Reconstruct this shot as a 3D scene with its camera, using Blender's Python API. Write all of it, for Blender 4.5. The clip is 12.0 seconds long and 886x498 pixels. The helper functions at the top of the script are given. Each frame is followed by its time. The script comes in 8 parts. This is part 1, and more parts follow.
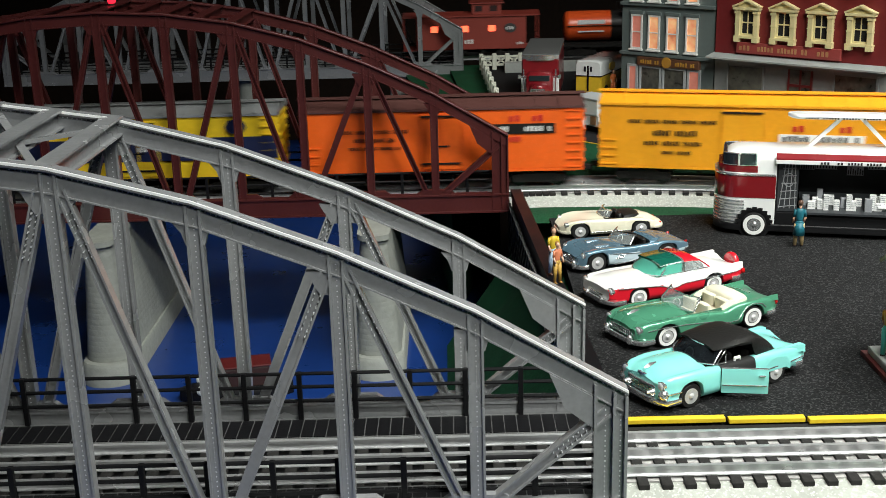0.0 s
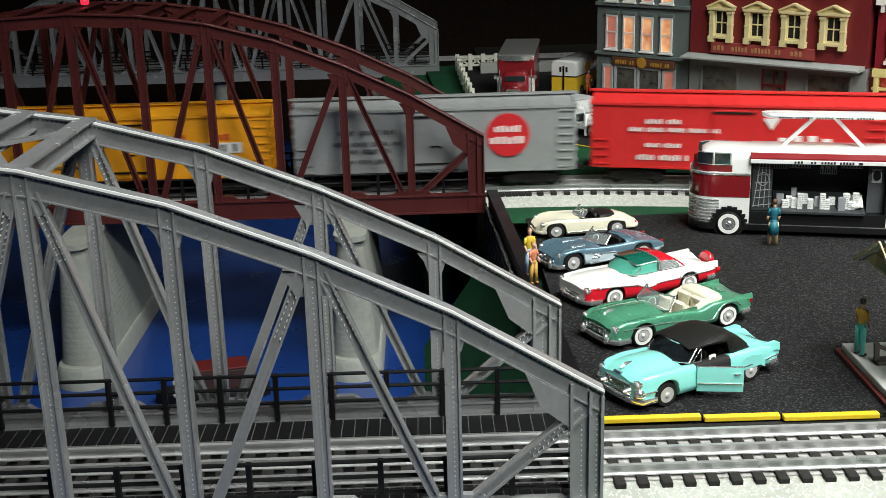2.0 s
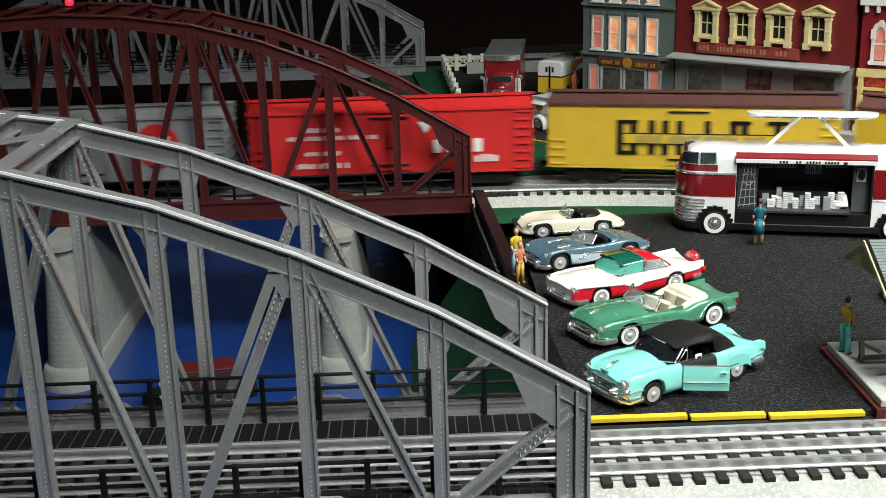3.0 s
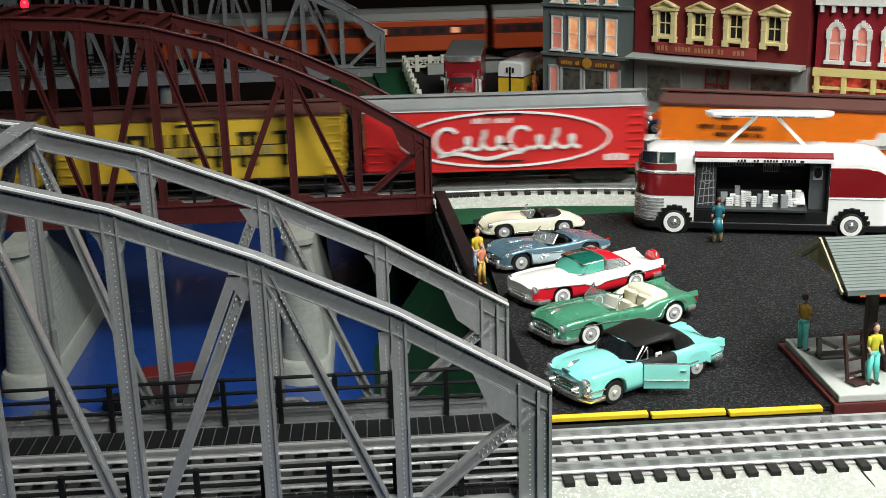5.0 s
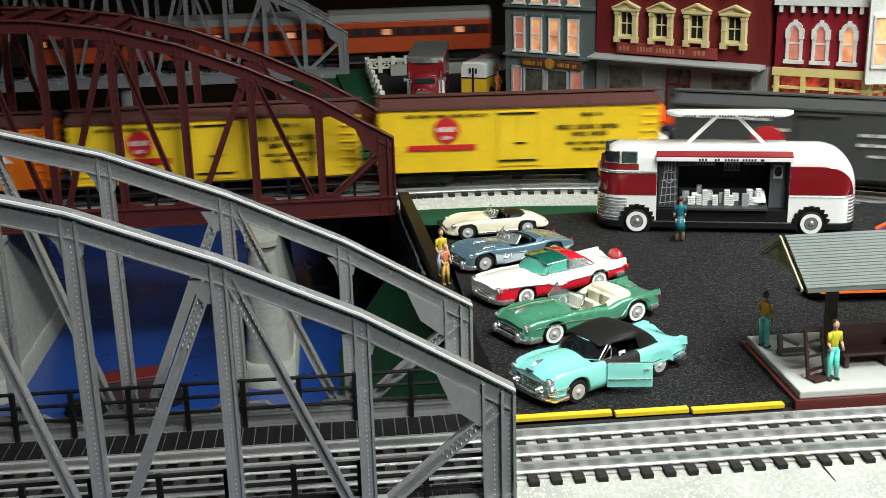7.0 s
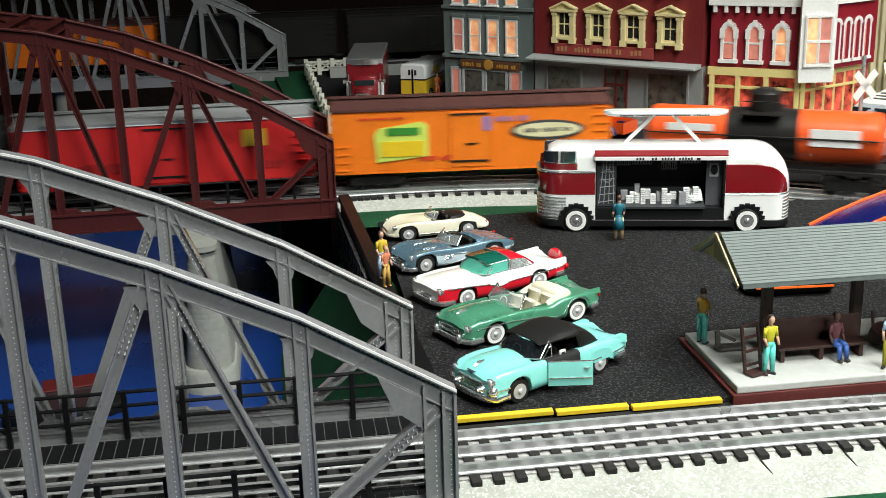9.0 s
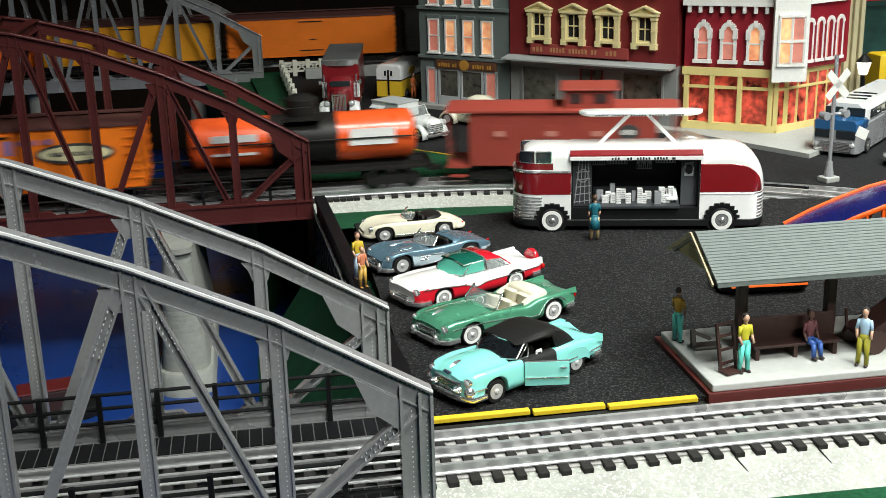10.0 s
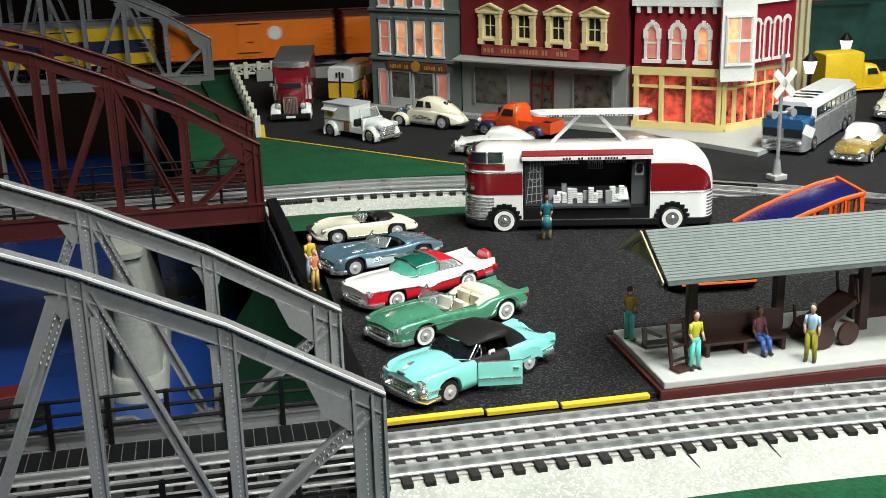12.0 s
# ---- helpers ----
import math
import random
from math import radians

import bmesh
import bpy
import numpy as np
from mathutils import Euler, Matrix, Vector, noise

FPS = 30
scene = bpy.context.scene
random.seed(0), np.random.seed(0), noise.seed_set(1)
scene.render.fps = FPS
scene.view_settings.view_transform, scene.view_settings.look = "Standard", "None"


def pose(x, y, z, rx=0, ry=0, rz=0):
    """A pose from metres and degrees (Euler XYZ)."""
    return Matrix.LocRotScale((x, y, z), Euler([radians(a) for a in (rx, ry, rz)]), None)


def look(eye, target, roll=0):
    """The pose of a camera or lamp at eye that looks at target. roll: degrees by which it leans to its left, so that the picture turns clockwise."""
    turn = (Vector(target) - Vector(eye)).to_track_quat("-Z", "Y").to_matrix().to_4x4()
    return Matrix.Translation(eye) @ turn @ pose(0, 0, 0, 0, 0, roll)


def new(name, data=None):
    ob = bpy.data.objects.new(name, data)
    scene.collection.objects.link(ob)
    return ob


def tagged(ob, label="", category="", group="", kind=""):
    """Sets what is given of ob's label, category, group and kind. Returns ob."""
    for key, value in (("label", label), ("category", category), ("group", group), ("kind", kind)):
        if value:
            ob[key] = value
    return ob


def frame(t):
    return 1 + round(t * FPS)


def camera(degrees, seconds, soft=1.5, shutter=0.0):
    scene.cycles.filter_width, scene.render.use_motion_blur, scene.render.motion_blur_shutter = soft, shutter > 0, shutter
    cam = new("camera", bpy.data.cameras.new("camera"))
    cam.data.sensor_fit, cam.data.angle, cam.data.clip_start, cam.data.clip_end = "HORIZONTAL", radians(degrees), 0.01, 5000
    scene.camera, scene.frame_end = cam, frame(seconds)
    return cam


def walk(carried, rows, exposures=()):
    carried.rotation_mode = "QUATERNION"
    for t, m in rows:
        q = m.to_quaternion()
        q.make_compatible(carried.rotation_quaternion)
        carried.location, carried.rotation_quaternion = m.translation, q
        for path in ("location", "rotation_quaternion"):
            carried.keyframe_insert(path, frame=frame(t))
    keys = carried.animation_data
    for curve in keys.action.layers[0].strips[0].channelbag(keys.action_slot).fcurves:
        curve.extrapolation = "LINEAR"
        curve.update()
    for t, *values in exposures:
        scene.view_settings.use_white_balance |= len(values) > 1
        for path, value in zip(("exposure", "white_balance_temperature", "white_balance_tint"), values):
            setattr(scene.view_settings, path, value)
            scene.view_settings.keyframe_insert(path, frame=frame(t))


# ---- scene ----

# The model railway is built at its true size: lengths below are in centimetres, CM turns them into metres.
CM = 0.01
cam = camera(41.53, 12.0, soft=0.7, shutter=0.5)
# A tripod pan: the lens stands a little ahead of the upright axis of the head.
PAN = [
    (0, 0.000), (0.5, 0.261), (1, 0.521), (1.5, 0.840), (2, 1.154), (2.5, 1.481),
    (3, 1.809), (5, 3.693), (5.5, 4.111), (6, 4.547), (6.5, 4.967), (7, 5.456),
    (9, 8.347), (9.5, 9.031), (10, 9.501), (10.5, 10.063), (11, 10.735), (11.5, 11.392),
    (12, 11.808),
]
walk(cam, [(t, pose(0, 0, 0.28, 0, 0, -a) @ pose(-0.00115, 0.0447, 0, 90 - 17.074, 1.49, 0)) for t, a in PAN])

# ---------------------------------------------------------------- light
world = bpy.data.worlds.new("room_air")
world.use_nodes = True
world.node_tree.nodes["Background"].inputs[0].default_value = (0.9, 0.95, 1.0, 1)
world.node_tree.nodes["Background"].inputs[1].default_value = 0.003
scene.world = world


def lamp(name, eye, target, watts, size_x, size_y, colour, spread=95):
    data = bpy.data.lights.new(name, "AREA")
    data.energy, data.shape, data.size, data.size_y, data.color = watts, "RECTANGLE", size_x, size_y, colour
    data.spread = radians(spread)
    ob = new(name, data)
    ob.matrix_basis = look(eye, target)
    return ob


# overhead lights at ceiling height, all out of view
lamp("unseen_lamp", (0.56, 0.2, 1.46), (0.42, 0.74, 0), 12, 0.9, 0.3, (0.97, 1.0, 0.94), 88)
# front fill, added to lighten the bridge faces towards the viewer
lamp("unseen_lamp", (0.75, -0.85, 1.46), (0.42, 0.68, 0), 6.6, 0.8, 0.3, (0.97, 1.0, 0.94), 65)
# added over the town end to brighten the buildings
lamp("unseen_lamp", (1.05, 0.85, 1.46), (0.7, 1.08, 0), 4.8, 0.8, 0.3, (0.97, 1.0, 0.94), 72)
scene.view_settings.exposure = -0.1

# ---------------------------------------------------------------- materials
MATS = {}


def mat(name, colour, rough=0.5, metal=0.0, vary=0.12, grain=60.0, bump=0.05, speck=0.0, glow=0.0, coat=0.0, dark=None, big=6.0, glow_colour=None, alpha=1.0, scale=(1, 1, 1)):
    """A procedural surface: base colour with large stains and fine grain, relief, and roughness that wanders."""
    if name in MATS:
        return MATS[name]
    m = bpy.data.materials.new(name)
    m.use_nodes = True
    nt = m.node_tree
    b = nt.nodes["Principled BSDF"]
    tc = nt.nodes.new("ShaderNodeTexCoord")
    mp = nt.nodes.new("ShaderNodeMapping")
    mp.inputs["Scale"].default_value = scale
    nt.links.new(tc.outputs["Object"], mp.inputs["Vector"])
    n1 = nt.nodes.new("ShaderNodeTexNoise")
    n1.inputs["Scale"].default_value, n1.inputs["Detail"].default_value = grain * 10, 4
    n2 = nt.nodes.new("ShaderNodeTexNoise")
    n2.inputs["Scale"].default_value, n2.inputs["Detail"].default_value = big * 5, 3
    for n in (n1, n2):
        nt.links.new(mp.outputs[0], n.inputs["Vector"])
    add = nt.nodes.new("ShaderNodeMath")
    add.operation = "ADD"
    nt.links.new(n1.outputs["Fac"], add.inputs[0])
    nt.links.new(n2.outputs["Fac"], add.inputs[1])
    ramp = nt.nodes.new("ShaderNodeMapRange")
    ramp.inputs["From Min"].default_value, ramp.inputs["From Max"].default_value = 0.6, 1.4
    nt.links.new(add.outputs[0], ramp.inputs["Value"])
    mix = nt.nodes.new("ShaderNodeMix")
    mix.data_type = "RGBA"
    lo = dark or tuple(c * (1 - vary) for c in colour)
    hi = tuple(min(1, c * (1 + vary)) for c in colour)
    mix.inputs[6].default_value, mix.inputs[7].default_value = (*lo, 1), (*hi, 1)
    nt.links.new(ramp.outputs[0], mix.inputs[0])
    last = mix.outputs[2]
    if speck:
        v = nt.nodes.new("ShaderNodeTexVoronoi")
        v.inputs["Scale"].default_value = grain * 38
        nt.links.new(mp.outputs[0], v.inputs["Vector"])
        cut = nt.nodes.new("ShaderNodeMapRange")
        cut.inputs["From Min"].default_value, cut.inputs["From Max"].default_value = 0.72, 0.95
        sep = nt.nodes.new("ShaderNodeSeparateColor")
        nt.links.new(v.outputs["Color"], sep.inputs[0])
        nt.links.new(sep.outputs[0], cut.inputs["Value"])
        m2 = nt.nodes.new("ShaderNodeMix")
        m2.data_type = "RGBA"
        m2.inputs[7].default_value = (*(min(1, c + speck) for c in colour), 1)
        nt.links.new(cut.outputs[0], m2.inputs[0])
        nt.links.new(last, m2.inputs[6])
        last = m2.outputs[2]
    nt.links.new(last, b.inputs["Base Color"])
    rr = nt.nodes.new("ShaderNodeMapRange")
    rr.inputs["To Min"].default_value, rr.inputs["To Max"].default_value = max(0.02, rough - 0.1), min(1, rough + 0.1)
    nt.links.new(n2.outputs["Fac"], rr.inputs["Value"])
    nt.links.new(rr.outputs[0], b.inputs["Roughness"])
    b.inputs["Metallic"].default_value = metal
    if max(colour) < 0.03 and rough >= 0.4:
        b.inputs["Specular IOR Level"].default_value = 0.22
    if rough >= 0.85:
        b.inputs["Specular IOR Level"].default_value = 0.15
    b.inputs["Coat Weight"].default_value = coat
    b.inputs["Coat Roughness"].default_value = 0.08
    if bump:
        bp = nt.nodes.new("ShaderNodeBump")
        bp.inputs["Strength"].default_value, bp.inputs["Distance"].default_value = min(1, bump * 4), 0.0006
        nt.links.new(n1.outputs["Fac"], bp.inputs["Height"])
        nt.links.new(bp.outputs[0], b.inputs["Normal"])
    if glow:
        b.inputs["Emission Color"].default_value = (*(glow_colour or colour), 1)
        if vary > 0.4:
            nt.links.new(last, b.inputs["Emission Color"])
        b.inputs["Emission Strength"].default_value = glow
    MATS[name] = m
    return m


def glass(name, colour, rough=0.03, see=0.6):
    """Thin tinted plastic pane: a clear share mixed with a glossy body."""
    if name in MATS:
        return MATS[name]
    m = bpy.data.materials.new(name)
    m.use_nodes = True
    nt = m.node_tree
    out = nt.nodes["Material Output"]
    b = nt.nodes["Principled BSDF"]
    b.inputs["Base Color"].default_value = (*colour, 1)
    b.inputs["Roughness"].default_value = rough
    tr = nt.nodes.new("ShaderNodeBsdfTransparent")
    tr.inputs[0].default_value = (*(min(1, c * 0.5 + 0.5) for c in colour), 1)
    mx = nt.nodes.new("ShaderNodeMixShader")
    mx.inputs[0].default_value = 1 - see
    nt.links.new(tr.outputs[0], mx.inputs[1])
    nt.links.new(b.outputs[0], mx.inputs[2])
    nt.links.new(mx.outputs[0], out.inputs[0])
    MATS[name] = m
    return m


SILVER = mat("silver_painted_steel", (0.37, 0.375, 0.385), 0.25, 0.35, 0.08, 40, 0, dark=(0.31, 0.315, 0.325))
SILVER_EDGE = mat("pale_rivet_steel", (0.75, 0.76, 0.78), 0.3, 0.3, 0.05, 40, 0.01)
OXIDE = mat("oxide_red_plastic", (0.068, 0.012, 0.011), 0.42, 0, 0.2, 40, 0.03)
BLACK = mat("black_plastic", (0.006, 0.006, 0.007), 0.45, 0, 0.2, 40, 0.02)
ASPHALT = mat("asphalt_grit", (0.009, 0.009, 0.0095), 0.9, 0, 0.6, 30, 0.35, speck=0.042)
ROAD = mat("road_board", (0.012, 0.012, 0.013), 0.9, 0, 0.3, 30, 0.1, speck=0.02)
GRASS = mat("green_flock", (0.01, 0.066, 0.028), 0.95, 0, 0.45, 40, 0.3)
WATER = mat("blue_water_sheet", (0.008, 0.036, 0.18), 0.3, 0, 0.18, 5, 0.02, coat=0.25)
BALLAST = mat("light_stone_roadbed", (0.38, 0.39, 0.355), 0.85, 0, 0.2, 26, 0.35, speck=0.16)
RAIL = mat("nickel_rail", (0.7, 0.7, 0.71), 0.3, 0.7, 0.1, 30, 0.02)
TIE = mat("dark_tie", (0.02, 0.019, 0.018), 0.7, 0, 0.3, 40, 0.1)
GREYBED = mat("grey_tie_bed", (0.36, 0.35, 0.34), 0.8, 0, 0.35, 30, 0.2)
STONE = mat("cast_stone_pier", (0.27, 0.28, 0.255), 0.8, 0, 0.14, 16, 0.3)
YELLOW = mat("yellow_line_paint", (0.72, 0.5, 0.02), 0.55, 0, 0.12, 30, 0.06)
WALL = mat("dark_room_wall", (0.022, 0.013, 0.009), 0.8, 0, 0.3, 10, 0.02)
CONCRETE = mat("grey_concrete", (0.36, 0.37, 0.35), 0.8, 0, 0.1, 24, 0.1)
CHROME = mat("chrome", (0.92, 0.93, 0.94), 0.17, 0.88, 0.03, 20, 0)
TYRE = mat("black_rubber", (0.015, 0.015, 0.015), 0.6, 0, 0.2, 40, 0.05)
WHITEWALL = mat("white_tyre_band", (0.8, 0.8, 0.78), 0.5, 0, 0.05, 30, 0.01)


# ---------------------------------------------------------------- mesh helpers (centimetres)
def box(bm, x0, x1, y0, y1, z0, z1, bevel=0.0):
    vs = [bm.verts.new((x, y, z)) for z in (z0, z1) for y in (y0, y1) for x in (x0, x1)]
    fs = [bm.faces.new([vs[i] for i in q]) for q in ((0, 2, 3, 1), (4, 5, 7, 6), (0, 1, 5, 4), (2, 6, 7, 3), (0, 4, 6, 2), (1, 3, 7, 5))]
    if bevel:
        es = {e for f in fs for e in f.edges}
        bmesh.ops.bevel(bm, geom=list(es), offset=bevel, segments=2, affect="EDGES", profile=0.5)
    return bm


def beam(bm, a, b, w, h, up=(0, 0, 1), shift=0.0):
    """A bar of width w (across) and height h (along up) from a to b."""
    a, b = Vector(a), Vector(b)
    d = (b - a).normalized()
    side = d.cross(Vector(up)).normalized()
    top = side.cross(d).normalized()
    vs = []
    for p in (a, b):
        for s, u in ((-1, -1), (1, -1), (1, 1), (-1, 1)):
            vs.append(bm.verts.new(p + side * (s * w / 2) + top * (u * h / 2 + shift)))
    for q in ((3, 2, 1, 0), (4, 5, 6, 7), (0, 1, 5, 4), (1, 2, 6, 5), (2, 3, 7, 6), (3, 0, 4, 7)):
        bm.faces.new([vs[i] for i in q])
    return bm


def slab(bm, points, axis, lo, hi):
    """A plate: a flat outline pushed from lo to hi along axis (0, 1, 2)."""
    def put(p, v):
        c = list(p)
        c.insert(axis, v)
        return bm.verts.new(c)
    a, b = [put(p, lo) for p in points], [put(p, hi) for p in points]
    n = len(points)
    bm.faces.new(list(reversed(a)))
    bm.faces.new(b)
    for i in range(n):
        bm.faces.new((a[i], a[(i + 1) % n], b[(i + 1) % n], b[i]))
    return bm


def ibeam(bm, a, b, w, h, t, up=(0, 0, 1)):
    """A rolled H-section from a to b: two flanges of width w, h apart along up, joined by a web of thickness t."""
    a, b = Vector(a), Vector(b)
    d = (b - a).normalized()
    side = d.cross(Vector(up)).normalized()
    top = side.cross(d).normalized()
    o, i, k = w / 2, t / 2, h / 2
    f = k - t
    prof = [(-o, -k), (o, -k), (o, -f), (i, -f), (i, f), (o, f), (o, k), (-o, k), (-o, f), (-i, f), (-i, -f), (-o, -f)]
    return loft(bm, [[p + side * x + top * z for x, z in prof] for p in (a, b)])


def tube(bm, a, b, r, seg=12, r2=None, caps=True):
    a, b = Vector(a), Vector(b)
    d = (b - a).normalized()
    side = d.orthogonal().normalized()
    top = d.cross(side)
    rings = []
    for p, rr in ((a, r), (b, r if r2 is None else r2)):
        rings.append([bm.verts.new(p + (side * math.cos(2 * math.pi * i / seg) + top * math.sin(2 * math.pi * i / seg)) * rr) for i in range(seg)])
    for i in range(seg):
        bm.faces.new((rings[0][i], rings[0][(i + 1) % seg], rings[1][(i + 1) % seg], rings[1][i]))
    if caps:
        bm.faces.new(list(reversed(rings[0])))
        bm.faces.new(rings[1])
    return bm


def loft(bm, rings, caps=True):
    """Skin over closed rings of equal length."""
    vr = [[bm.verts.new(p) for p in r] for r in rings]
    n = len(vr[0])
    for a, b in zip(vr, vr[1:]):
        for i in range(n):
            bm.faces.new((a[i], a[(i + 1) % n], b[(i + 1) % n], b[i]))
    if caps:
        bm.faces.new(list(reversed(vr[0])))
        bm.faces.new(vr[-1])
    return bm


def blob(bm, c, r, u=10, v=7):
    """An ellipsoid of radii r at c."""
    bmesh.ops.create_uvsphere(bm, u_segments=u, v_segments=v, radius=1, matrix=Matrix.Translation(c) @ Matrix.Diagonal((*r, 1)))
    return bm


def mesh_of(name, bm, material, smooth=0.0):
    bmesh.ops.recalc_face_normals(bm, faces=bm.faces)
    bmesh.ops.scale(bm, vec=(CM, CM, CM), verts=bm.verts)
    me = bpy.data.meshes.new(name)
    bm.to_mesh(me)
    bm.free()
    if material:
        me.materials.append(material)
    if smooth:
        me.shade_smooth()
        me.set_sharp_from_angle(angle=radians(smooth))
    return me


def part(name, bm, material, parent=None, label="", smooth=0.0, m=None):
    ob = new(name, mesh_of(name, bm, material, smooth))
    if parent:
        ob.parent = parent
    if m is not None:
        ob.matrix_basis = m
    if label:
        tagged(ob, label)
    return ob


def share(name, ob, parent, m):
    """Another object on the mesh of ob."""
    o = new(name, ob.data)
    o.parent = parent
    o.matrix_basis = m
    return o


def at(x, y, z=0.0, rz=0.0, rx=0.0, ry=0.0):
    return pose(x * CM, y * CM, z * CM, rx, ry, rz)


def thing(name, label, category, m, group="", kind=""):
    ob = new(name)
    ob.empty_display_size = 0.01
    ob.matrix_basis = m
    return tagged(ob, label, category, group, kind)


def B():
    return bmesh.new()


def lettering(name, words, size, material, parent, m, label="", bold=0.0, width=None):
    """Flat raised letters in the built-in font; size is the height of the line in centimetres, width fits the line's length."""
    cu = bpy.data.curves.new(name, "FONT")
    cu.body, cu.size, cu.align_x, cu.align_y, cu.extrude, cu.offset = words, size * CM * 1.35, "CENTER", "CENTER", 0.0001, bold * CM
    tmp = bpy.data.objects.new(name, cu)
    scene.collection.objects.link(tmp)
    bpy.context.view_layer.update()
    me = bpy.data.meshes.new_from_object(tmp.evaluated_get(bpy.context.evaluated_depsgraph_get()))
    scene.collection.objects.unlink(tmp)
    bpy.data.objects.remove(tmp)
    if width:
        xs = [v.co.x for v in me.vertices]
        k = width * CM / (max(xs) - min(xs))
        for v in me.vertices:
            v.co.x *= k
    me.materials.clear()
    me.materials.append(material)
    ob = new(name, me)
    ob.parent = parent
    ob.matrix_basis = m
    if label:
        tagged(ob, label)
    return ob

# ---------------------------------------------------------------- the room and the ground
def structure(name, bm, material, label, smooth=0.0):
    return tagged(part(name, bm, material, None, "", smooth), label, kind="structure")


structure("wall_north", box(B(), -620, 620, 290, 296, -100, 150), WALL, "dark brown room wall behind the layout")
structure("wall_south", box(B(), -620, 620, -326, -320, -100, 150), WALL, "dark room wall")
structure("wall_west", box(B(), -626, -620, -320, 290, -100, 150), WALL, "dark room wall")
structure("wall_east", box(B(), 620, 626, -320, 290, -100, 150), WALL, "dark room wall")
structure("ceiling", box(B(), -626, 626, -326, 296, 150, 156), mat("ceiling_board", (0.08, 0.076, 0.072), 0.9), "plain ceiling of the train room")
structure("floor", box(B(), -626, 626, -326, 296, -106, -100), WALL, "dark floor of the train room")

# river bed and water
structure("water", box(B(), -120, 4, 20, 215, -16.5, -15), WATER, "deep blue painted river under the bridges")

# banks and ground sheets
bm = B()
loft(bm, [[(8.2, y, z), (-1.5, y, -16), (12, y, -16), (12, y, z)] for y, z in ((40, -2.9), (62, -2.6), (64, -0.9), (64, -0.9), (80, -0.9), (97, -0.9), (103, -1.7), (112, -1.8))])
structure("ground", bm, GRASS, "dark green grassy river bank below the lot")
bm = B()
slab(bm, [(8.6, 63.2), (25, 62.6), (62, 62.6), (62, 97), (50, 102), (40, 103.4), (30, 104.2), (8.6, 104.2)], 2, -4, 0)
structure("pavement", bm, ASPHALT, "black gritty asphalt of the car lot")


def ring_y(x, r=72.7):
    """The back track's centre line: straight, then bending towards the viewer."""
    return 118.0 if x <= 10 else 45.3 + math.sqrt(max(0, r * r - (x - 10) ** 2))


# grass strip between lot and back track, and the grass behind the track up to the road
bm = B()
xs = [6.5 + i * 1.5 for i in range(40)]
front = [bm.verts.new((x, min(102.8, ring_y(x) - 8), -0.05 if x < 52 else -0.6)) for x in xs]
mid = [bm.verts.new((x, ring_y(x, 69.5) - 2.6 if x > 10 else 112.3, -1.2)) for x in xs]
for i in range(len(xs) - 1):
    bm.faces.new((front[i], front[i + 1], mid[i + 1], mid[i]))
structure("ground", bm, GRASS, "green flock grass between the lot and the back track")
bm = B()
slab(bm, [(5.0, 121), (26, 119.5), (36, 115.5), (44, 111), (44, 112), (26.9, 123.7), (7.3, 145.2), (6.0, 200), (0, 200)], 2, -4, -0.05)
structure("ground", bm, GRASS, "green flock grass slope between back track and road")
bm = B()
slab(bm, [(0, 120), (6.0, 145), (6.0, 200), (0, 205), (-8, 205), (-3, 160)], 2, -15, -0.6)
structure("ground", bm, GRASS, "green river bank beside the road")
bm = B()
slab(bm, [(7.2, 145.2), (26.9, 123.7), (44, 112), (58, 103), (75, 85), (160, 85), (160, 198), (5.5, 198)], 2, -4, 0)
structure("road", bm, ROAD, "black road board of the town street")
bm = B()
slab(bm, [(14, 55.5), (24, 55.5), (60, 51.5), (160, 20), (160, 10), (14, 10)], 2, -6, -1.88)
structure("ground", bm, GRASS, "green flock grass in front of the track")
bm = B()
slab(bm, [(62, 63.2), (160, 63.2), (160, 85), (75, 85), (62, 97)], 2, -4, -0.02)
structure("pavement", bm, ASPHALT, "black gritty asphalt beside the station")
bm = B()
beam(bm, (7.3, 145.0, 0.02), (26.9, 123.5, 0.02), 0.2, 0.06)
beam(bm, (26.9, 123.5, 0.02), (44, 112.5, 0.02), 0.2, 0.06)
beam(bm, (7.3, 145.0, 0.02), (7.6, 153, 0.02), 0.5, 0.06)
structure("trim", bm, YELLOW, "thin yellow edge line of the road")
bm = B()
for x0, x1, dy in ((8.6, 14.6, 0), (14.75, 18.9, -0.2), (19.05, 24.3, -0.42)):
    box(bm, x0, x1, 62.72 + dy, 63.2 + dy, -0.2, 0.06, 0.03)
structure("trim", bm, YELLOW, "yellow painted edge strip of the lot")
bm = B()
slab(bm, [(8.3, 62.6), (60, 62.6), (60, 61.9), (8.3, 61.9)], 2, -4, -0.3)
structure("trim", bm, TIE, "dark edge of the lot beside the track")

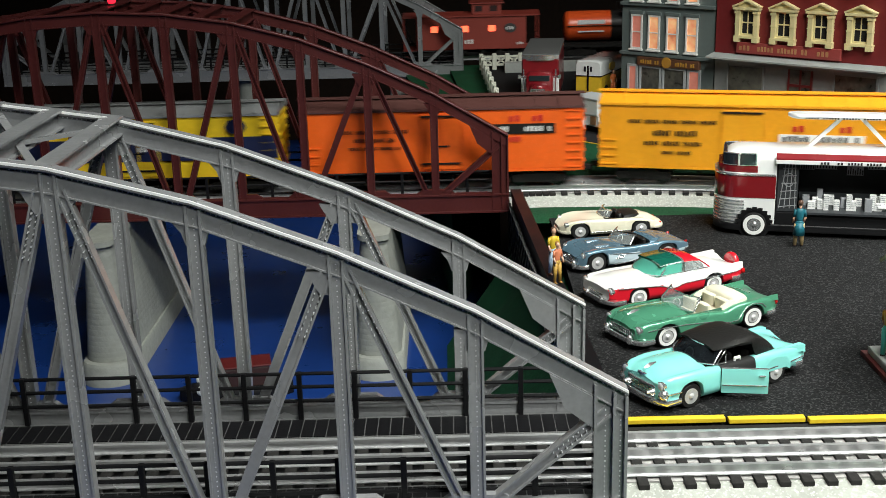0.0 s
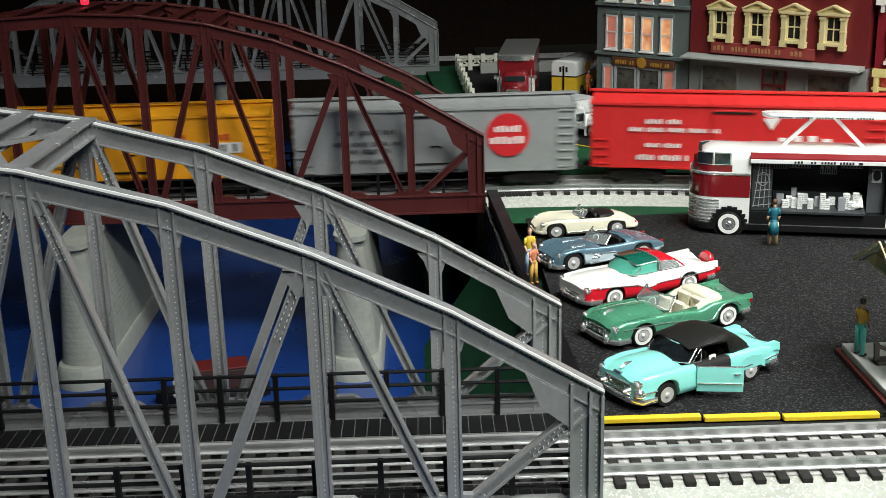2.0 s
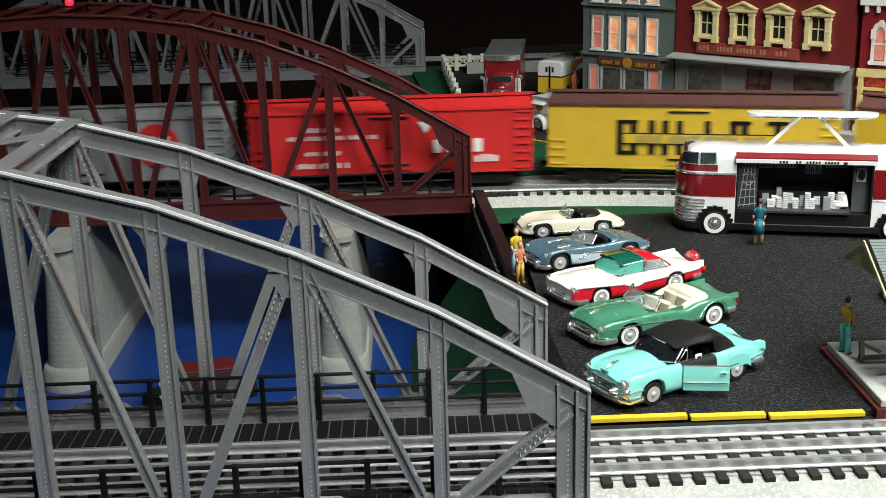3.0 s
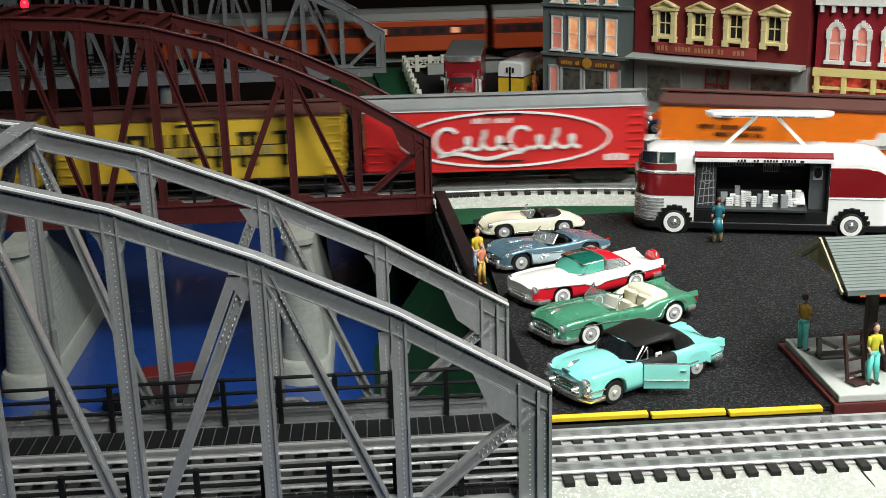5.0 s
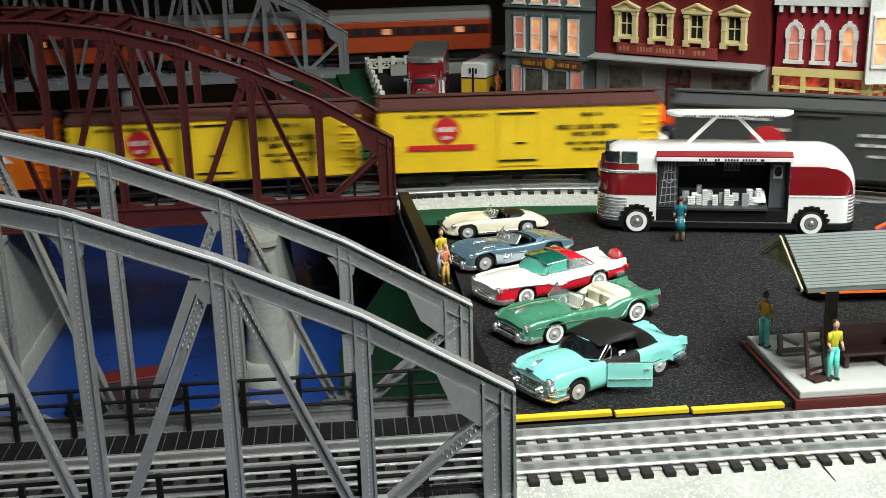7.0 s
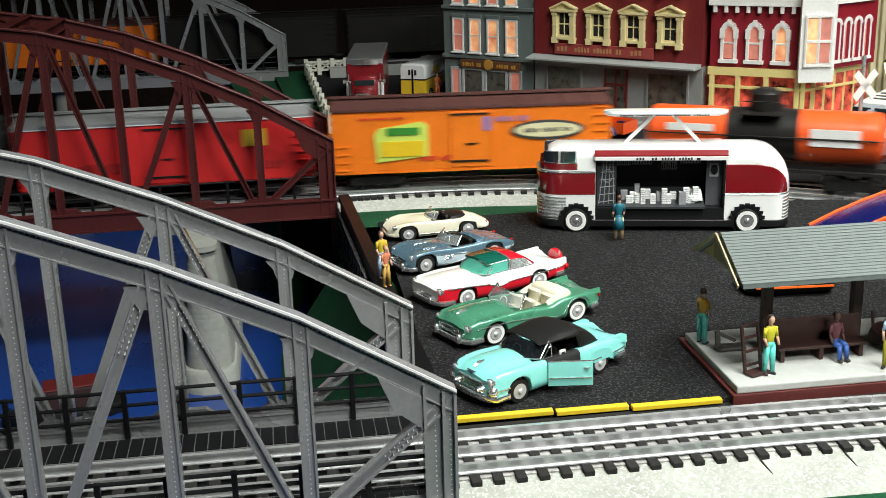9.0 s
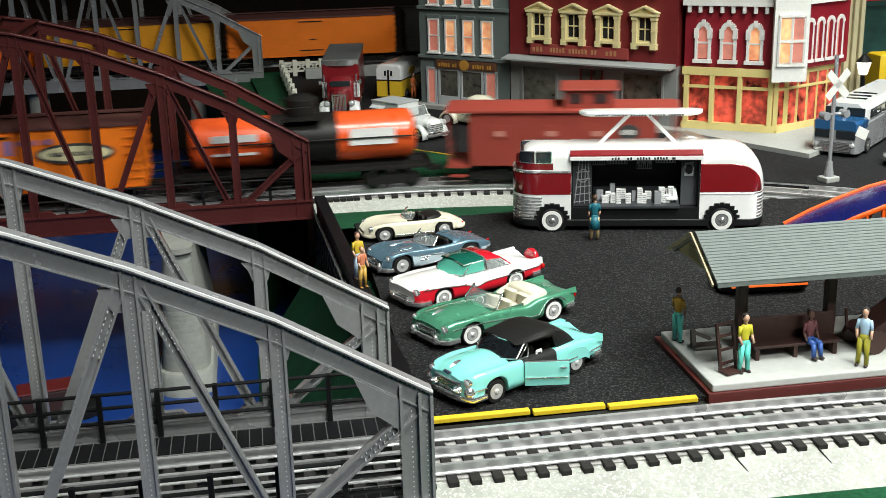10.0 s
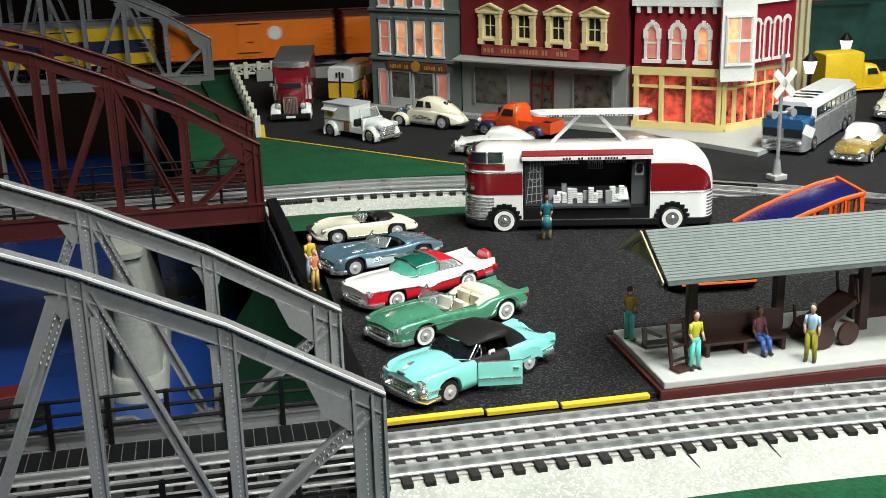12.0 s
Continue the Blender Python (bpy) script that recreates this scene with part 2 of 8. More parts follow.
# retaining wall with a dark lattice face on the river side
quay = thing("retaining_wall", "black retaining wall with a lattice face along the lot", "retaining wall", at(0, 0), kind="structure")
part("coping", beam(B(), (6.1, 112.5, 0.3), (8.4, 64, 0.3), 1.0, 0.6), BLACK, quay)
LATTICE = mat("black_lattice_plastic", (0.016, 0.016, 0.017), 0.35, 0, 0.2, 40, 0)
part("wall_panel", beam(B(), (6.0, 112.5, -6), (8.3, 64, -6), 0.5, 12), BLACK, quay)
for i in range(33):
    f = i / 33
    a = Vector((6.1, 112.5, 0)).lerp(Vector((8.4, 64, 0)), f)
    b = Vector((6.1, 112.5, 0)).lerp(Vector((8.4, 64, 0)), f + 1 / 33)
    for z in (-0.8, -2.3, -3.8):
        part("lattice_bar", beam(B(), (a.x - 0.62, a.y, z), (b.x - 0.62, b.y, z - 1.5), 0.26, 0.26), LATTICE, quay)
        part("lattice_bar", beam(B(), (b.x - 0.66, b.y, z), (a.x - 0.66, a.y, z - 1.5), 0.26, 0.26), LATTICE, quay)


# ---------------------------------------------------------------- tracks
def track(name, label, centre, n, step, bed, bed_label, near_slope=2.6, bed_z=-0.75, skirt=-1.9, far_slope=1.0):
    """Three-rail track along centre(i), a function that gives a point and its heading; the near side is on its right hand."""
    t = thing(name, label, "model track", at(0, 0), kind="structure")
    pts = [centre(i * step) for i in range(n + 1)]
    def off(p, d, z):
        x, y, a = p
        return (x + math.sin(a) * d, y - math.cos(a) * d, z)
    bm = B()
    loft(bm, [[off(p, -2.9 - far_slope, skirt), off(p, -2.9, bed_z), off(p, 2.9, bed_z), off(p, 2.9 + near_slope, skirt)] for p in pts])
    part("roadbed", bm, bed, t, bed_label)
    for d in (-1.9, 0, 1.9):
        bm = B()
        loft(bm, [[off(p, d - 0.13, 0), off(p, d + 0.13, 0), off(p, d + 0.13, -0.14), off(p, d + 0.05, -0.16), off(p, d + 0.05, -0.42), off(p, d + 0.22, -0.46), off(p, d + 0.22, -0.52), off(p, d - 0.22, -0.52), off(p, d - 0.22, -0.46), off(p, d - 0.05, -0.42), off(p, d - 0.05, -0.16), off(p, d - 0.13, -0.14)] for p in pts])
        part("rail", bm, RAIL, t)
    return t, off


def straight(s):
    """Front track: straight, then bending gently towards the viewer."""
    x = 7.5 + s
    if x < 24:
        return x, 59.5, 0.0
    u = (x - 24) / 170
    return x, 59.5 - 170 * (1 - math.cos(u)), -u


def curve(s):
    if s < 9:
        return 5.6 + s * (4.4 / 9), 118.0, 0.0
    a = (s - 9) / 72.7
    return 10 + 72.7 * math.sin(a), 45.3 + 72.7 * math.cos(a), -a


def ties(t, off, centre, n, first, step, length, width, material, tail=None):
    base = None
    for i in range(n):
        x, y, a = centre(first + i * step)
        m = at(x, y, -0.62, math.degrees(a))
        if base is None:
            bm = B()
            box(bm, -width / 2, width / 2, -length / 2, length / 2, -0.35, 0.1, 0.04)
            base = part("tie", bm, material, t, m=m)
        else:
            share("tie", base, t, m)


front, off = track("front_track", "bright three-rail track on a pale stone roadbed", straight, 60, 1.6, BALLAST, "pale granular stone roadbed")
bm = B()
loft(bm, [[off(straight(i * 1.6), d, z) for d, z in ((-2.6, -0.72), (-2.6, -0.66), (2.35, -0.66), (2.35, -0.72))] for i in range(61)])
part("tie_bed", bm, GREYBED, front, "grey speckled bed between the rails")
ties(front, off, straight, 76, 0.5, 1.17, 6.0, 0.55, TIE)
for s in (16.6, 21.3, 44):
    x, y, a = straight(s)
    part("joint", beam(B(), off((x, y, a), 3.0, -0.73), off((x + 1.2, y, a), 5.9, -2.33), 0.07, 0.06), TIE, front)
back, off = track("back_track", "three-rail track bending past the town on pale roadbed", curve, 70, 1.6, BALLAST, "pale smooth roadbed with a sloping shoulder", near_slope=2.6, skirt=-2.2)
ties(back, off, curve, 76, 0.6, 1.35, 6.0, 0.6, TIE)
bm = B()
loft(bm, [[off(curve(i * 1.6), d, z) for d, z in ((-2.6, -0.72), (-2.6, -0.66), (2.35, -0.66), (2.35, -0.72))] for i in range(71)])
part("tie_bed", bm, GREYBED, back)


# ---------------------------------------------------------------- truss bridges
NODES = [(0, 5.95), (6.9, 10.05), (13.0, 12.95), (19.1, 15.35), (25.2, 17.0), (31.3, 17.9), (37.4, 18.2), (43.5, 17.9), (49.6, 17.0), (55.7, 15.35), (61.8, 12.95), (67.9, 10.05), (74.8, 5.95)]


# near-white lip: some rub, mostly the edge highlight painted as colour
LIP = mat("worn_highlight_lip", (0.92, 0.92, 0.92), 0.4, 0.0, 0.05, 40, 0.01)


def truss_bridge(label, m, paint, edge, group, deck, half=5.85, rivets=True, skew=0.0):
    """A bowed Warren truss bridge; its right-hand end is at the origin and it runs towards -x. Lower chord at z -1.4."""
    br = thing("truss_bridge", label, "bridge", m, group)
    low, top_h = -1.4, 1.15
    for sgn in (-1, 1):
        y = sgn * half
        out = sgn * 0.42
        slip = -sgn * skew
        n = [Vector((slip - x, y, z - 0.55)) for x, z in NODES]
        # upper chord: a deep web under a broad cover plate, its near lip rubbed and painted with a highlight
        def run(outline):
            return loft(B(), [[(p.x, p.y + dy, p.z + dz) for dy, dz in outline] for p in n])
        chord = part("upper_chord", run([(-0.2, -0.55), (0.2, -0.55), (0.2, 0.5), (-0.2, 0.5)]), paint, br)
        part("cover_plate", run([(-0.4, 0.44), (0.4, 0.44), (0.43, 0.48), (0.43, 0.6), (0.4, 0.65), (-0.4, 0.65), (-0.43, 0.6), (-0.43, 0.48)]), paint, chord)
        part("bottom_angle", run([(-0.26, -0.58), (0.26, -0.58), (0.26, -0.5), (-0.26, -0.5)]), paint, chord)
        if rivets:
            part("edge_lip", run([(-0.46, 0.56), (-0.36, 0.56), (-0.36, 0.68), (-0.46, 0.68)]), LIP, chord, "rubbed edge with its highlight put into the colour")
            for a, b in zip(n, n[1:]):
                bm = B()
                count = int((b - a).length / 0.24)
                for k in range(count):
                    c = a.lerp(b, (k + 0.5) / count)
                    box(bm, c.x - 0.03, c.x + 0.03, y - 0.225, y + 0.225, c.z + 0.3, c.z + 0.36)
                part("rivet", bm, edge, chord)["kind"] = "stuff"
        # lower girder: one I-section
        outline = [(-0.55, 0), (0.55, 0), (0.55, 0.16), (0.35, 0.16), (0.35, 1.65), (0.5, 1.65), (0.5, 1.8), (-0.5, 1.8), (-0.5, 1.65), (-0.35, 1.65), (-0.35, 0.16), (-0.55, 0.16)]
        part("lower_girder", loft(B(), [[(x, y + dy, low + dz) for dy, dz in outline] for x in (slip - 74.8, slip)]), paint, br)
        for i, (x, z) in enumerate(NODES):
            px = slip - x
            if i in (0, len(NODES) - 1):
                s = 1 if i == 0 else -1
                bm = B()
                box(bm, px - 1.5 * s if s > 0 else px, px if s > 0 else px + 1.5, y - 0.12, y + 0.12, low, z - 0.1)
                post = part("end_post", bm, paint, br)
                for d in (0.0, 0.55, 1.42):
                    c = px - s * (0.07 + d)
                    part("post_flange", box(B(), c - 0.07, c + 0.07, y - 0.42, y + 0.42, low, z - 0.2 + d * 0.45), paint, post)
                if rivets:
                    for d in (0.3, 1.0):
                        bm = B()
                        for k in range(22):
                            zz = low + 1.2 + 0.26 * k
                            box(bm, px - s * d - 0.026, px - s * d + 0.026, y - 0.15, y + 0.15, zz, zz + 0.05)
                        part("rivet", bm, edge, post)["kind"] = "stuff"
                part("gusset", slab(B(), [(px - s * 1.4, z - 0.3), (px - s * 3.6, z + 1.0), (px - s * 2.9, z - 0.7), (px - s * 1.4, z - 1.9)], 1, y - 0.3, y + 0.3), paint, br)
                continue
            # H-section post with a rivet row
            post = part("post", ibeam(B(), (px, y, low + 1.2), (px, y, z - 0.12), 0.62, 0.72, 0.12, up=(1, 0, 0)), paint, br)
            part("post_web", box(B(), px - 0.3, px + 0.3, y - 0.205, y + 0.205, low + 1.2, z - 0.5), paint, post)
            if rivets:
                bm = B()
                zz = low + 2
                while zz < z - 0.5:
                    box(bm, px - 0.026, px + 0.026, y - 0.215, y + 0.215, zz, zz + 0.05)
                    zz += 0.25
                part("rivet", bm, edge, post)["kind"] = "stuff"
            if i % 2 == 0:
                pl = [(px - 1.35, z - 0.9), (px + 1.35, z - 0.9), (px + 1.0, z - 1.55), (px + 0.75, z - 2.0), (px - 0.75, z - 2.0), (px - 1.0, z - 1.55)]
            else:
                pl = [(px - 0.95, z - 0.9), (px + 0.95, z - 0.9), (px + 0.6, z - 1.35), (px + 0.42, z - 1.95), (px - 0.42, z - 1.95), (px - 0.6, z - 1.35)]
            part("gusset", slab(B(), pl, 1, y - 0.19, y + 0.19), paint, br)
            part("foot_gusset", slab(B(), [(px - 1.9, low + 1.8), (px + 1.9, low + 1.8), (px + 1.3, low + 2.25), (px - 1.3, low + 2.25)], 1, y - 0.2, y + 0.2), paint, br)
        # diagonals climb from the odd nodes' feet to the even nodes' heads
        for i in range(1, len(NODES), 2):
            for j in (i - 1, i + 1):
                hx, hz = NODES[j]
                foot = Vector((slip - NODES[i][0] + (0.85 if j < i else -0.85), y, low + 1.9))
                head = Vector((slip - hx + (-0.9 if j == 0 else 0.9 if j == len(NODES) - 1 else -0.45 if j < i else 0.45), y, hz - 0.95))
                bm = B()
                d = (head - foot).normalized()
                sd = d.cross(Vector((0, 1, 0)))
                thick = 0.15 if (j > i) == (i < 6) else 0.2
                ibeam(bm, foot, head, 0.56, thick * 2 + 0.16, 0.1, up=sd)
                dg = part("diagonal", bm, paint, br)
                if rivets:
                    bm = B()
                    for k in range(1, 9):
                        p = head - d * (0.8 + 0.3 * k)
                        for q in (-1, 1):
                            c = p + sd * q * 0.13
                            box(bm, c.x - 0.022, c.x + 0.022, y - 0.31, y + 0.31, c.z - 0.022, c.z + 0.022)
                    part("rivet", bm, edge, dg)["kind"] = "stuff"
    # sway struts and laces between the trusses
    for i in range(4, 9):
        x, z = NODES[i]
        for dx in ((0, 3.05) if i < 8 else (0,)):
            bm = B()
            zt = z - 0.4 if dx == 0 else (z + NODES[i + 1][1]) / 2 - 0.4
            beam(bm, (-x - dx, -half, zt), (-x - dx, half, zt), 0.3, 1.0)
            beam(bm, (-x - dx, -half, zt + 0.45), (-x - dx, half, zt + 0.45), 1.0, 0.12)
            beam(bm, (-x - dx, -half, zt - 0.45), (-x - dx, half, zt - 0.45), 0.9, 0.1)
            part("sway_strut", bm, paint, br)
        for s in (-1, 1):
            if i < 8:
                x2, z2 = NODES[i + 1]
                part("lace", beam(B(), (-x, -half * s, z - 0.5), (-x2, half * s, z2 - 0.5), 0.4, 0.2), paint, br)
    # deck, walkways, hand rails
    part("deck", box(B(), -74.8, 0, -half + 0.4, half - 0.4, -1.0, -0.72), BLACK, br, "black deck")
    for sgn in (-1, 1):
        bm = B()
        box(bm, -74.8, 0, min(sgn * 2.75, sgn * (half - 0.5)), max(sgn * 2.75, sgn * (half - 0.5)), -0.7, -0.36)
        walk_way = part("walkway", bm, mat("dull_grey_walkway", (0.1, 0.1, 0.1), 0.6), br, "black walkway of small blocks")
        bm = B()
        ya, yb = sorted((sgn * 2.95, sgn * (half - 0.8)))
        for i in range(106):
            x = -0.7 * i
            slab(bm, [(x - 0.03, ya), (x - 0.67, ya), (x - 0.67, yb), (x - 0.03, yb)], 2, -0.37, -0.31)
        part("block", bm, BLACK, walk_way)["kind"] = "stuff"
        yr = sgn * (half - 0.55)
        posts = [-0.8 - 3.1 * i for i in range(24)]
        base = None
        for x in posts:
            if base is None:
                base = part("rail_post", box(B(), -0.14, 0.14, -0.14, 0.14, -0.4, 2.5, 0.04), BLACK, br, m=at(x, yr, 0))
            else:
                share("rail_post", base, br, at(x, yr, 0))
        for z in (2.4, 1.6, 0.75):
            part("hand_rail", tube(B(), (-74, yr, z), (-0.6, yr, z), 0.11, 8), BLACK, br)
    for d in (-1.9, 0, 1.9):
        outline = ((-0.13, 0), (0.13, 0), (0.13, -0.14), (0.05, -0.16), (0.05, -0.44), (0.22, -0.47), (0.22, -0.52), (-0.22, -0.52), (-0.22, -0.47), (-0.05, -0.44), (-0.05, -0.16), (-0.13, -0.14))
        part("rail", loft(B(), [[(x, d + dy, dz) for dy, dz in outline] for x in (-74.8, 0)]), RAIL, br)
    base = None
    for i in range(62):
        m2 = at(-0.6 - i * 1.2, 0, -0.62)
        if base is None:
            base = part("tie", box(B(), -0.3, 0.3, -2.6, 2.6, -0.1, 0.09), deck, br, m=m2)
        else:
            share("tie", base, br, m2)
    return br


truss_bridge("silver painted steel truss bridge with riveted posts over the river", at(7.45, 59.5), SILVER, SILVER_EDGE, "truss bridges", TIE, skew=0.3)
truss_bridge("dark oxide red truss bridge over the river", at(5.4, 118.0), OXIDE, mat("oxide_red_edge", (0.22, 0.05, 0.045), 0.35), "truss bridges", TIE, rivets=False)
truss_bridge("dim grey silver truss bridge carrying the far track", at(2.5, 200.5, 0.6), SILVER, SILVER, "truss bridges", TIE, rivets=False)


# ---------------------------------------------------------------- stone piers in the river
def pier(x, y0, length, label):
    """A long stone pier with a rounded nose towards the viewer, tapering upwards on a stepped foot."""
    p = thing("bridge_pier", label, "bridge pier", at(x, y0), "stone bridge piers")
    def ring(z, r, grow):
        pts = [(-r, length + grow, z), (-r, 0, z)]
        for i in range(1, 12):
            a = math.pi + math.pi * i / 12
            pts.append((r * math.cos(a), r * math.sin(a) * 0.8 - grow, z))
        pts += [(r, 0, z), (r, length + grow, z)]
        return pts
    part("foot", loft(B(), [ring(-15.6, 2.55, 0.7), ring(-13.2, 2.5, 0.65), ring(-12.9, 2.35, 0.5)]), STONE, p, "smooth pale foot of the pier", smooth=40)
    base = 2.15
    z = -12.9
    k = 0
    while z < -2.1:
        r0 = base - (z + 12.9) * 0.085
        h = 0.44 + 0.08 * ((k * 7) % 3)
        part("stone_course", loft(B(), [ring(z, r0 - 0.006, 0), ring(z + 0.04, r0, 0), ring(z + h - 0.04, r0 - h * 0.085 + 0.003, 0), ring(z + h, r0 - h * 0.085 - 0.006, 0)]), STONE, p, smooth=40)
        z += h
        k += 1
    part("cap", loft(B(), [ring(z, 1.5, 0.2), ring(z + 0.5, 1.5, 0.2)]), STONE, p, smooth=40)


pier(-32.3, 106.2, 19, "pale cast stone bridge pier standing in the river")
pier(-7.2, 106.2, 19, "pale cast stone bridge pier standing in the river")
for x in (-33, -8):
    p = thing("bridge_pier", "dim grey round pier under the far bridge", "bridge pier", at(x, 197), "stone bridge piers")
    part("column", tube(B(), (0, 0, -15.5), (0, 0, -1.1), 2.0, 16, 1.6), STONE, p, smooth=40)

# ---------------------------------------------------------------- rolling stock
DARKSTEEL = mat("blackened_truck_metal", (0.018, 0.017, 0.016), 0.55, 0.3, 0.3, 40, 0.1)
TRAIN = []


def truck(parent, x):
    """A four-wheel truck: two side frames, bolster, axles with wheels."""
    bm = B()
    for y in (-2.35, 2.35):
        slab(bm, [(x - 2.7, 1.15), (x - 1.2, 1.5), (x + 1.2, 1.5), (x + 2.7, 1.15), (x + 2.7, 0.7), (x + 1.2, 0.55), (x - 1.2, 0.55), (x - 2.7, 0.7)], 1, y - 0.15, y + 0.15)
        for dx in (-2.0, 2.0):
            box(bm, x + dx - 0.45, x + dx + 0.45, y - 0.35, y + 0.35, 0.6, 1.3)
        for dx in (-0.4, 0, 0.4):
            tube(bm, (x + dx, y, 0.6), (x + dx, y, 1.35), 0.17, 8)
    box(bm, x - 0.5, x + 0.5, -2.3, 2.3, 1.0, 1.7)
    tr = part("truck", bm, DARKSTEEL, parent, "black cast truck")
    for dx in (-1.9, 1.9):
        bm = B()
        for y in (-1.75, 1.75):
            tube(bm, (x + dx, y - 0.15, 0.86), (x + dx, y + 0.15, 0.86), 0.86, 18)
        tube(bm, (x + dx, -2.3, 0.86), (x + dx, 2.3, 0.86), 0.2, 8)
        part("wheelset", bm, mat("wheel_steel", (0.08, 0.08, 0.08), 0.35, 0.8), tr, smooth=30)


def underframe(parent, half):
    bm = B()
    box(bm, -half + 0.4, half - 0.4, -0.5, 0.5, 1.2, 1.95)
    for x in (-4, -1, 2, 5):
        box(bm, x - 0.2, x + 0.2, -2.7, 2.7, 1.4, 1.95)
    tube(bm, (-1.5, -1.2, 1.3), (1.2, -1.2, 1.3), 0.55, 10)
    part("underframe", bm, DARKSTEEL, parent)
    for s in (-1, 1):
        part("coupler", box(B(), min(s * (half - 0.2), s * (half + 1.1)), max(s * (half - 0.2), s * (half + 1.1)), -0.3, 0.3, 1.15, 1.65, 0.08), DARKSTEEL, parent)


def ladder(parent, x, y, z0, z1, material, w=1.5):
    s = -1 if y < 0 else 1
    frame_ = part("ladder", box(B(), x - w / 2 - 0.07, x - w / 2 + 0.07, min(y, y + s * 0.1), max(y, y + s * 0.1), z0 - 0.2, z1), material, parent)
    part("stile", box(B(), x + w / 2 - 0.07, x + w / 2 + 0.07, min(y, y + s * 0.1), max(y, y + s * 0.1), z0 - 0.2, z1), material, frame_)
    z = z0
    while z < z1:
        part("rung", box(B(), x - w / 2, x + w / 2, min(y + s * 0.02, y + s * 0.16), max(y + s * 0.02, y + s * 0.16), z, z + 0.13), material, frame_)
        z += 0.78


def boxcar(label, paint, roof_paint, half=13.55, ribs=False, top=7.9):
    """A forty-foot house car: sheathed body, peaked roof with running board, door, ladders, trucks."""
    c = thing("freight_car", label, "freight car", at(0, 0), "cars of the long freight train")
    w = 3.15
    bm = B()
    box(bm, -half, half, -w, w, 1.95, top, 0.06)
    body = part("body", bm, paint, c)
    # sheathing boards or steel ribs along the sides
    bm = B()
    n = 16 if ribs else 46
    for i in range(n + 1):
        x = -half + 0.25 + (2 * half - 0.5) * i / n
        ww = 0.09 if ribs else 0.2
        for y in (-w, w):
            box(bm, x - ww, x + ww, y - 0.05, y + 0.05, 2.1, top - 0.25)
    part("sheathing", bm, paint, body)["kind"] = "stuff"
    bm = B()
    prof = [(-w - 0.18, top), (-w - 0.18, top + 0.22), (0, top + 0.75), (w + 0.18, top + 0.22), (w + 0.18, top)]
    slab(bm, prof, 0, -half - 0.12, half + 0.12)
    for i in range(13):
        x = -half + 2 * half * i / 12
        for s in (-1, 1):
            beam(bm, (x, 0, top + 0.8), (x, s * (w + 0.18), top + 0.28), 0.16, 0.1)
    roof = part("roof", bm, roof_paint, c, "peaked roof with seam ribs")
    part("running_board", box(B(), -half - 0.5, half + 0.5, -0.55, 0.55, top + 0.88, top + 0.98), roof_paint, roof)
    door = part("door", box(B(), -1.9, 1.9, -w - 0.12, -w, 2.2, top - 0.3, 0.03), paint, body)
    for x in (-1.95, 0, 1.95):
        part("door_post", box(B(), x - 0.07, x + 0.07, -w - 0.2, -w - 0.05, 2.15, top - 0.25), paint, door)
    for z in (2.7, 7.3):
        part("door_hinge", box(B(), -2.1, 1.7, -w - 0.24, -w - 0.06, z, z + 0.16), DARKSTEEL, door, "dark door bar")
    part("door_latch", box(B(), -0.5, 0.6, -w - 0.24, -w - 0.06, 4.4, 4.55), DARKSTEEL, door)
    ladder(c, half - 1.0, -w, 2.1, top - 0.3, paint)
    ladder(c, -half + 1.0, -w, 2.1, top - 3.4, paint)
    for x in (-half - 0.05, half + 0.05):
        for z in (2.6, 3.6, 4.6, 5.6, 6.6, 7.4):
            part("end_rib", box(B(), x - 0.08, x + 0.08, -w + 0.2, w - 0.2, z, z + 0.25), paint, body)
    bm = B()
    for x in (-half + 2.2, half - 2.2):
        box(bm, x - 1.6, x + 1.6, -w + 0.1, w - 0.1, 1.7, 1.96)
    box(bm, -half, half, -w - 0.06, w + 0.06, 1.8, 2.0)
    part("sill", bm, paint, c)
    underframe(c, half)
    for x in (-9.3, 9.3):
        truck(c, x)
    return c


def bars(parent, material, items, y=-3.27, name="marking"):
    """Rows of plain bars for writing that cannot be read: items of x, z, length, height."""
    for x, z, ln, h in items:
        bm = B()
        n = max(1, int(ln / max(0.22, h * 0.7)))
        st = ln / n
        for i in range(n):
            if n > 6 and i % 7 == 5:
                continue
            top = h / 2 * (1.0 if (i * 5) % 3 else 0.7)
            box(bm, x - ln / 2 + i * st, x - ln / 2 + (i + 0.6 if n > 1 else 1) * st, y - 0.03, y + 0.05, z - h / 2, z + top)
        part(name, bm, material, parent)


def disc(parent, material, x, z, rx, rz, y=-3.28, name="emblem", thick=0.06, label="", hole=0.0):
    bm = B()
    n = 28
    pts = [(x + rx * math.cos(2 * math.pi * i / n), z + rz * math.sin(2 * math.pi * i / n)) for i in range(n)]
    if hole:
        inner = [(x + (rx - hole) * math.cos(2 * math.pi * i / n), z + (rz - hole) * math.sin(2 * math.pi * i / n)) for i in range(n)]
        vs = [[bm.verts.new((p[0], yy, p[1])) for p in ring] for ring, yy in ((inner, y - thick), (pts, y - thick), (pts, y + 0.05), (inner, y + 0.05))]
        for u, v in zip(vs, vs[1:] + vs[:1]):
            for i in range(n):
                bm.faces.new((u[i], u[(i + 1) % n], v[(i + 1) % n], v[i]))
    else:
        slab(bm, pts, 1, y - thick, y + 0.05)
    return part(name, bm, material, parent, label)


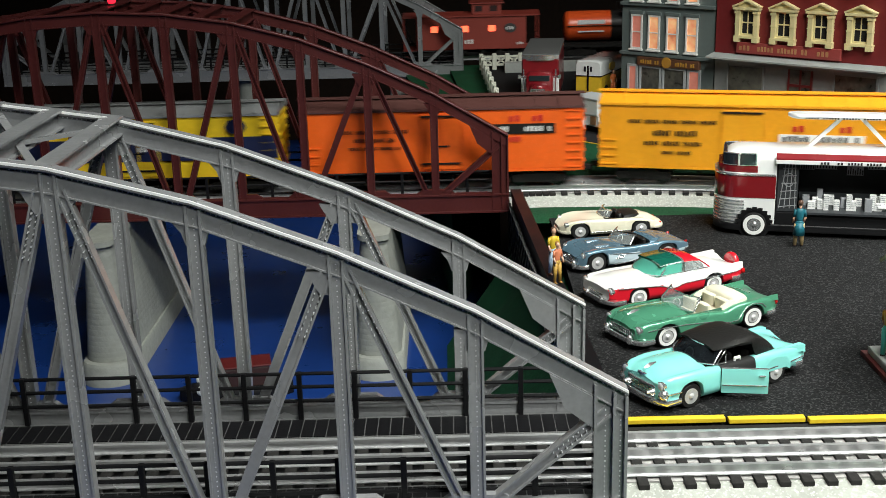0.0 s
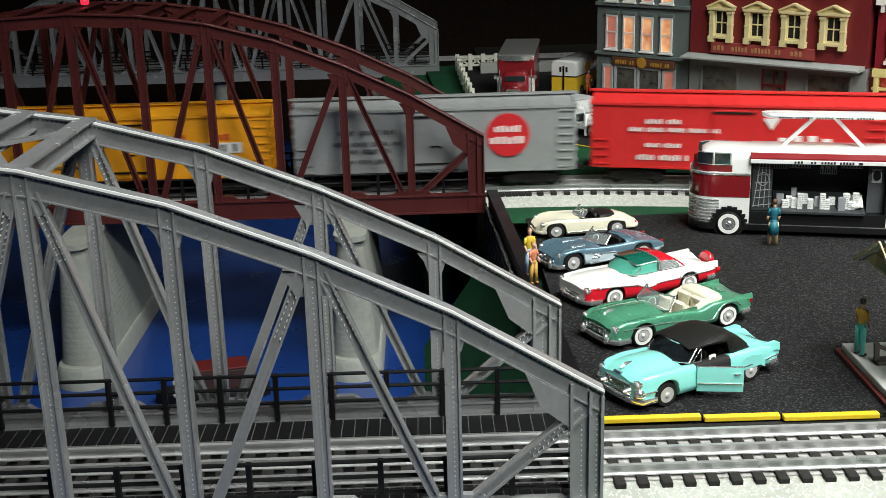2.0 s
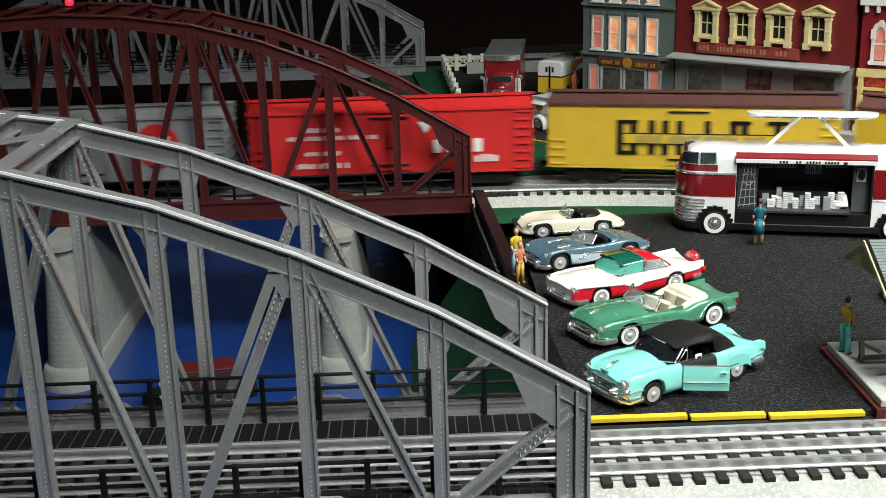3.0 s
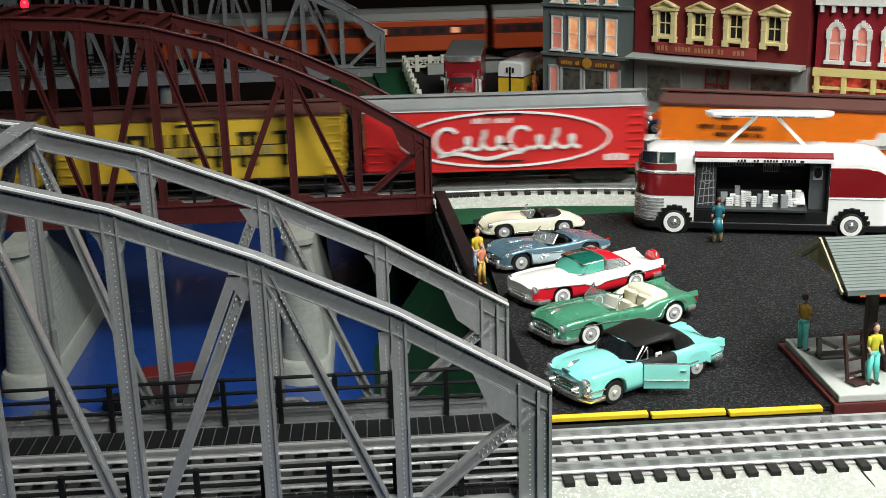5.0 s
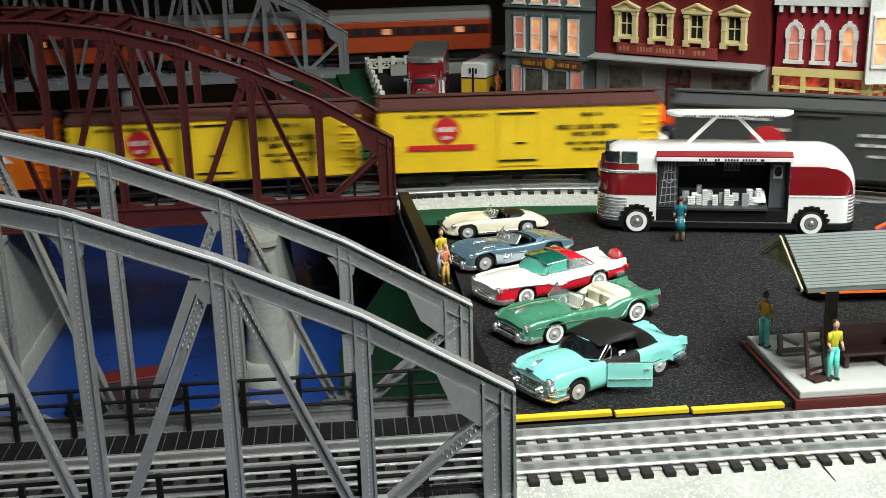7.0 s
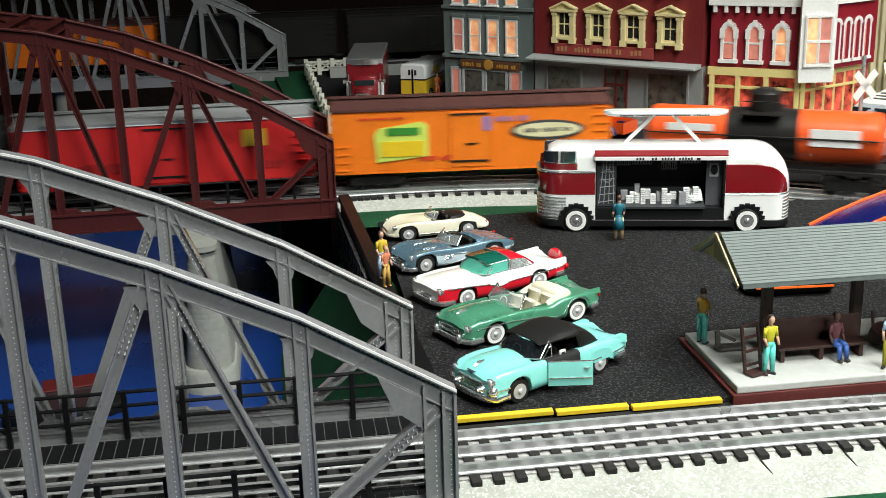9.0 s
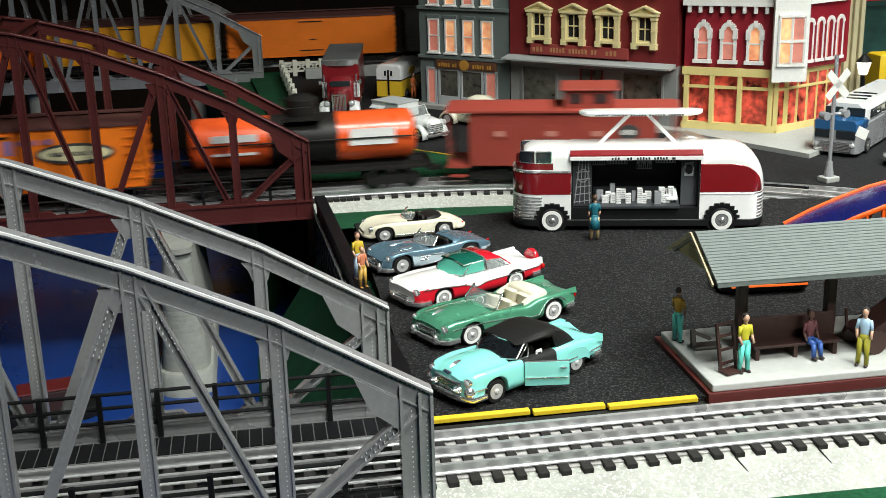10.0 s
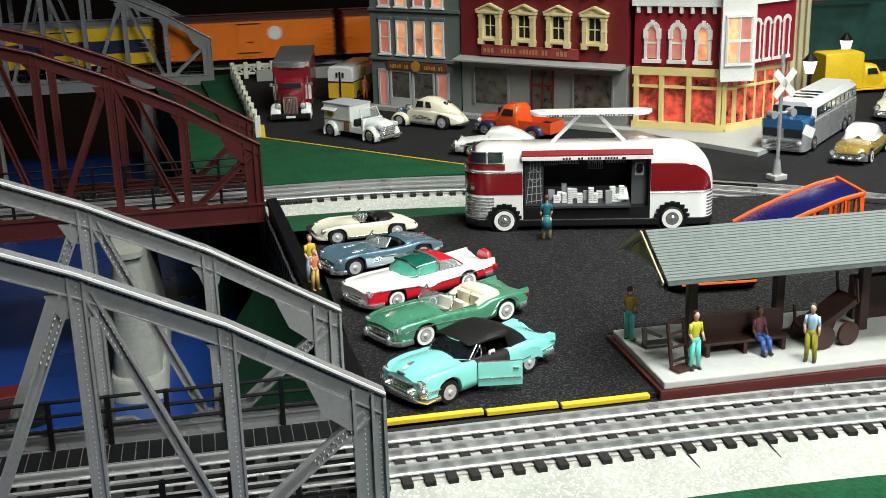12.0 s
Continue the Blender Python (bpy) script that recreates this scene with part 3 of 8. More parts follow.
def panel(parent, material, x, z, ln, h, y=-3.28, name="panel", label=""):
    return part(name, box(B(), x - ln / 2, x + ln / 2, y - 0.03, y + 0.05, z - h / 2, z + h / 2), material, parent, label)


def paint(name, c, rough=0.4):
    return mat(name, c, rough, 0, 0.1, 30, 0.02, big=8)


BLK = paint("black_print", (0.015, 0.014, 0.013))
WHT = paint("white_print", (0.8, 0.8, 0.78))
REDP = paint("red_print", (0.55, 0.02, 0.025))
BROWN = paint("brown_roof_paint", (0.085, 0.03, 0.025), 0.6)
ORANGE = paint("orange_car_paint", (0.86, 0.13, 0.012))
ORANGE2 = paint("warm_orange_car_paint", (0.86, 0.2, 0.012))
GOLD = paint("golden_yellow_car_paint", (0.84, 0.36, 0.015))
YEL = paint("yellow_car_paint", (0.82, 0.55, 0.02))
MUSTARD = paint("mustard_yellow_car_paint", (0.68, 0.45, 0.04))
CARRED = paint("red_car_paint", (0.6, 0.025, 0.025))
SILVERCAR = mat("silver_car_paint", (0.36, 0.37, 0.375), 0.35, 0.3, 0.1, 30, 0.02)
CHARCOAL = paint("charcoal_car_paint", (0.05, 0.053, 0.053), 0.5)
CABOOSE = paint("caboose_red_paint", (0.3, 0.045, 0.03), 0.55)
NAVY = paint("navy_band_paint", (0.015, 0.022, 0.07))

car = boxcar("yellow and navy express car with a silver roof", YEL, SILVERCAR, ribs=True)
panel(car, NAVY, 0, 4.8, 26.9, 2.2, name="band", label="navy blue band")
bars(car, WHT, [(4, 4.9, 8, 0.5)], y=-3.34)
disc(car, NAVY, 9.5, 6.9, 1.0, 0.7)
TRAIN.append((car, -14.65))

car = boxcar("orange refrigerator car with brown roof and black name panel", ORANGE, BROWN)
panel(car, BLK, 7.2, 6.0, 7.2, 0.95, name="name_panel")
bars(car, WHT, [(5.2, 6.0, 2.4, 0.5), (9.2, 6.0, 2.6, 0.5)], y=-3.34)
bars(car, REDP, [(7.0, 7.0, 1.2, 0.6), (9.2, 7.0, 1.2, 0.6), (7.0, 5.0, 1.2, 0.5)])
bars(car, BLK, [(-6.5, 6.0, 6.5, 0.35), (-6.5, 5.2, 4.0, 0.35), (-6.5, 4.4, 5.0, 0.3)])
TRAIN.append((car, 14.65))

car = boxcar("golden yellow wooden refrigerator car with white name panel", GOLD, GOLD)
panel(car, WHT, 7.0, 4.95, 7.6, 1.0, name="name_panel")
bars(car, BLK, [(7.0, 4.95, 6.9, 0.7)], y=-3.34)
bars(car, REDP, [(5.0, 6.0, 1.2, 0.6), (9.2, 6.0, 1.2, 0.6)])
bars(car, BLK, [(-6.5, 6.4, 8.5, 0.35), (-6.3, 5.3, 4.2, 0.5), (-6.5, 4.3, 5.4, 0.4), (-6.0, 3.4, 3.0, 0.3)])
TRAIN.append((car, 43.95))

car = boxcar("silver grey refrigerator car with a round red emblem", SILVERCAR, SILVERCAR, ribs=True)
disc(car, REDP, 7.0, 5.4, 2.1, 2.1, label="round red emblem")
bars(car, WHT, [(7.0, 6.0, 2.6, 0.6), (7.0, 4.9, 3.4, 0.7)], y=-3.36)
bars(car, CHARCOAL, [(-6.5, 6.0, 5.5, 0.45), (-6.5, 4.9, 6.5, 0.4), (-6.5, 4.2, 4.5, 0.4), (-6.5, 3.2, 5.0, 0.35)])
TRAIN.append((car, 73.25))

car = boxcar("bright red steel boxcar with white lettering bars", CARRED, CARRED, ribs=True)
bars(car, WHT, [(6.6, 4.6, 5.2, 1.5)])
bars(car, WHT, [(-6.6, 6.4, 3.4, 0.45), (-5.6, 5.6, 8.6, 0.4), (-6.6, 4.1, 3.4, 0.4), (-6.6, 2.9, 5.0, 0.5), (9.2, 3.2, 2.4, 0.7)])
part("emblem", slab(B(), [(2.6, 6.9), (4.0, 6.9), (3.3, 5.8)], 1, -3.34, -3.2), WHT, car)
TRAIN.append((car, 102.55))

for mid in (131.85, 161.15):
    car = boxcar("mustard yellow refrigerator car with large black lettering bars", MUSTARD, BROWN)
    for x in (-6.6, -5.3, -3.6, -2.3, -1.0, 1.6, 4.0, 5.0, 8.0):
        panel(car, BLK, x, 4.9, 0.62, 3.3, name="marking")
    for x, z in ((-5.9, 6.4), (-5.9, 3.4), (4.6, 6.4), (8.0, 6.4)):
        panel(car, BLK, x, z, 2.0, 0.35, name="marking")
    panel(car, MUSTARD, 1.0, 4.8, 14.6, 0.9, y=-3.34, name="name_panel")
    bars(car, mat("grey_print", (0.28, 0.25, 0.12), 0.6), [(1.0, 4.8, 12.0, 0.7)], y=-3.4)
    for z in (5.3, 4.3):
        panel(car, BLK, 1.0, z, 14.6, 0.08, y=-3.37, name="marking")
    TRAIN.append((car, mid))

car = boxcar("red refrigerator car with silver roof and white script in an oval", CARRED, SILVERCAR)
panel(car, WHT, 0, 7.85, 27.0, 0.14, name="stripe")
disc(car, WHT, 0, 4.9, 10.2, 2.75, y=-3.3, name="oval_ring", hole=0.22)
swirl = []
for cx, cz, r_ in ((-5.6, 4.85, 1.25), (1.5, 4.95, 1.15)):
    swirl.append([(cx + r_ * 0.95 * math.cos(t_), -3.34, cz + r_ * math.sin(t_)) for t_ in [0.7 + 4.9 * i / 20 for i in range(21)]])
for x0, x1, turns in ((-4.4, 0.2, 3), (2.5, 7.2, 3)):
    swirl.append([(x0 + (x1 - x0) * i / 60 + 0.5 * math.sin(2 * math.pi * turns * i / 60), -3.34, 4.6 - 0.62 * math.cos(2 * math.pi * turns * i / 60) + (0.7 if 22 < i < 30 else 0)) for i in range(61)])
swirl.append([(-6.4 + 8.0 * i / 20, -3.34, 3.35 + 0.28 * math.sin(2.6 * math.pi * i / 20)) for i in range(21)])
bm = B()
for line in swirl:
    for p, q in zip(line, line[1:]):
        beam(bm, p, q, 0.08, 0.34)
part("script_swirl", bm, WHT, car, "white curling script shapes")["kind"] = "stuff"
bars(car, WHT, [(-1.2, 6.75, 4.0, 0.5), (10.8, 2.9, 2.4, 0.7)])
TRAIN.append((car, 190.45))

car = boxcar("orange refrigerator car with brown roof and white emblem", ORANGE2, BROWN)
part("emblem", slab(B(), [(4.0, 4.6), (4.8, 5.4), (6.0, 5.4), (6.4, 6.1), (8.0, 6.1), (8.4, 5.4), (9.6, 5.4), (10.4, 4.6)], 1, -3.34, -3.2), WHT, car, "white stepped emblem")
bars(car, BLK, [(-7.5, 6.9, 1.6, 0.4), (-6.5, 6.0, 6.5, 0.45), (-6.0, 5.3, 4.5, 0.4), (-6.8, 4.3, 4.5, 0.35), (-6.5, 3.3, 3.6, 0.35)])
bars(car, CHARCOAL, [(7.2, 4.85, 4.6, 0.25)], y=-3.38)
TRAIN.append((car, 219.75))

for mid in (249.05, 278.35):
    car = boxcar("bright yellow refrigerator car with a round red emblem", YEL, BROWN)
    disc(car, REDP, -7.0, 5.9, 1.25, 1.25, label="round red emblem")
    bars(car, WHT, [(-7.0, 6.0, 1.8, 0.5), (-7.0, 5.2, 1.0, 0.35)], y=-3.36)
    panel(car, REDP, -7.5, 4.2, 6.6, 0.55, name="name_panel")
    bars(car, BLK, [(-7.0, 7.3, 8.0, 0.3), (7.0, 7.1, 2.2, 0.35), (6.6, 5.9, 6.0, 0.45), (6.8, 5.2, 3.4, 0.4), (7.0, 4.3, 5.0, 0.3), (7.0, 3.7, 3.6, 0.3)])
    TRAIN.append((car, mid))

car = boxcar("charcoal grey steel boxcar with white lettering bars", CHARCOAL, CHARCOAL, ribs=True)
bars(car, WHT, [(-8.0, 6.9, 7.0, 0.25), (-4.0, 6.0, 3.0, 0.3), (7.0, 5.9, 7.0, 0.3), (7.6, 5.0, 8.5, 0.3), (7.4, 4.0, 6.0, 0.25)])
disc(car, REDP, -4.6, 5.2, 1.4, 1.1)
TRAIN.append((car, 307.65))

car = boxcar("red refrigerator car with silver roof and dark print", CARRED, SILVERCAR)
panel(car, WHT, 0, 7.85, 27.0, 0.14, name="stripe")
panel(car, MUSTARD, 8.2, 6.1, 2.2, 1.6, name="emblem", label="small yellow emblem")
bars(car, mat("dark_red_print", (0.3, 0.015, 0.015), 0.5), [(9.6, 3.5, 2.6, 0.7), (-6.0, 3.9, 4.4, 0.9)])
TRAIN.append((car, 336.95))

car = boxcar("orange refrigerator car with a yellow butter box picture", ORANGE2, BROWN)
pic = part("box_picture", slab(B(), [(-9.2, 2.9), (-4.2, 3.4), (-4.2, 6.4), (-4.8, 6.8), (-9.0, 6.2), (-9.4, 5.6)], 1, -3.33, -3.2), mat("pale_lime_print", (0.6, 0.72, 0.12), 0.5), car, "yellow and green box picture")
panel(car, YEL, -6.7, 4.2, 4.2, 1.5, y=-3.38, name="marking")
panel(car, mat("green_print", (0.04, 0.25, 0.03), 0.5), -6.6, 5.9, 3.2, 0.7, y=-3.38, name="marking")
disc(car, CHARCOAL, 7.4, 5.6, 3.6, 0.95, name="emblem")
disc(car, mat("cream_print", (0.7, 0.65, 0.4), 0.5), 7.4, 5.6, 3.2, 0.7, y=-3.33, name="emblem")
bars(car, CHARCOAL, [(7.4, 5.6, 4.6, 0.4)], y=-3.4)
bars(car, mat("violet_print", (0.28, 0.18, 0.4), 0.5), [(1.6, 6.5, 1.0, 1.6), (4.0, 6.8, 3.2, 0.5)])
bars(car, CARRED, [(-8.5, 7.2, 4.6, 0.2), (-3.5, 3.2, 3.2, 0.5)])
TRAIN.append((car, 366.25))


def tank_car():
    c = thing("tank_car", "orange tank car with a wide black band and dome", "tank car", at(0, 0), "cars of the long freight train")
    half = 12.2
    def ring(x, r):
        return [(x, r * math.cos(2 * math.pi * i / 28), 5.1 + r * math.sin(2 * math.pi * i / 28)) for i in range(28)]
    for x0, x1, m in ((-10.2, -3.3, mat("orange_tank_paint", (0.8, 0.1, 0.02), 0.3, 0, 0.08, 30, 0.01, coat=0.3)), (-3.3, 3.3, BLK), (3.3, 10.2, mat("orange_tank_paint", (0.8, 0.1, 0.02)))):
        part("tank_band", loft(B(), [ring(x0, 2.45), ring(x1, 2.45)], caps=False), m, c, smooth=40)
    for s in (-1, 1):
        part("tank_end", loft(B(), [ring(s * 10.2, 2.45), ring(s * 10.6, 2.3), ring(s * 10.9, 1.7), ring(s * 11.0, 0.6)]), mat("orange_tank_paint", (0.8, 0.1, 0.02)), c, smooth=60)
    bm = B()
    tube(bm, (0, 0, 7.2), (0, 0, 9.0), 1.5, 20)
    tube(bm, (0, 0, 9.0), (0, 0, 9.4), 1.5, 20, 1.0)
    part("dome", bm, BLK, c, smooth=40)
    bm = B()
    box(bm, -1.8, 1.8, -2.9, 2.9, 7.3, 7.4)
    for x in (-1.8, 1.8):
        for y in (-2.9, 2.9):
            tube(bm, (x, y, 7.3), (x, y, 8.6), 0.06, 6)
    for y in (-2.9, 2.9):
        tube(bm, (-1.8, y, 8.6), (1.8, y, 8.6), 0.06, 6)
    part("dome_platform", bm, BLK, c)
    bm = B()
    box(bm, -half, half, -1.2, 1.2, 1.7, 2.5)
    box(bm, -half, half, -3.0, -2.4, 2.2, 2.4)
    box(bm, -half, half, 2.4, 3.0, 2.2, 2.4)
    for s in (-1, 1):
        box(bm, s * half - 0.3, s * half + 0.3, -3.0, 3.0, 1.9, 2.5)
    part("frame", bm, DARKSTEEL, c)
    for y in (-2.62, 2.62):
        part("hand_rail", tube(B(), (-10.6, y, 5.3), (10.6, y, 5.3), 0.08, 6), BLK, c)
    for x in (-6.6, 6.6):
        panel(c, WHT, x, 5.9 if x < 0 else 5.4, 4.4, 0.7 if x < 0 else 1.6, y=-2.5, name="marking")
    panel(c, WHT, -6.6, 4.4, 4.2, 0.25, y=-2.5, name="marking")
    for x in (-8.4, 8.4):
        truck(c, x)
    for s in (-1, 1):
        part("coupler", box(B(), min(s * half, s * (half + 1.5)), max(s * half, s * (half + 1.5)), -0.3, 0.3, 1.15, 1.65, 0.08), DARKSTEEL, c)
    return c


def caboose(lit=False):
    c = thing("caboose", "faded brick red caboose with a cupola", "caboose", at(0, 0), "cars of the long freight train" if not lit else "")
    half, w = 9.0, 3.0
    body = part("body", box(B(), -half, half, -w, w, 2.0, 7.3, 0.06), CABOOSE, c)
    bm = B()
    for i in range(40):
        x = -half + 0.3 + i * (2 * half - 0.6) / 39
        for y in (-w, w):
            box(bm, x - 0.17, x + 0.17, y - 0.05, y + 0.05, 2.1, 7.1)
    part("sheathing", bm, CABOOSE, body)["kind"] = "stuff"
    bm = B()
    slab(bm, [(-w - 0.3, 7.3), (-w - 0.3, 7.5), (0, 7.95), (w + 0.3, 7.5), (w + 0.3, 7.3)], 0, -half - 2.2, half + 2.2)
    part("roof", bm, CABOOSE, c)
    bm = B()
    box(bm, 0.2, 5.0, -2.5, 2.5, 7.6, 9.3, 0.05)
    cup = part("cupola", bm, CABOOSE, c)
    part("cupola_roof", box(B(), -0.2, 5.4, -2.8, 2.8, 9.3, 9.5, 0.05), CABOOSE, cup)
    dk = mat("dull_window", (0.05, 0.03, 0.03), 0.25)
    for x in (1.3, 3.7):
        part("window", box(B(), x - 0.6, x + 0.6, -2.56, -2.4, 8.1, 9.0), dk, cup)
    pane = mat("faded_pink_blind", (0.5, 0.2, 0.16), 0.5) if not lit else mat("lit_red_window", (0.9, 0.1, 0.05), 0.5, glow=2.5, glow_colour=(1, 0.12, 0.05))
    for x in (-6.0, -1.0, 3.4):
        part("window", box(B(), x - 0.75, x + 0.75, -w - 0.1, -w + 0.02, 4.8, 6.1), CABOOSE, body)
        part("pane", box(B(), x - 0.55, x + 0.55, -w - 0.13, -w + 0.02, 5.0 if not lit else 4.9, 5.5 if not lit else 5.9), pane, body)
    disc(c, CHARCOAL, 6.4, 5.4, 1.0, 0.75, y=-w - 0.08, name="emblem")
    bars(c, WHT, [(6.4, 5.4, 1.4, 0.5)], y=-w - 0.14)
    bars(c, WHT, [(-0.3, 3.3, 1.6, 0.7), (8.0, 2.9, 1.2, 0.4)], y=-w - 0.08)
    bm = B()
    for s in (-1, 1):
        box(bm, s * (half + 1.1) - 1.1, s * (half + 1.1) + 1.1, -w, w, 1.8, 2.1)
        for y in (-w + 0.1, w - 0.1):
            tube(bm, (s * (half + 2.0), y, 2.0), (s * (half + 2.0), y, 7.4), 0.09, 6)
        for z in (3.0, 3.9):
            tube(bm, (s * (half + 2.0), -w, z), (s * (half + 2.0), w, z), 0.08, 6)
        box(bm, s * (half + 1.1) - 0.8, s * (half + 1.1) + 0.8, -w - 0.1, -w + 0.5, 0.9, 1.1)
    part("end_platform", bm, CABOOSE, c)
    underframe(c, half + 1.4)
    for x in (-6.6, 6.6):
        truck(c, x)
    return c


TRAIN.append((tank_car(), 394.8))
TRAIN.append((caboose(), 420.5))

# distance run by the train, in centimetres, at even steps of 0.4 s
TIMES = [i * 0.4 for i in range(31)]
PLACES = [-25.4, -36.2, -47.2, -58.6, -70.3, -82.4, -95.0, -107.9, -121.4, -135.3, -149.7, -164.5, -179.8, -195.5, -211.6, -228.1, -244.9, -261.9, -279.1, -296.5, -313.9, -331.3, -348.5, -365.6, -382.4, -399.7, -416.7, -433.7, -450.7, -467.7, -484.7]

# ---------------------------------------------------------------- vehicles
RUBBER = TYRE
HUB = mat("spoked_hub", (0.78, 0.78, 0.77), 0.22, 0.5)


def wheel(parent, x, y, r, w=0.75, white=0.0, hub=None):
    s = -1 if y < 0 else 1
    bm = B()
    n = 22
    prof = [(0.55 * r, -w / 2), (0.93 * r, -w / 2), (r, -w / 3), (r, w / 3), (0.93 * r, w / 2), (0.55 * r, w / 2)]
    rings = [[(x + rr * math.cos(2 * math.pi * i / n), y + d, r + rr * math.sin(2 * math.pi * i / n)) for i in range(n)] for rr, d in prof]
    loft(bm, rings)
    wh = part("wheel", bm, RUBBER, parent, smooth=40)
    if white:
        bm = B()
        yo = y + s * (w / 2 + 0.015)
        o = [(x + 0.86 * r * math.cos(2 * math.pi * i / n), r + 0.86 * r * math.sin(2 * math.pi * i / n)) for i in range(n)]
        q = [(x + white * r * math.cos(2 * math.pi * i / n), r + white * r * math.sin(2 * math.pi * i / n)) for i in range(n)]
        vs = [[bm.verts.new((p[0], yy, p[1])) for p in ring] for ring, yy in ((q, yo), (o, yo), (o, yo - s * 0.05), (q, yo - s * 0.05))]
        for u, v in zip(vs, vs[1:] + vs[:1]):
            for i in range(n):
                bm.faces.new((u[i], u[(i + 1) % n], v[(i + 1) % n], v[i]))
        part("whitewall", bm, WHITEWALL, wh, smooth=40)
    bm = B()
    tube(bm, (x, y, r), (x, y + s * (w / 2 + 0.03), r), (0.52 if white else 0.64) * r, 18)
    tube(bm, (x, y + s * (w / 2 + 0.03), r), (x, y + s * (w / 2 + 0.12), r), 0.28 * r, 12, 0.12 * r)
    part("hubcap", bm, hub or CHROME, wh, smooth=30)


def section(x, hw, z0, z1, crown=0.12, tuck=0.12, n=5):
    """A rounded cross section of a car body at x."""
    pts = [(x, -hw * (1 - tuck), z0), (x, -hw, z0 + (z1 - z0) * 0.3), (x, -hw * 0.99, z0 + (z1 - z0) * 0.62), (x, -hw * 0.9, z1 - (z1 - z0) * 0.1), (x, -hw * 0.68, z1)]
    top = [(x, 0, z1 + crown)]
    return pts + top + [(px, -py, pz) for px, py, pz in reversed(pts)]


def loop(stations, xs, k):
    return float(np.interp(xs, [s[0] for s in stations], [s[k] for s in stations]))


def arch_body(parent, name, paint_m, stations, wheels, r, steps=44, label=""):
    """Lofted body; its lower edge rises over the wheels."""
    bm = B()
    rings = []
    x0, x1 = stations[0][0], stations[-1][0]
    for i in range(steps + 1):
        x = x0 + (x1 - x0) * i / steps
        hw, z0, z1 = (loop(stations, x, k) for k in (1, 2, 3))
        crown = loop(stations, x, 4)
        for wx in wheels:
            d = abs(x - wx)
            if d < r * 1.12:
                z0 = max(z0, min(z1 - 0.3, r + math.sqrt((r * 1.12) ** 2 - d * d)))
        rings.append(section(x, hw, z0, z1, crown))
    loft(bm, rings)
    return part(name, bm, paint_m, parent, label, smooth=50)


def bumper(parent, x, hw, z, s, h=0.48):
    bm = B()
    for i in range(8):
        a0, a1 = -1 + i / 4, -1 + (i + 1) / 4
        p = [(x - s * 0.5 * a * a, hw * a, z) for a in (a0, a1)]
        beam(bm, p[0], p[1], 0.26, h)
    for y in (-0.45, 0.45):
        blob(bm, (x + s * 0.1, y * hw * 1.1, z + 0.1), (0.3, 0.26, 0.36))
    part("bumper", bm, CHROME, parent, "chrome bumper", smooth=40)


def lamps(parent, x, y, z, r, material, name="headlight"):
    for s in (-1, 1):
        bm = B()
        blob(bm, (x, s * y, z), (r * 0.55, r, r))
        part(name, bm, material, parent, smooth=60)


LENS = mat("headlight_lens", (0.8, 0.82, 0.84), 0.08, 0.4)
TAIL = mat("red_tail_lens", (0.5, 0.01, 0.01), 0.15)
PANE = glass("clear_plastic_pane", (0.7, 0.75, 0.75), 0.05, 0.72)
DARKPANE = glass("dark_car_pane", (0.02, 0.025, 0.03), 0.05, 0.25)
GREENPANE = glass("green_tinted_pane", (0.2, 0.75, 0.6), 0.06, 0.45)


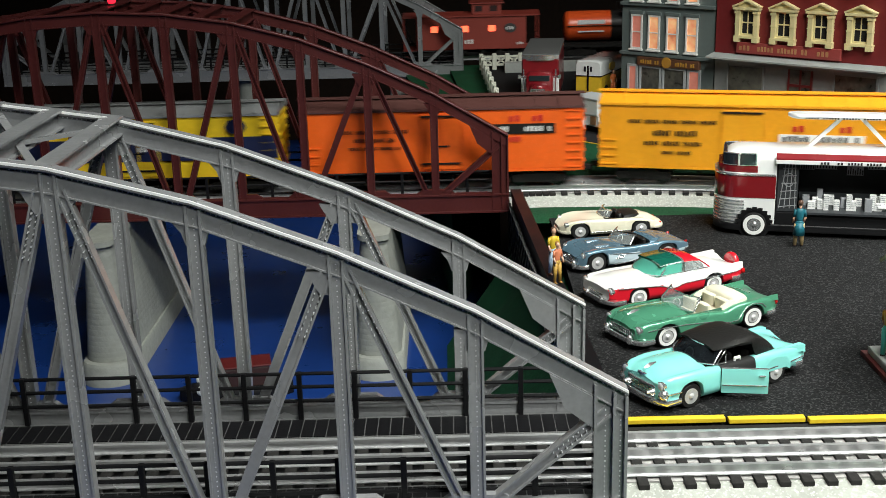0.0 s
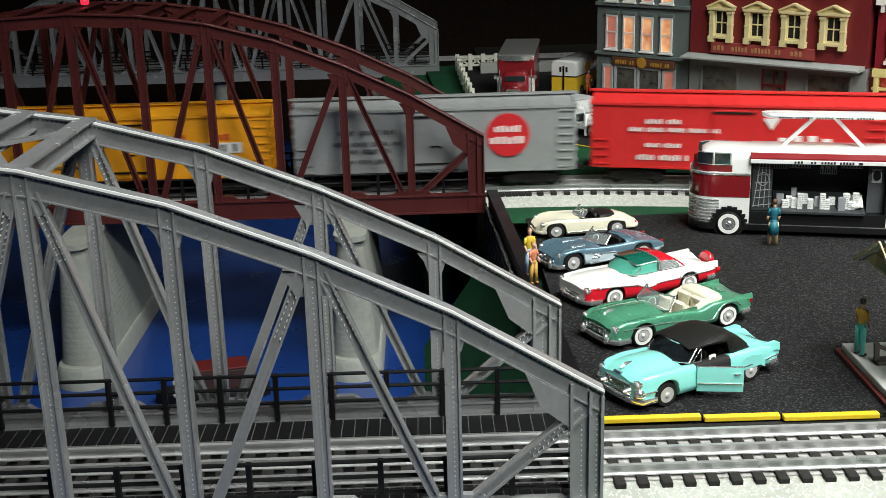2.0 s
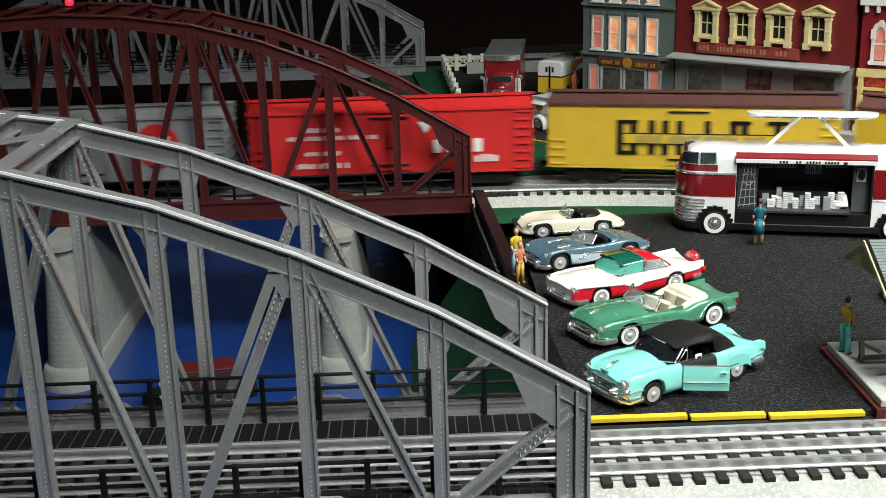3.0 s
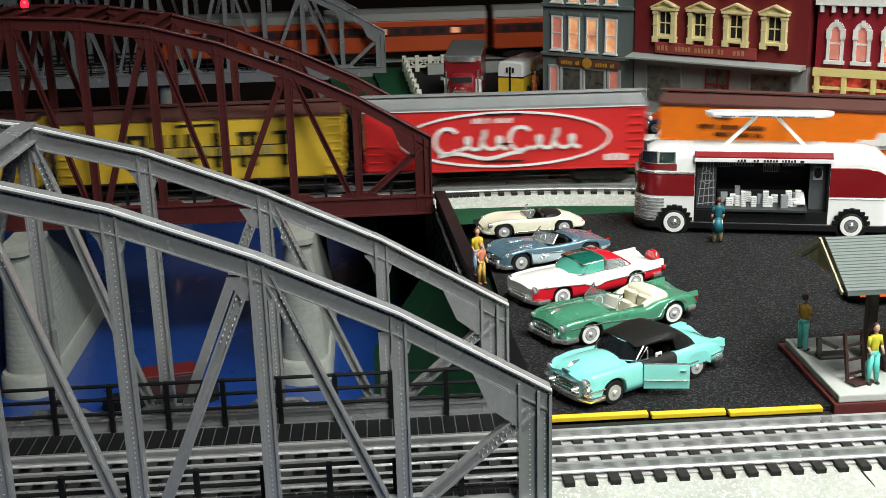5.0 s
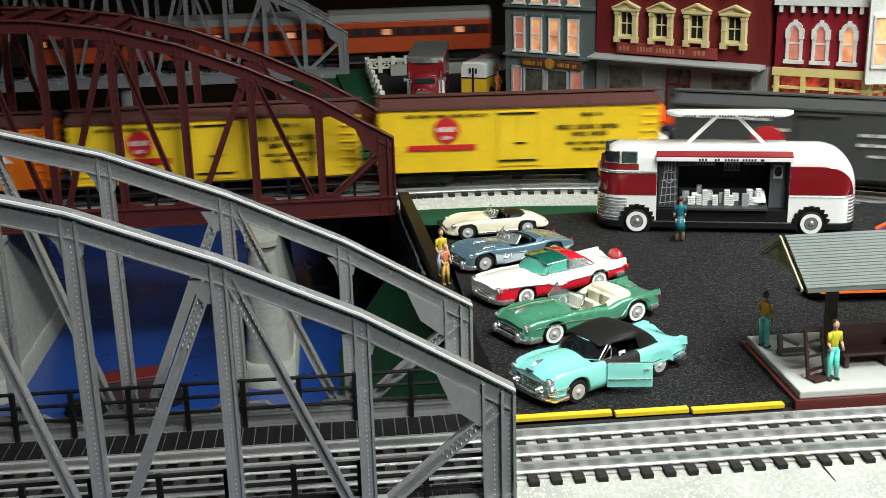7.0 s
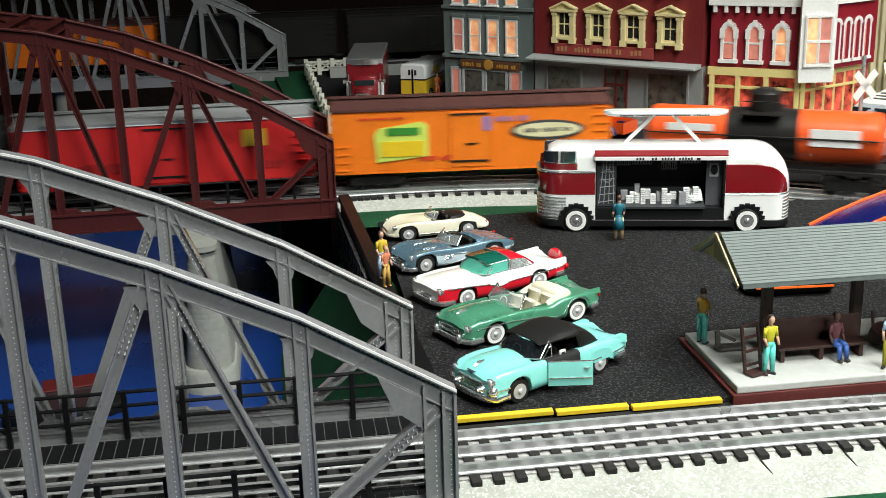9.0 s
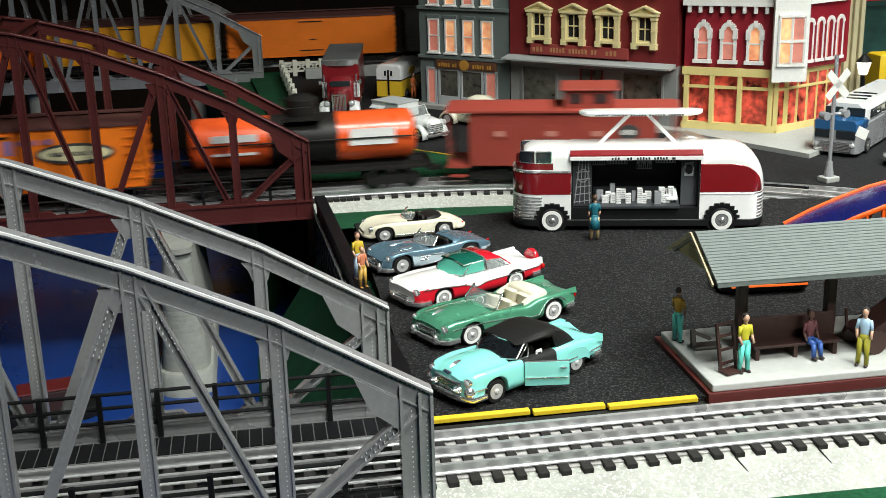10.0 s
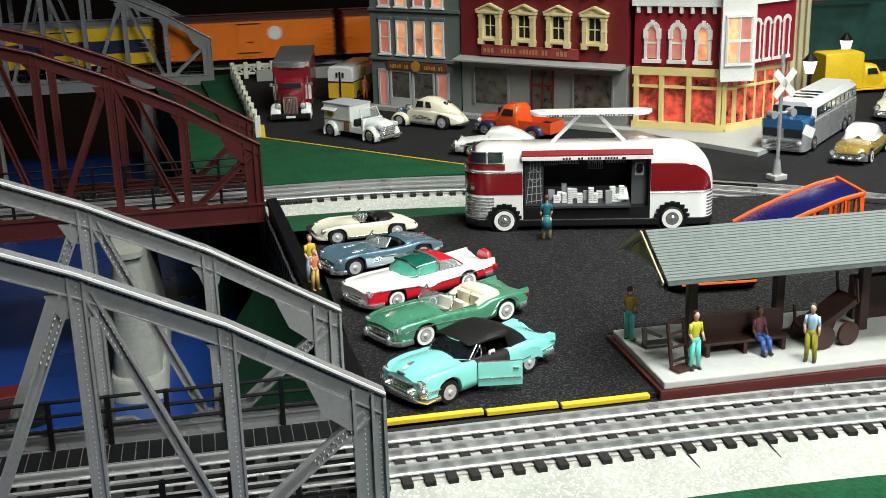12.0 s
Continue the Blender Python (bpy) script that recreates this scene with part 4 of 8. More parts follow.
def classic_car(label, place, half, hw, wb, r, stations, body_paint, group, top=None, top_paint=None, white=0.55, seats=None, lower=None, screen=None, screen_m=None, fins=0.0, grille=True, category="car", hub=None, pane_m=None):
    """A fifties car that faces -x in its own space. top: stations of the roof; seats: paint of an open interior."""
    c = thing("model_car", label, category, place, group)
    wheels = (-wb / 2, wb / 2)
    body = arch_body(c, "body", body_paint, stations, wheels, r)
    if lower:
        st = [(x, w_ + 0.09, z0, z0 + (z1 - z0) * 0.66, -0.02) for x, w_, z0, z1, _ in stations[1:-1]]
        arch_body(c, "lower_flank", lower, st, wheels, r, label="contrasting lower flank")
    for x in wheels:
        for s in (-1, 1):
            wheel(c, x, s * (hw - 0.38), r, white=white, hub=hub)
    bumper(c, stations[0][0] - 0.05, hw * 0.95, 0.75, -1)
    bumper(c, stations[-1][0] + 0.05, hw * 0.92, 0.8, 1)
    zf = loop(stations, -half + 0.5, 3)
    lamps(c, -half + 0.28, hw * 0.76, zf - 0.25, 0.3, LENS)
    lamps(c, half - 0.05, hw * 0.8, 1.3, 0.16, TAIL, "tail_light")
    if grille:
        bm = B()
        for z in (0.75, 0.95, 1.15):
            beam(bm, (-half - 0.02, -hw * 0.6, z), (-half - 0.02, hw * 0.6, z), 0.1, 0.1)
        for i in range(9):
            y = -hw * 0.6 + i * hw * 0.15
            beam(bm, (-half - 0.04, y, 0.65), (-half - 0.04, y, 1.25), 0.06, 0.05, up=(1, 0, 0))
        part("grille", bm, CHROME, c)
        part("grille_mouth", box(B(), -half - 0.03, -half + 0.3, -hw * 0.66, hw * 0.66, 0.6, 1.3, 0.05), mat("dark_cabin_floor", (0.03, 0.03, 0.03), 0.7), c)
        bm = B()
        for y in (-0.62, -0.2, 0.2, 0.62):
            blob(bm, (-half - 0.15, y * hw, 0.85), (0.28, 0.22, 0.24))
        part("bumper_guard", bm, CHROME, c, smooth=60)
    for s in (-1, 1):
        bm = B()
        for i in range(14):
            a, b = (2 * math.pi * k / 14 for k in (i, i + 1))
            beam(bm, (-half + 0.2, s * hw * 0.76 + 0.34 * math.cos(a), zf - 0.25 + 0.34 * math.sin(a)), (-half + 0.2, s * hw * 0.76 + 0.34 * math.cos(b), zf - 0.25 + 0.34 * math.sin(b)), 0.16, 0.12)
        part("headlight_ring", bm, CHROME, c)
        bm = B()
        beam(bm, (-half + 0.9, s * (hw + 0.01), 1.32), (half - 0.9, s * (hw + 0.01), 1.32), 0.05, 0.07)
        part("side_trim", bm, CHROME, c)
        if fins:
            part("tail_fin", slab(B(), [(half - 3.0, 1.5), (half - 0.4, 1.7 + fins), (half + 0.05, 1.6 + fins), (half + 0.1, 1.1), (half - 2.5, 1.1)], 1, s * hw * 0.9 - 0.14, s * hw * 0.9 + 0.14), body_paint, c)
    if screen:
        x, zb, zt, w2 = screen
        bm = B()
        pts = [(-1, x + 0.55), (-0.7, x + 0.12), (0, x), (0.7, x + 0.12), (1, x + 0.55)]
        for (a, xa), (b, xb) in zip(pts, pts[1:]):
            v = [bm.verts.new(p) for p in ((xa, a * w2, zb), (xb, b * w2, zb), (xb + 0.75, b * w2 * 0.86, zt), (xa + 0.75, a * w2 * 0.86, zt))]
            bm.faces.new(v)
        bmesh.ops.remove_doubles(bm, verts=bm.verts, dist=0.001)
        bmesh.ops.solidify(bm, geom=bm.faces[:], thickness=0.05)
        ws = part("windscreen", bm, screen_m or PANE, c, smooth=40)
        bm = B()
        for (a, xa), (b, xb) in zip(pts, pts[1:]):
            beam(bm, (xa + 0.75, a * w2 * 0.86, zt), (xb + 0.75, b * w2 * 0.86, zt), 0.09, 0.09)
        for a, xa in (pts[0], pts[-1]):
            beam(bm, (xa, a * w2, zb), (xa + 0.75, a * w2 * 0.86, zt), 0.09, 0.09)
        part("screen_frame", bm, CHROME, ws)
    if seats:
        x0, x1 = (screen[0] + 0.8 if screen else -1), (screen[0] + 4.6 if screen else 3)
        zt = loop(stations, (x0 + x1) / 2, 3)
        part("cockpit", box(B(), x0, x1, -hw * 0.66, hw * 0.66, zt - 0.5, zt + 0.16, 0.1), mat("dark_cabin_floor", (0.03, 0.03, 0.03), 0.7), c)
        for x in (x0 + 1.1, x1 - 0.7):
            bm = B()
            box(bm, x, x + 0.5, -hw * 0.6, hw * 0.6, zt - 0.1, zt + 0.62, 0.15)
            box(bm, x - 0.8, x, -hw * 0.6, hw * 0.6, zt + 0.1, zt + 0.26, 0.06)
            part("seat", bm, seats, c)
        bm = B()
        for i in range(14):
            a, b = (2 * math.pi * k / 14 for k in (i, i + 1))
            beam(bm, (x0 + 0.4, 0.7 + 0.35 * math.cos(a), zt + 0.45 + 0.35 * math.sin(a)), (x0 + 0.4, 0.7 + 0.35 * math.cos(b), zt + 0.45 + 0.35 * math.sin(b)), 0.07, 0.07)
        part("steering_wheel", bm, WHITEWALL, c)
    if top:
        bm = B()
        loft(bm, [section(x, w_, z0, z1, 0.08, -0.16) for x, w_, z0, z1 in top])
        roof = part("roof", bm, top_paint, c, smooth=50)
        if pane_m:
            for s in (-1, 1):
                for xa, xb in ((top[1][0] + 0.2, 0.6), (0.8, top[-2][0] - 0.1)):
                    zb = top[1][2] + 0.12
                    part("side_window", slab(B(), [(xa, zb), (xb, zb), (xb - 0.1, zb + 0.72), (xa + 0.55, zb + 0.72)], 1, s * (hw * 0.86) - 0.03, s * (hw * 0.86) + 0.03), pane_m, roof)
    return c


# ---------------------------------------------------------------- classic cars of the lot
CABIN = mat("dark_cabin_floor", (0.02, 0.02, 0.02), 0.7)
GLOSSBLACK = mat("gloss_black_trim", (0.01, 0.01, 0.011), 0.25, 0, 0.1, 20, 0)


def eased(stations, x, k):
    """A column of the stations at x, rounded over a short stretch."""
    xs = [s[0] for s in stations]
    vs = [s[k] for s in stations]
    return sum(w * float(np.interp(x + d, xs, vs)) for d, w in ((-0.3, 0.15), (-0.15, 0.2), (0, 0.3), (0.15, 0.2), (0.3, 0.15)))


def car_ring(x, hw, z0, zs, zc):
    """Half outline of a body at x, from sill to crown: flank, rounded shoulder, valley, hood crown."""
    h = zs - z0
    pts = []
    for k in range(9):
        f = k / 8
        pts.append((x, hw * (1 - 0.13 * max(0, (0.3 - f) / 0.3) ** 2 - 0.045 * f ** 3), z0 + h * 0.9 * f))
    pts += [(x, hw * 0.915, zs - h * 0.035), (x, hw * 0.86, zs), (x, hw * 0.79, zs - 0.015)]
    zi = zs - 0.05
    for t in (0.7, 0.55, 0.38, 0.2):
        pts.append((x, hw * t, zi + (zc - zi) * (1 - (t / 0.7) ** 2)))
    return pts + [(x, 0, zc)]


COAMING = 12


def car_shell(c, paints, st, wheels, r, cockpit=None, tone=None, steps=96):
    """The body skin; over the wheels its lower edge is cut round, over the cockpit it is open. tone(x, z, k) picks the second paint."""
    bm = B()
    x0, x1 = st[0][0], st[-1][0]
    us = sorted({round(x0 + (x1 - x0) * i / steps, 4) for i in range(steps + 1)} | ({cockpit[0], cockpit[1]} if cockpit else set()))
    rings = []
    for x in us:
        hw, z0, zs, zc = (eased(st, x, k) for k in (1, 2, 3, 4))
        for wx in wheels:
            d = abs(x - wx)
            if d < r * 1.13:
                z0 = max(z0, min(zs - 0.28, r * 0.97 + math.sqrt((r * 1.13) ** 2 - d * d)))
        half = car_ring(x, hw, z0, zs, zc)
        rings.append([bm.verts.new((p[0], -p[1], p[2])) for p in half] + [bm.verts.new(p) for p in reversed(half[:-1])])
    n = len(rings[0])
    mid = (n - 1) // 2
    for a, b in zip(rings, rings[1:]):
        for k in range(n):
            j = (k + 1) % n
            xm = (a[k].co.x + b[k].co.x) / 2
            if cockpit and cockpit[0] <= xm <= cockpit[1] and COAMING <= k < n - 1 - COAMING:
                continue
            f = bm.faces.new((a[k], a[j], b[j], b[k]))
            if k == n - 1:
                f.material_index = len(paints) - 1
            elif tone and tone(xm, (a[k].co.z + a[j].co.z + b[k].co.z + b[j].co.z) / 4, min(k, n - 2 - k)):
                f.material_index = 1
    bm.faces.new(list(reversed(rings[0])))
    bm.faces.new(rings[-1])
    ob = part("body", bm, None, c, smooth=42)
    for m in paints:
        ob.data.materials.append(m)
    return ob


def strip(parent, name, points, w, h, material, label=""):
    """A thin moulding swept through points, in one piece."""
    pts = [Vector(p) for p in points]
    closed = (pts[0] - pts[-1]).length < 1e-4
    rings = []
    for i, p in enumerate(pts):
        before = pts[i - 1] if i else (pts[-2] if closed else p)
        after = pts[i + 1] if i + 1 < len(pts) else (pts[1] if closed else p)
        d = (after - before).normalized()
        side = d.cross(Vector((0, 0, 1)))
        side = side.normalized() if side.length > 0.05 else Vector((0, 1, 0))
        top = side.cross(d).normalized()
        rings.append([p + side * (a * w / 2) + top * (b * h / 2) for a, b in ((-1, -0.7), (-0.7, -1), (0.7, -1), (1, -0.7), (1, 0.7), (0.7, 1), (-0.7, 1), (-1, 0.7))])
    return part(name, loft(B(), rings), material, parent, label, smooth=40)


def bow(x, hw, z, s, bend=0.45, wrap=0.0, n=10):
    """Points across a car's end at x; s is -1 at the nose, 1 at the tail; wrap carries the ends round the corners."""
    pts = [(x - s * bend * (-1 + 2 * i / n) ** 4, hw * (-1 + 2 * i / n), z) for i in range(n + 1)]
    if wrap:
        pts = [(pts[0][0] - s * wrap, -hw - 0.04, z)] + pts + [(pts[-1][0] - s * wrap, hw + 0.04, z)]
    return pts


def chrome_front(c, x, hw, zmouth, style):
    """Bumper, mouth, grille and guards of a car's nose at x."""
    z0, z1 = zmouth
    part("grille_mouth", loft(B(), [[(x + 0.02 + 0.35 * (abs(a) > 0.8), a * hw * 0.8, z0), (x + 0.02 + 0.35 * (abs(a) > 0.8), a * hw * 0.8, z1), (x + 0.5, a * hw * 0.8, z1), (x + 0.5, a * hw * 0.8, z0)] for a in (-1, -0.8, 0, 0.8, 1)]), CABIN, c)
    strip(c, "bumper", bow(x - 0.22, hw * 0.98, z0 - 0.05, -1, wrap=0.9), 0.22, 0.34, CHROME, "chrome bumper")
    if style == "eggcrate":
        strip(c, "grille_bar", bow(x - 0.1, hw * 0.8, z1, -1), 0.2, 0.16, CHROME)
        for i in range(4):
            strip(c, "grille_bar", bow(x - 0.06, hw * 0.72, z0 + 0.18 + (z1 - z0 - 0.3) * i / 3, -1), 0.06, 0.05, CHROME)
        for i in range(13):
            y = hw * 0.7 * (-1 + i / 6)
            strip(c, "grille_bar", [(x - 0.06 + 0.3 * (y / hw) ** 4, y, z0 + 0.1), (x - 0.06 + 0.3 * (y / hw) ** 4, y, z1)], 0.05, 0.05, CHROME)
        for y in (-0.5, 0.5):
            part("bumper_guard", tube(B(), (x + 0.1, y * hw, (z0 + z1) / 2), (x - 0.5, y * hw, (z0 + z1) / 2 + 0.05), 0.3, 14, 0.1), CHROME, c, "chrome bullet guard", smooth=50)
        for y in (-0.86, 0.86):
            part("bumper_pod", blob(B(), (x + 0.15, y * hw, (z0 + z1) / 2), (0.34, 0.3, 0.34), 14, 10), CHROME, c, smooth=60)
    elif style == "teeth":
        strip(c, "grille_bar", bow(x - 0.06, hw * 0.78, z1, -1), 0.14, 0.1, CHROME)
        for i in range(15):
            y = hw * 0.68 * (-1 + i / 7)
            part("grille_tooth", blob(B(), (x - 0.05 + 0.3 * (y / hw) ** 4, y, (z0 + z1) / 2 + 0.1), (0.09, 0.06, (z1 - z0) * 0.42), 6, 5), CHROME, c, smooth=60)
        for y in (-0.62, 0.62):
            part("bumper_guard", blob(B(), (x - 0.25, y * hw, z0 + 0.1), (0.22, 0.22, 0.4), 12, 8), CHROME, c, smooth=60)
    else:
        strip(c, "grille_bar", bow(x - 0.05, hw * 0.74, (z0 + z1) / 2 + 0.06, -1), 0.1, 0.12, CHROME)
        for y in (-0.45, 0.45):
            part("bumper_guard", blob(B(), (x - 0.22, y * hw, z0), (0.16, 0.2, 0.3), 12, 8), CHROME, c, smooth=60)


def headlights(c, x, y, z, r):
    for s in (-1, 1):
        rim = part("headlight", tube(B(), (x + 0.6, s * y, z), (x - 0.02, s * y, z - 0.01), r * 0.7, 18, r * 1.05), CHROME, c, "chrome headlight rim", smooth=40)
        part("lens", blob(B(), (x - 0.02, s * y, z), (r * 0.35, r * 0.88, r * 0.88), 14, 10), LENS, rim, smooth=60)


def windscreen(c, x, zb, zt, w, lean, material, curve=0.55, frame=CHROME, top_w=0.88):
    n = 10
    base = [(x + curve * abs(-1 + 2 * i / n) ** 2.5, w * (-1 + 2 * i / n), zb) for i in range(n + 1)]
    head = [(p[0] + lean - 0.12 * abs(p[1] / w), p[1] * top_w, zt) for p in base]
    bm = B()
    vb, vt = [bm.verts.new(p) for p in base], [bm.verts.new(p) for p in head]
    for i in range(n):
        bm.faces.new((vb[i], vb[i + 1], vt[i + 1], vt[i]))
    bmesh.ops.solidify(bm, geom=bm.faces[:], thickness=0.04)
    ws = part("windscreen", bm, material, c, smooth=50)
    strip(ws, "frame", head, 0.08, 0.08, frame)
    strip(ws, "frame", [base[0], head[0]], 0.09, 0.09, frame)
    strip(ws, "frame", [base[-1], head[-1]], 0.09, 0.09, frame)
    strip(ws, "frame", base, 0.06, 0.06, frame)
    return head


def interior(c, xa, xb, w, zf, zt, lining, seat_m, seats=(0.3, 0.78)):
    """A tub under an open cockpit, dash, benches and steering wheel."""
    bm = B()
    box(bm, xa, xb, -w, w, zf - 0.1, zf)
    for y in (-w, w - 0.05):
        box(bm, xa, xb, y, y + 0.05, zf, zt - 0.04)
    box(bm, xa, xa + 0.06, -w, w, zf, zt - 0.04)
    box(bm, xb - 0.06, xb, -w, w, zf, zt - 0.04)
    part("tub", bm, lining, c)
    part("dashboard", box(B(), xa, xa + 0.45, -w * 0.97, w * 0.97, zt - 0.4, zt + 0.05, 0.1), lining, c)
    for f in seats:
        x = xa + (xb - xa) * f
        bm = B()
        box(bm, x - 0.75, x + 0.05, -w * 0.92, w * 0.92, zf, zf + 0.5, 0.12)
        part("seat", bm, seat_m, c)
        for y in (-0.47, 0.47):
            part("backrest", loft(B(), [[(x + dx, y * w + e * w * 0.43, z) for e, dx in ((-1, 0), (-0.8, -0.1), (0.8, -0.1), (1, 0), (0.9, 0.22), (-0.9, 0.22))] for z in (zf + 0.4, zt - 0.1, zt + 0.22)] + [[(x + 0.08 + dx * 0.4, y * w + e * w * 0.34, zt + 0.32) for e, dx in ((-1, 0), (-0.8, -0.1), (0.8, -0.1), (1, 0), (0.9, 0.22), (-0.9, 0.22))]]), seat_m, c, smooth=45)
    cx, cy, cz = xa + 0.62, w * 0.5, zt + 0.02
    ring = [(cx + 0.12 * math.sin(2 * math.pi * i / 16), cy + 0.34 * math.cos(2 * math.pi * i / 16), cz + 0.3 * math.sin(2 * math.pi * i / 16)) for i in range(17)]
    sw = strip(c, "steering_wheel", ring, 0.06, 0.06, WHITEWALL)
    strip(sw, "spoke", [ring[0], ring[8]], 0.05, 0.05, CHROME)


def wheels_of(c, xs, y, r, white, hub, w=0.62):
    for x in xs:
        for s in (-1, 1):
            wheel(c, x, s * y, r, w, white=white, hub=hub)
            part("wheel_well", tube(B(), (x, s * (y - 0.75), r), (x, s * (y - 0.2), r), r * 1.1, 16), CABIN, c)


AQUA = mat("aqua_car_enamel", (0.25, 0.71, 0.66), 0.22, 0, 0.03, 20, 0, coat=0.9)
CARGREEN = mat("green_metallic_enamel", (0.09, 0.33, 0.2), 0.28, 0.35, 0.08, 60, 0.01, coat=0.9)
CARWHITE = mat("white_car_enamel", (0.82, 0.82, 0.8), 0.22, 0, 0.03, 20, 0, coat=0.8)
ENAMELRED = mat("red_car_enamel", (0.6, 0.012, 0.025), 0.22, 0, 0.05, 20, 0, coat=0.8)
STEELBLUE = mat("steel_blue_metallic", (0.15, 0.26, 0.34), 0.26, 0.45, 0.08, 60, 0.01, coat=0.9)
PALEBLUE = mat("pale_blue_enamel", (0.58, 0.7, 0.76), 0.25, 0.15, 0.04, 20, 0, coat=0.8)
CREAM = mat("cream_enamel", (0.78, 0.74, 0.58), 0.25, 0, 0.04, 20, 0, coat=0.7)
BLACKTOP = mat("black_fabric_top", (0.012, 0.0115, 0.011), 0.5, 0, 0.25, 60, 0.1)
CREAMSEAT = mat("cream_vinyl", (0.72, 0.67, 0.52), 0.5, 0, 0.06, 30, 0.03)
MINT = mat("mint_vinyl", (0.3, 0.62, 0.52), 0.45)
TANTRIM = mat("green_cabin_lining", (0.05, 0.14, 0.09), 0.6)
LOT = "classic model cars parked in a row"


def lot_car(label, place):
    return thing("model_car", label, "car", place, LOT)


# aqua convertible, hood raised, near door open
cad = lot_car("aqua convertible with black top and open door on the lot", at(14.8, 67.5, 0, 29) @ Matrix.Diagonal((1, 1, 0.97, 1)))
cad_st = [(-5.1, 1.45, 0.95, 1.65, 1.75), (-4.95, 1.8, 0.62, 1.92, 2.0), (-4.5, 1.98, 0.5, 2.08, 2.22), (-3.4, 2.05, 0.45, 2.12, 2.42), (-2.0, 2.05, 0.42, 2.1, 2.4), (-0.6, 2.02, 0.42, 2.02, 2.1), (1.3, 2.0, 0.42, 1.98, 2.0), (1.9, 2.05, 0.42, 2.06, 2.1), (3.2, 2.03, 0.5, 2.06, 2.2), (4.6, 1.9, 0.58, 1.95, 1.98), (5.45, 1.75, 0.7, 1.9, 1.65), (5.75, 1.55, 0.85, 1.75, 1.4)]
car_shell(cad, (AQUA, CABIN), cad_st, (-3.15, 3.25), 0.74, cockpit=(-1.75, 2.2), tone=lambda x, z, k: -1.0 < x < 1.55 and 2 <= k <= 11 and z > 0.75)
wheels_of(cad, (-3.15, 3.2), 1.66, 0.74, 0.0, HUB)
chrome_front(cad, -5.05, 2.0, (0.72, 1.5), "eggcrate")
headlights(cad, -5.0, 1.55, 1.62, 0.28)
strip(cad, "bumper", bow(5.75, 1.85, 0.85, 1, wrap=0.6), 0.22, 0.34, CHROME, "chrome rear bumper")
for s in (-1, 1):
    part("tail_fin", loft(B(), [[(x, s * 1.62 - h, z - 0.5), (x, s * 1.62 - h * 0.7, z), (x, s * 1.62 + h * 0.7, z), (x, s * 1.62 + h, z - 0.5)] for x, h, z in ((3.6, 0.12, 1.98), (4.8, 0.16, 2.0), (5.4, 0.18, 2.02), (5.65, 0.16, 1.92))]), AQUA, cad, smooth=40)
    part("tail_light", blob(B(), (5.66, s * 1.62, 1.62), (0.1, 0.12, 0.16)), TAIL, cad, smooth=60)
    strip(cad, "side_trim", [(-4.9, s * 2.01, 1.2), (-3.9, s * 2.06, 1.2)], 0.05, 0.08, CHROME)
    strip(cad, "side_trim", [(1.75, s * 2.06, 1.1), (4.3, s * 1.96, 1.15), (5.5, s * 1.78, 1.2)], 0.06, 0.08, CHROME)
    part("fender_skirt", slab(B(), [(2.2, 0.62), (2.2, 1.2), (2.6, 1.62), (3.25, 1.75), (3.9, 1.62), (4.25, 1.2), (4.25, 0.75), (3.9, 0.95), (2.55, 0.9)], 1, s * 1.98 - 0.05, s * 1.98 + 0.05), AQUA, cad)
part("hood_ornament", loft(B(), [[(x, -w_, z), (x, 0, z + w_ * 1.5), (x, w_, z)] for x, w_, z in ((-4.9, 0.03, 2.16), (-4.6, 0.12, 2.26), (-4.1, 0.03, 2.36))]), CHROME, cad, smooth=40)
part("hood_emblem", slab(B(), [(-0.35, 1.98), (0.35, 1.98), (0, 1.78)], 0, -5.12, -5.0), CHROME, cad)
head = windscreen(cad, -2.15, 2.2, 3.02, 1.72, 0.95, DARKPANE, curve=0.75)
bm = B()
loft(bm, [[(x, -w_, zb), (x, -w_ * 1.02, zb + (zt - zb) * 0.35), (x, -w_ * 0.93, zt - 0.12), (x, -w_ * 0.72, zt), (x, 0, zt + 0.1), (x, w_ * 0.72, zt), (x, w_ * 0.93, zt - 0.12), (x, w_ * 1.02, zb + (zt - zb) * 0.35), (x, w_, zb)] for x, w_, zb, zt in ((-1.2, 1.5, 2.92, 3.05), (-0.6, 1.6, 2.9, 3.2), (0.6, 1.66, 2.9, 3.32), (1.45, 1.68, 2.85, 3.3), (1.65, 1.7, 2.3, 3.28), (1.95, 1.7, 1.95, 3.2), (2.7, 1.62, 1.95, 2.85), (3.3, 1.5, 1.98, 2.4), (3.55, 1.4, 2.0, 2.12))])
part("soft_top", bm, BLACKTOP, cad, "black fabric top", smooth=50)
interior(cad, -1.7, 2.15, 1.4, 0.75, 2.02, CABIN, BLACKTOP, seats=(0.5, 0.88))
for s in (-1, 1):
    vent = strip(cad, "vent_window", [(-1.15, s * 1.66, 2.08), (-0.45, s * 1.64, 2.85), (-0.42, s * 1.66, 2.08), (-1.15, s * 1.66, 2.08)], 0.08, 0.08, CHROME)
seatback = part("seat_side", box(B(), 0.25, 0.75, -1.62, -1.5, 1.3, 2.25, 0.08), WHITEWALL, cad, "pale edge of the folded front seat")
part("seat_panel", box(B(), 0.36, 0.66, -1.66, -1.58, 1.45, 2.1, 0.05), CABIN, seatback)
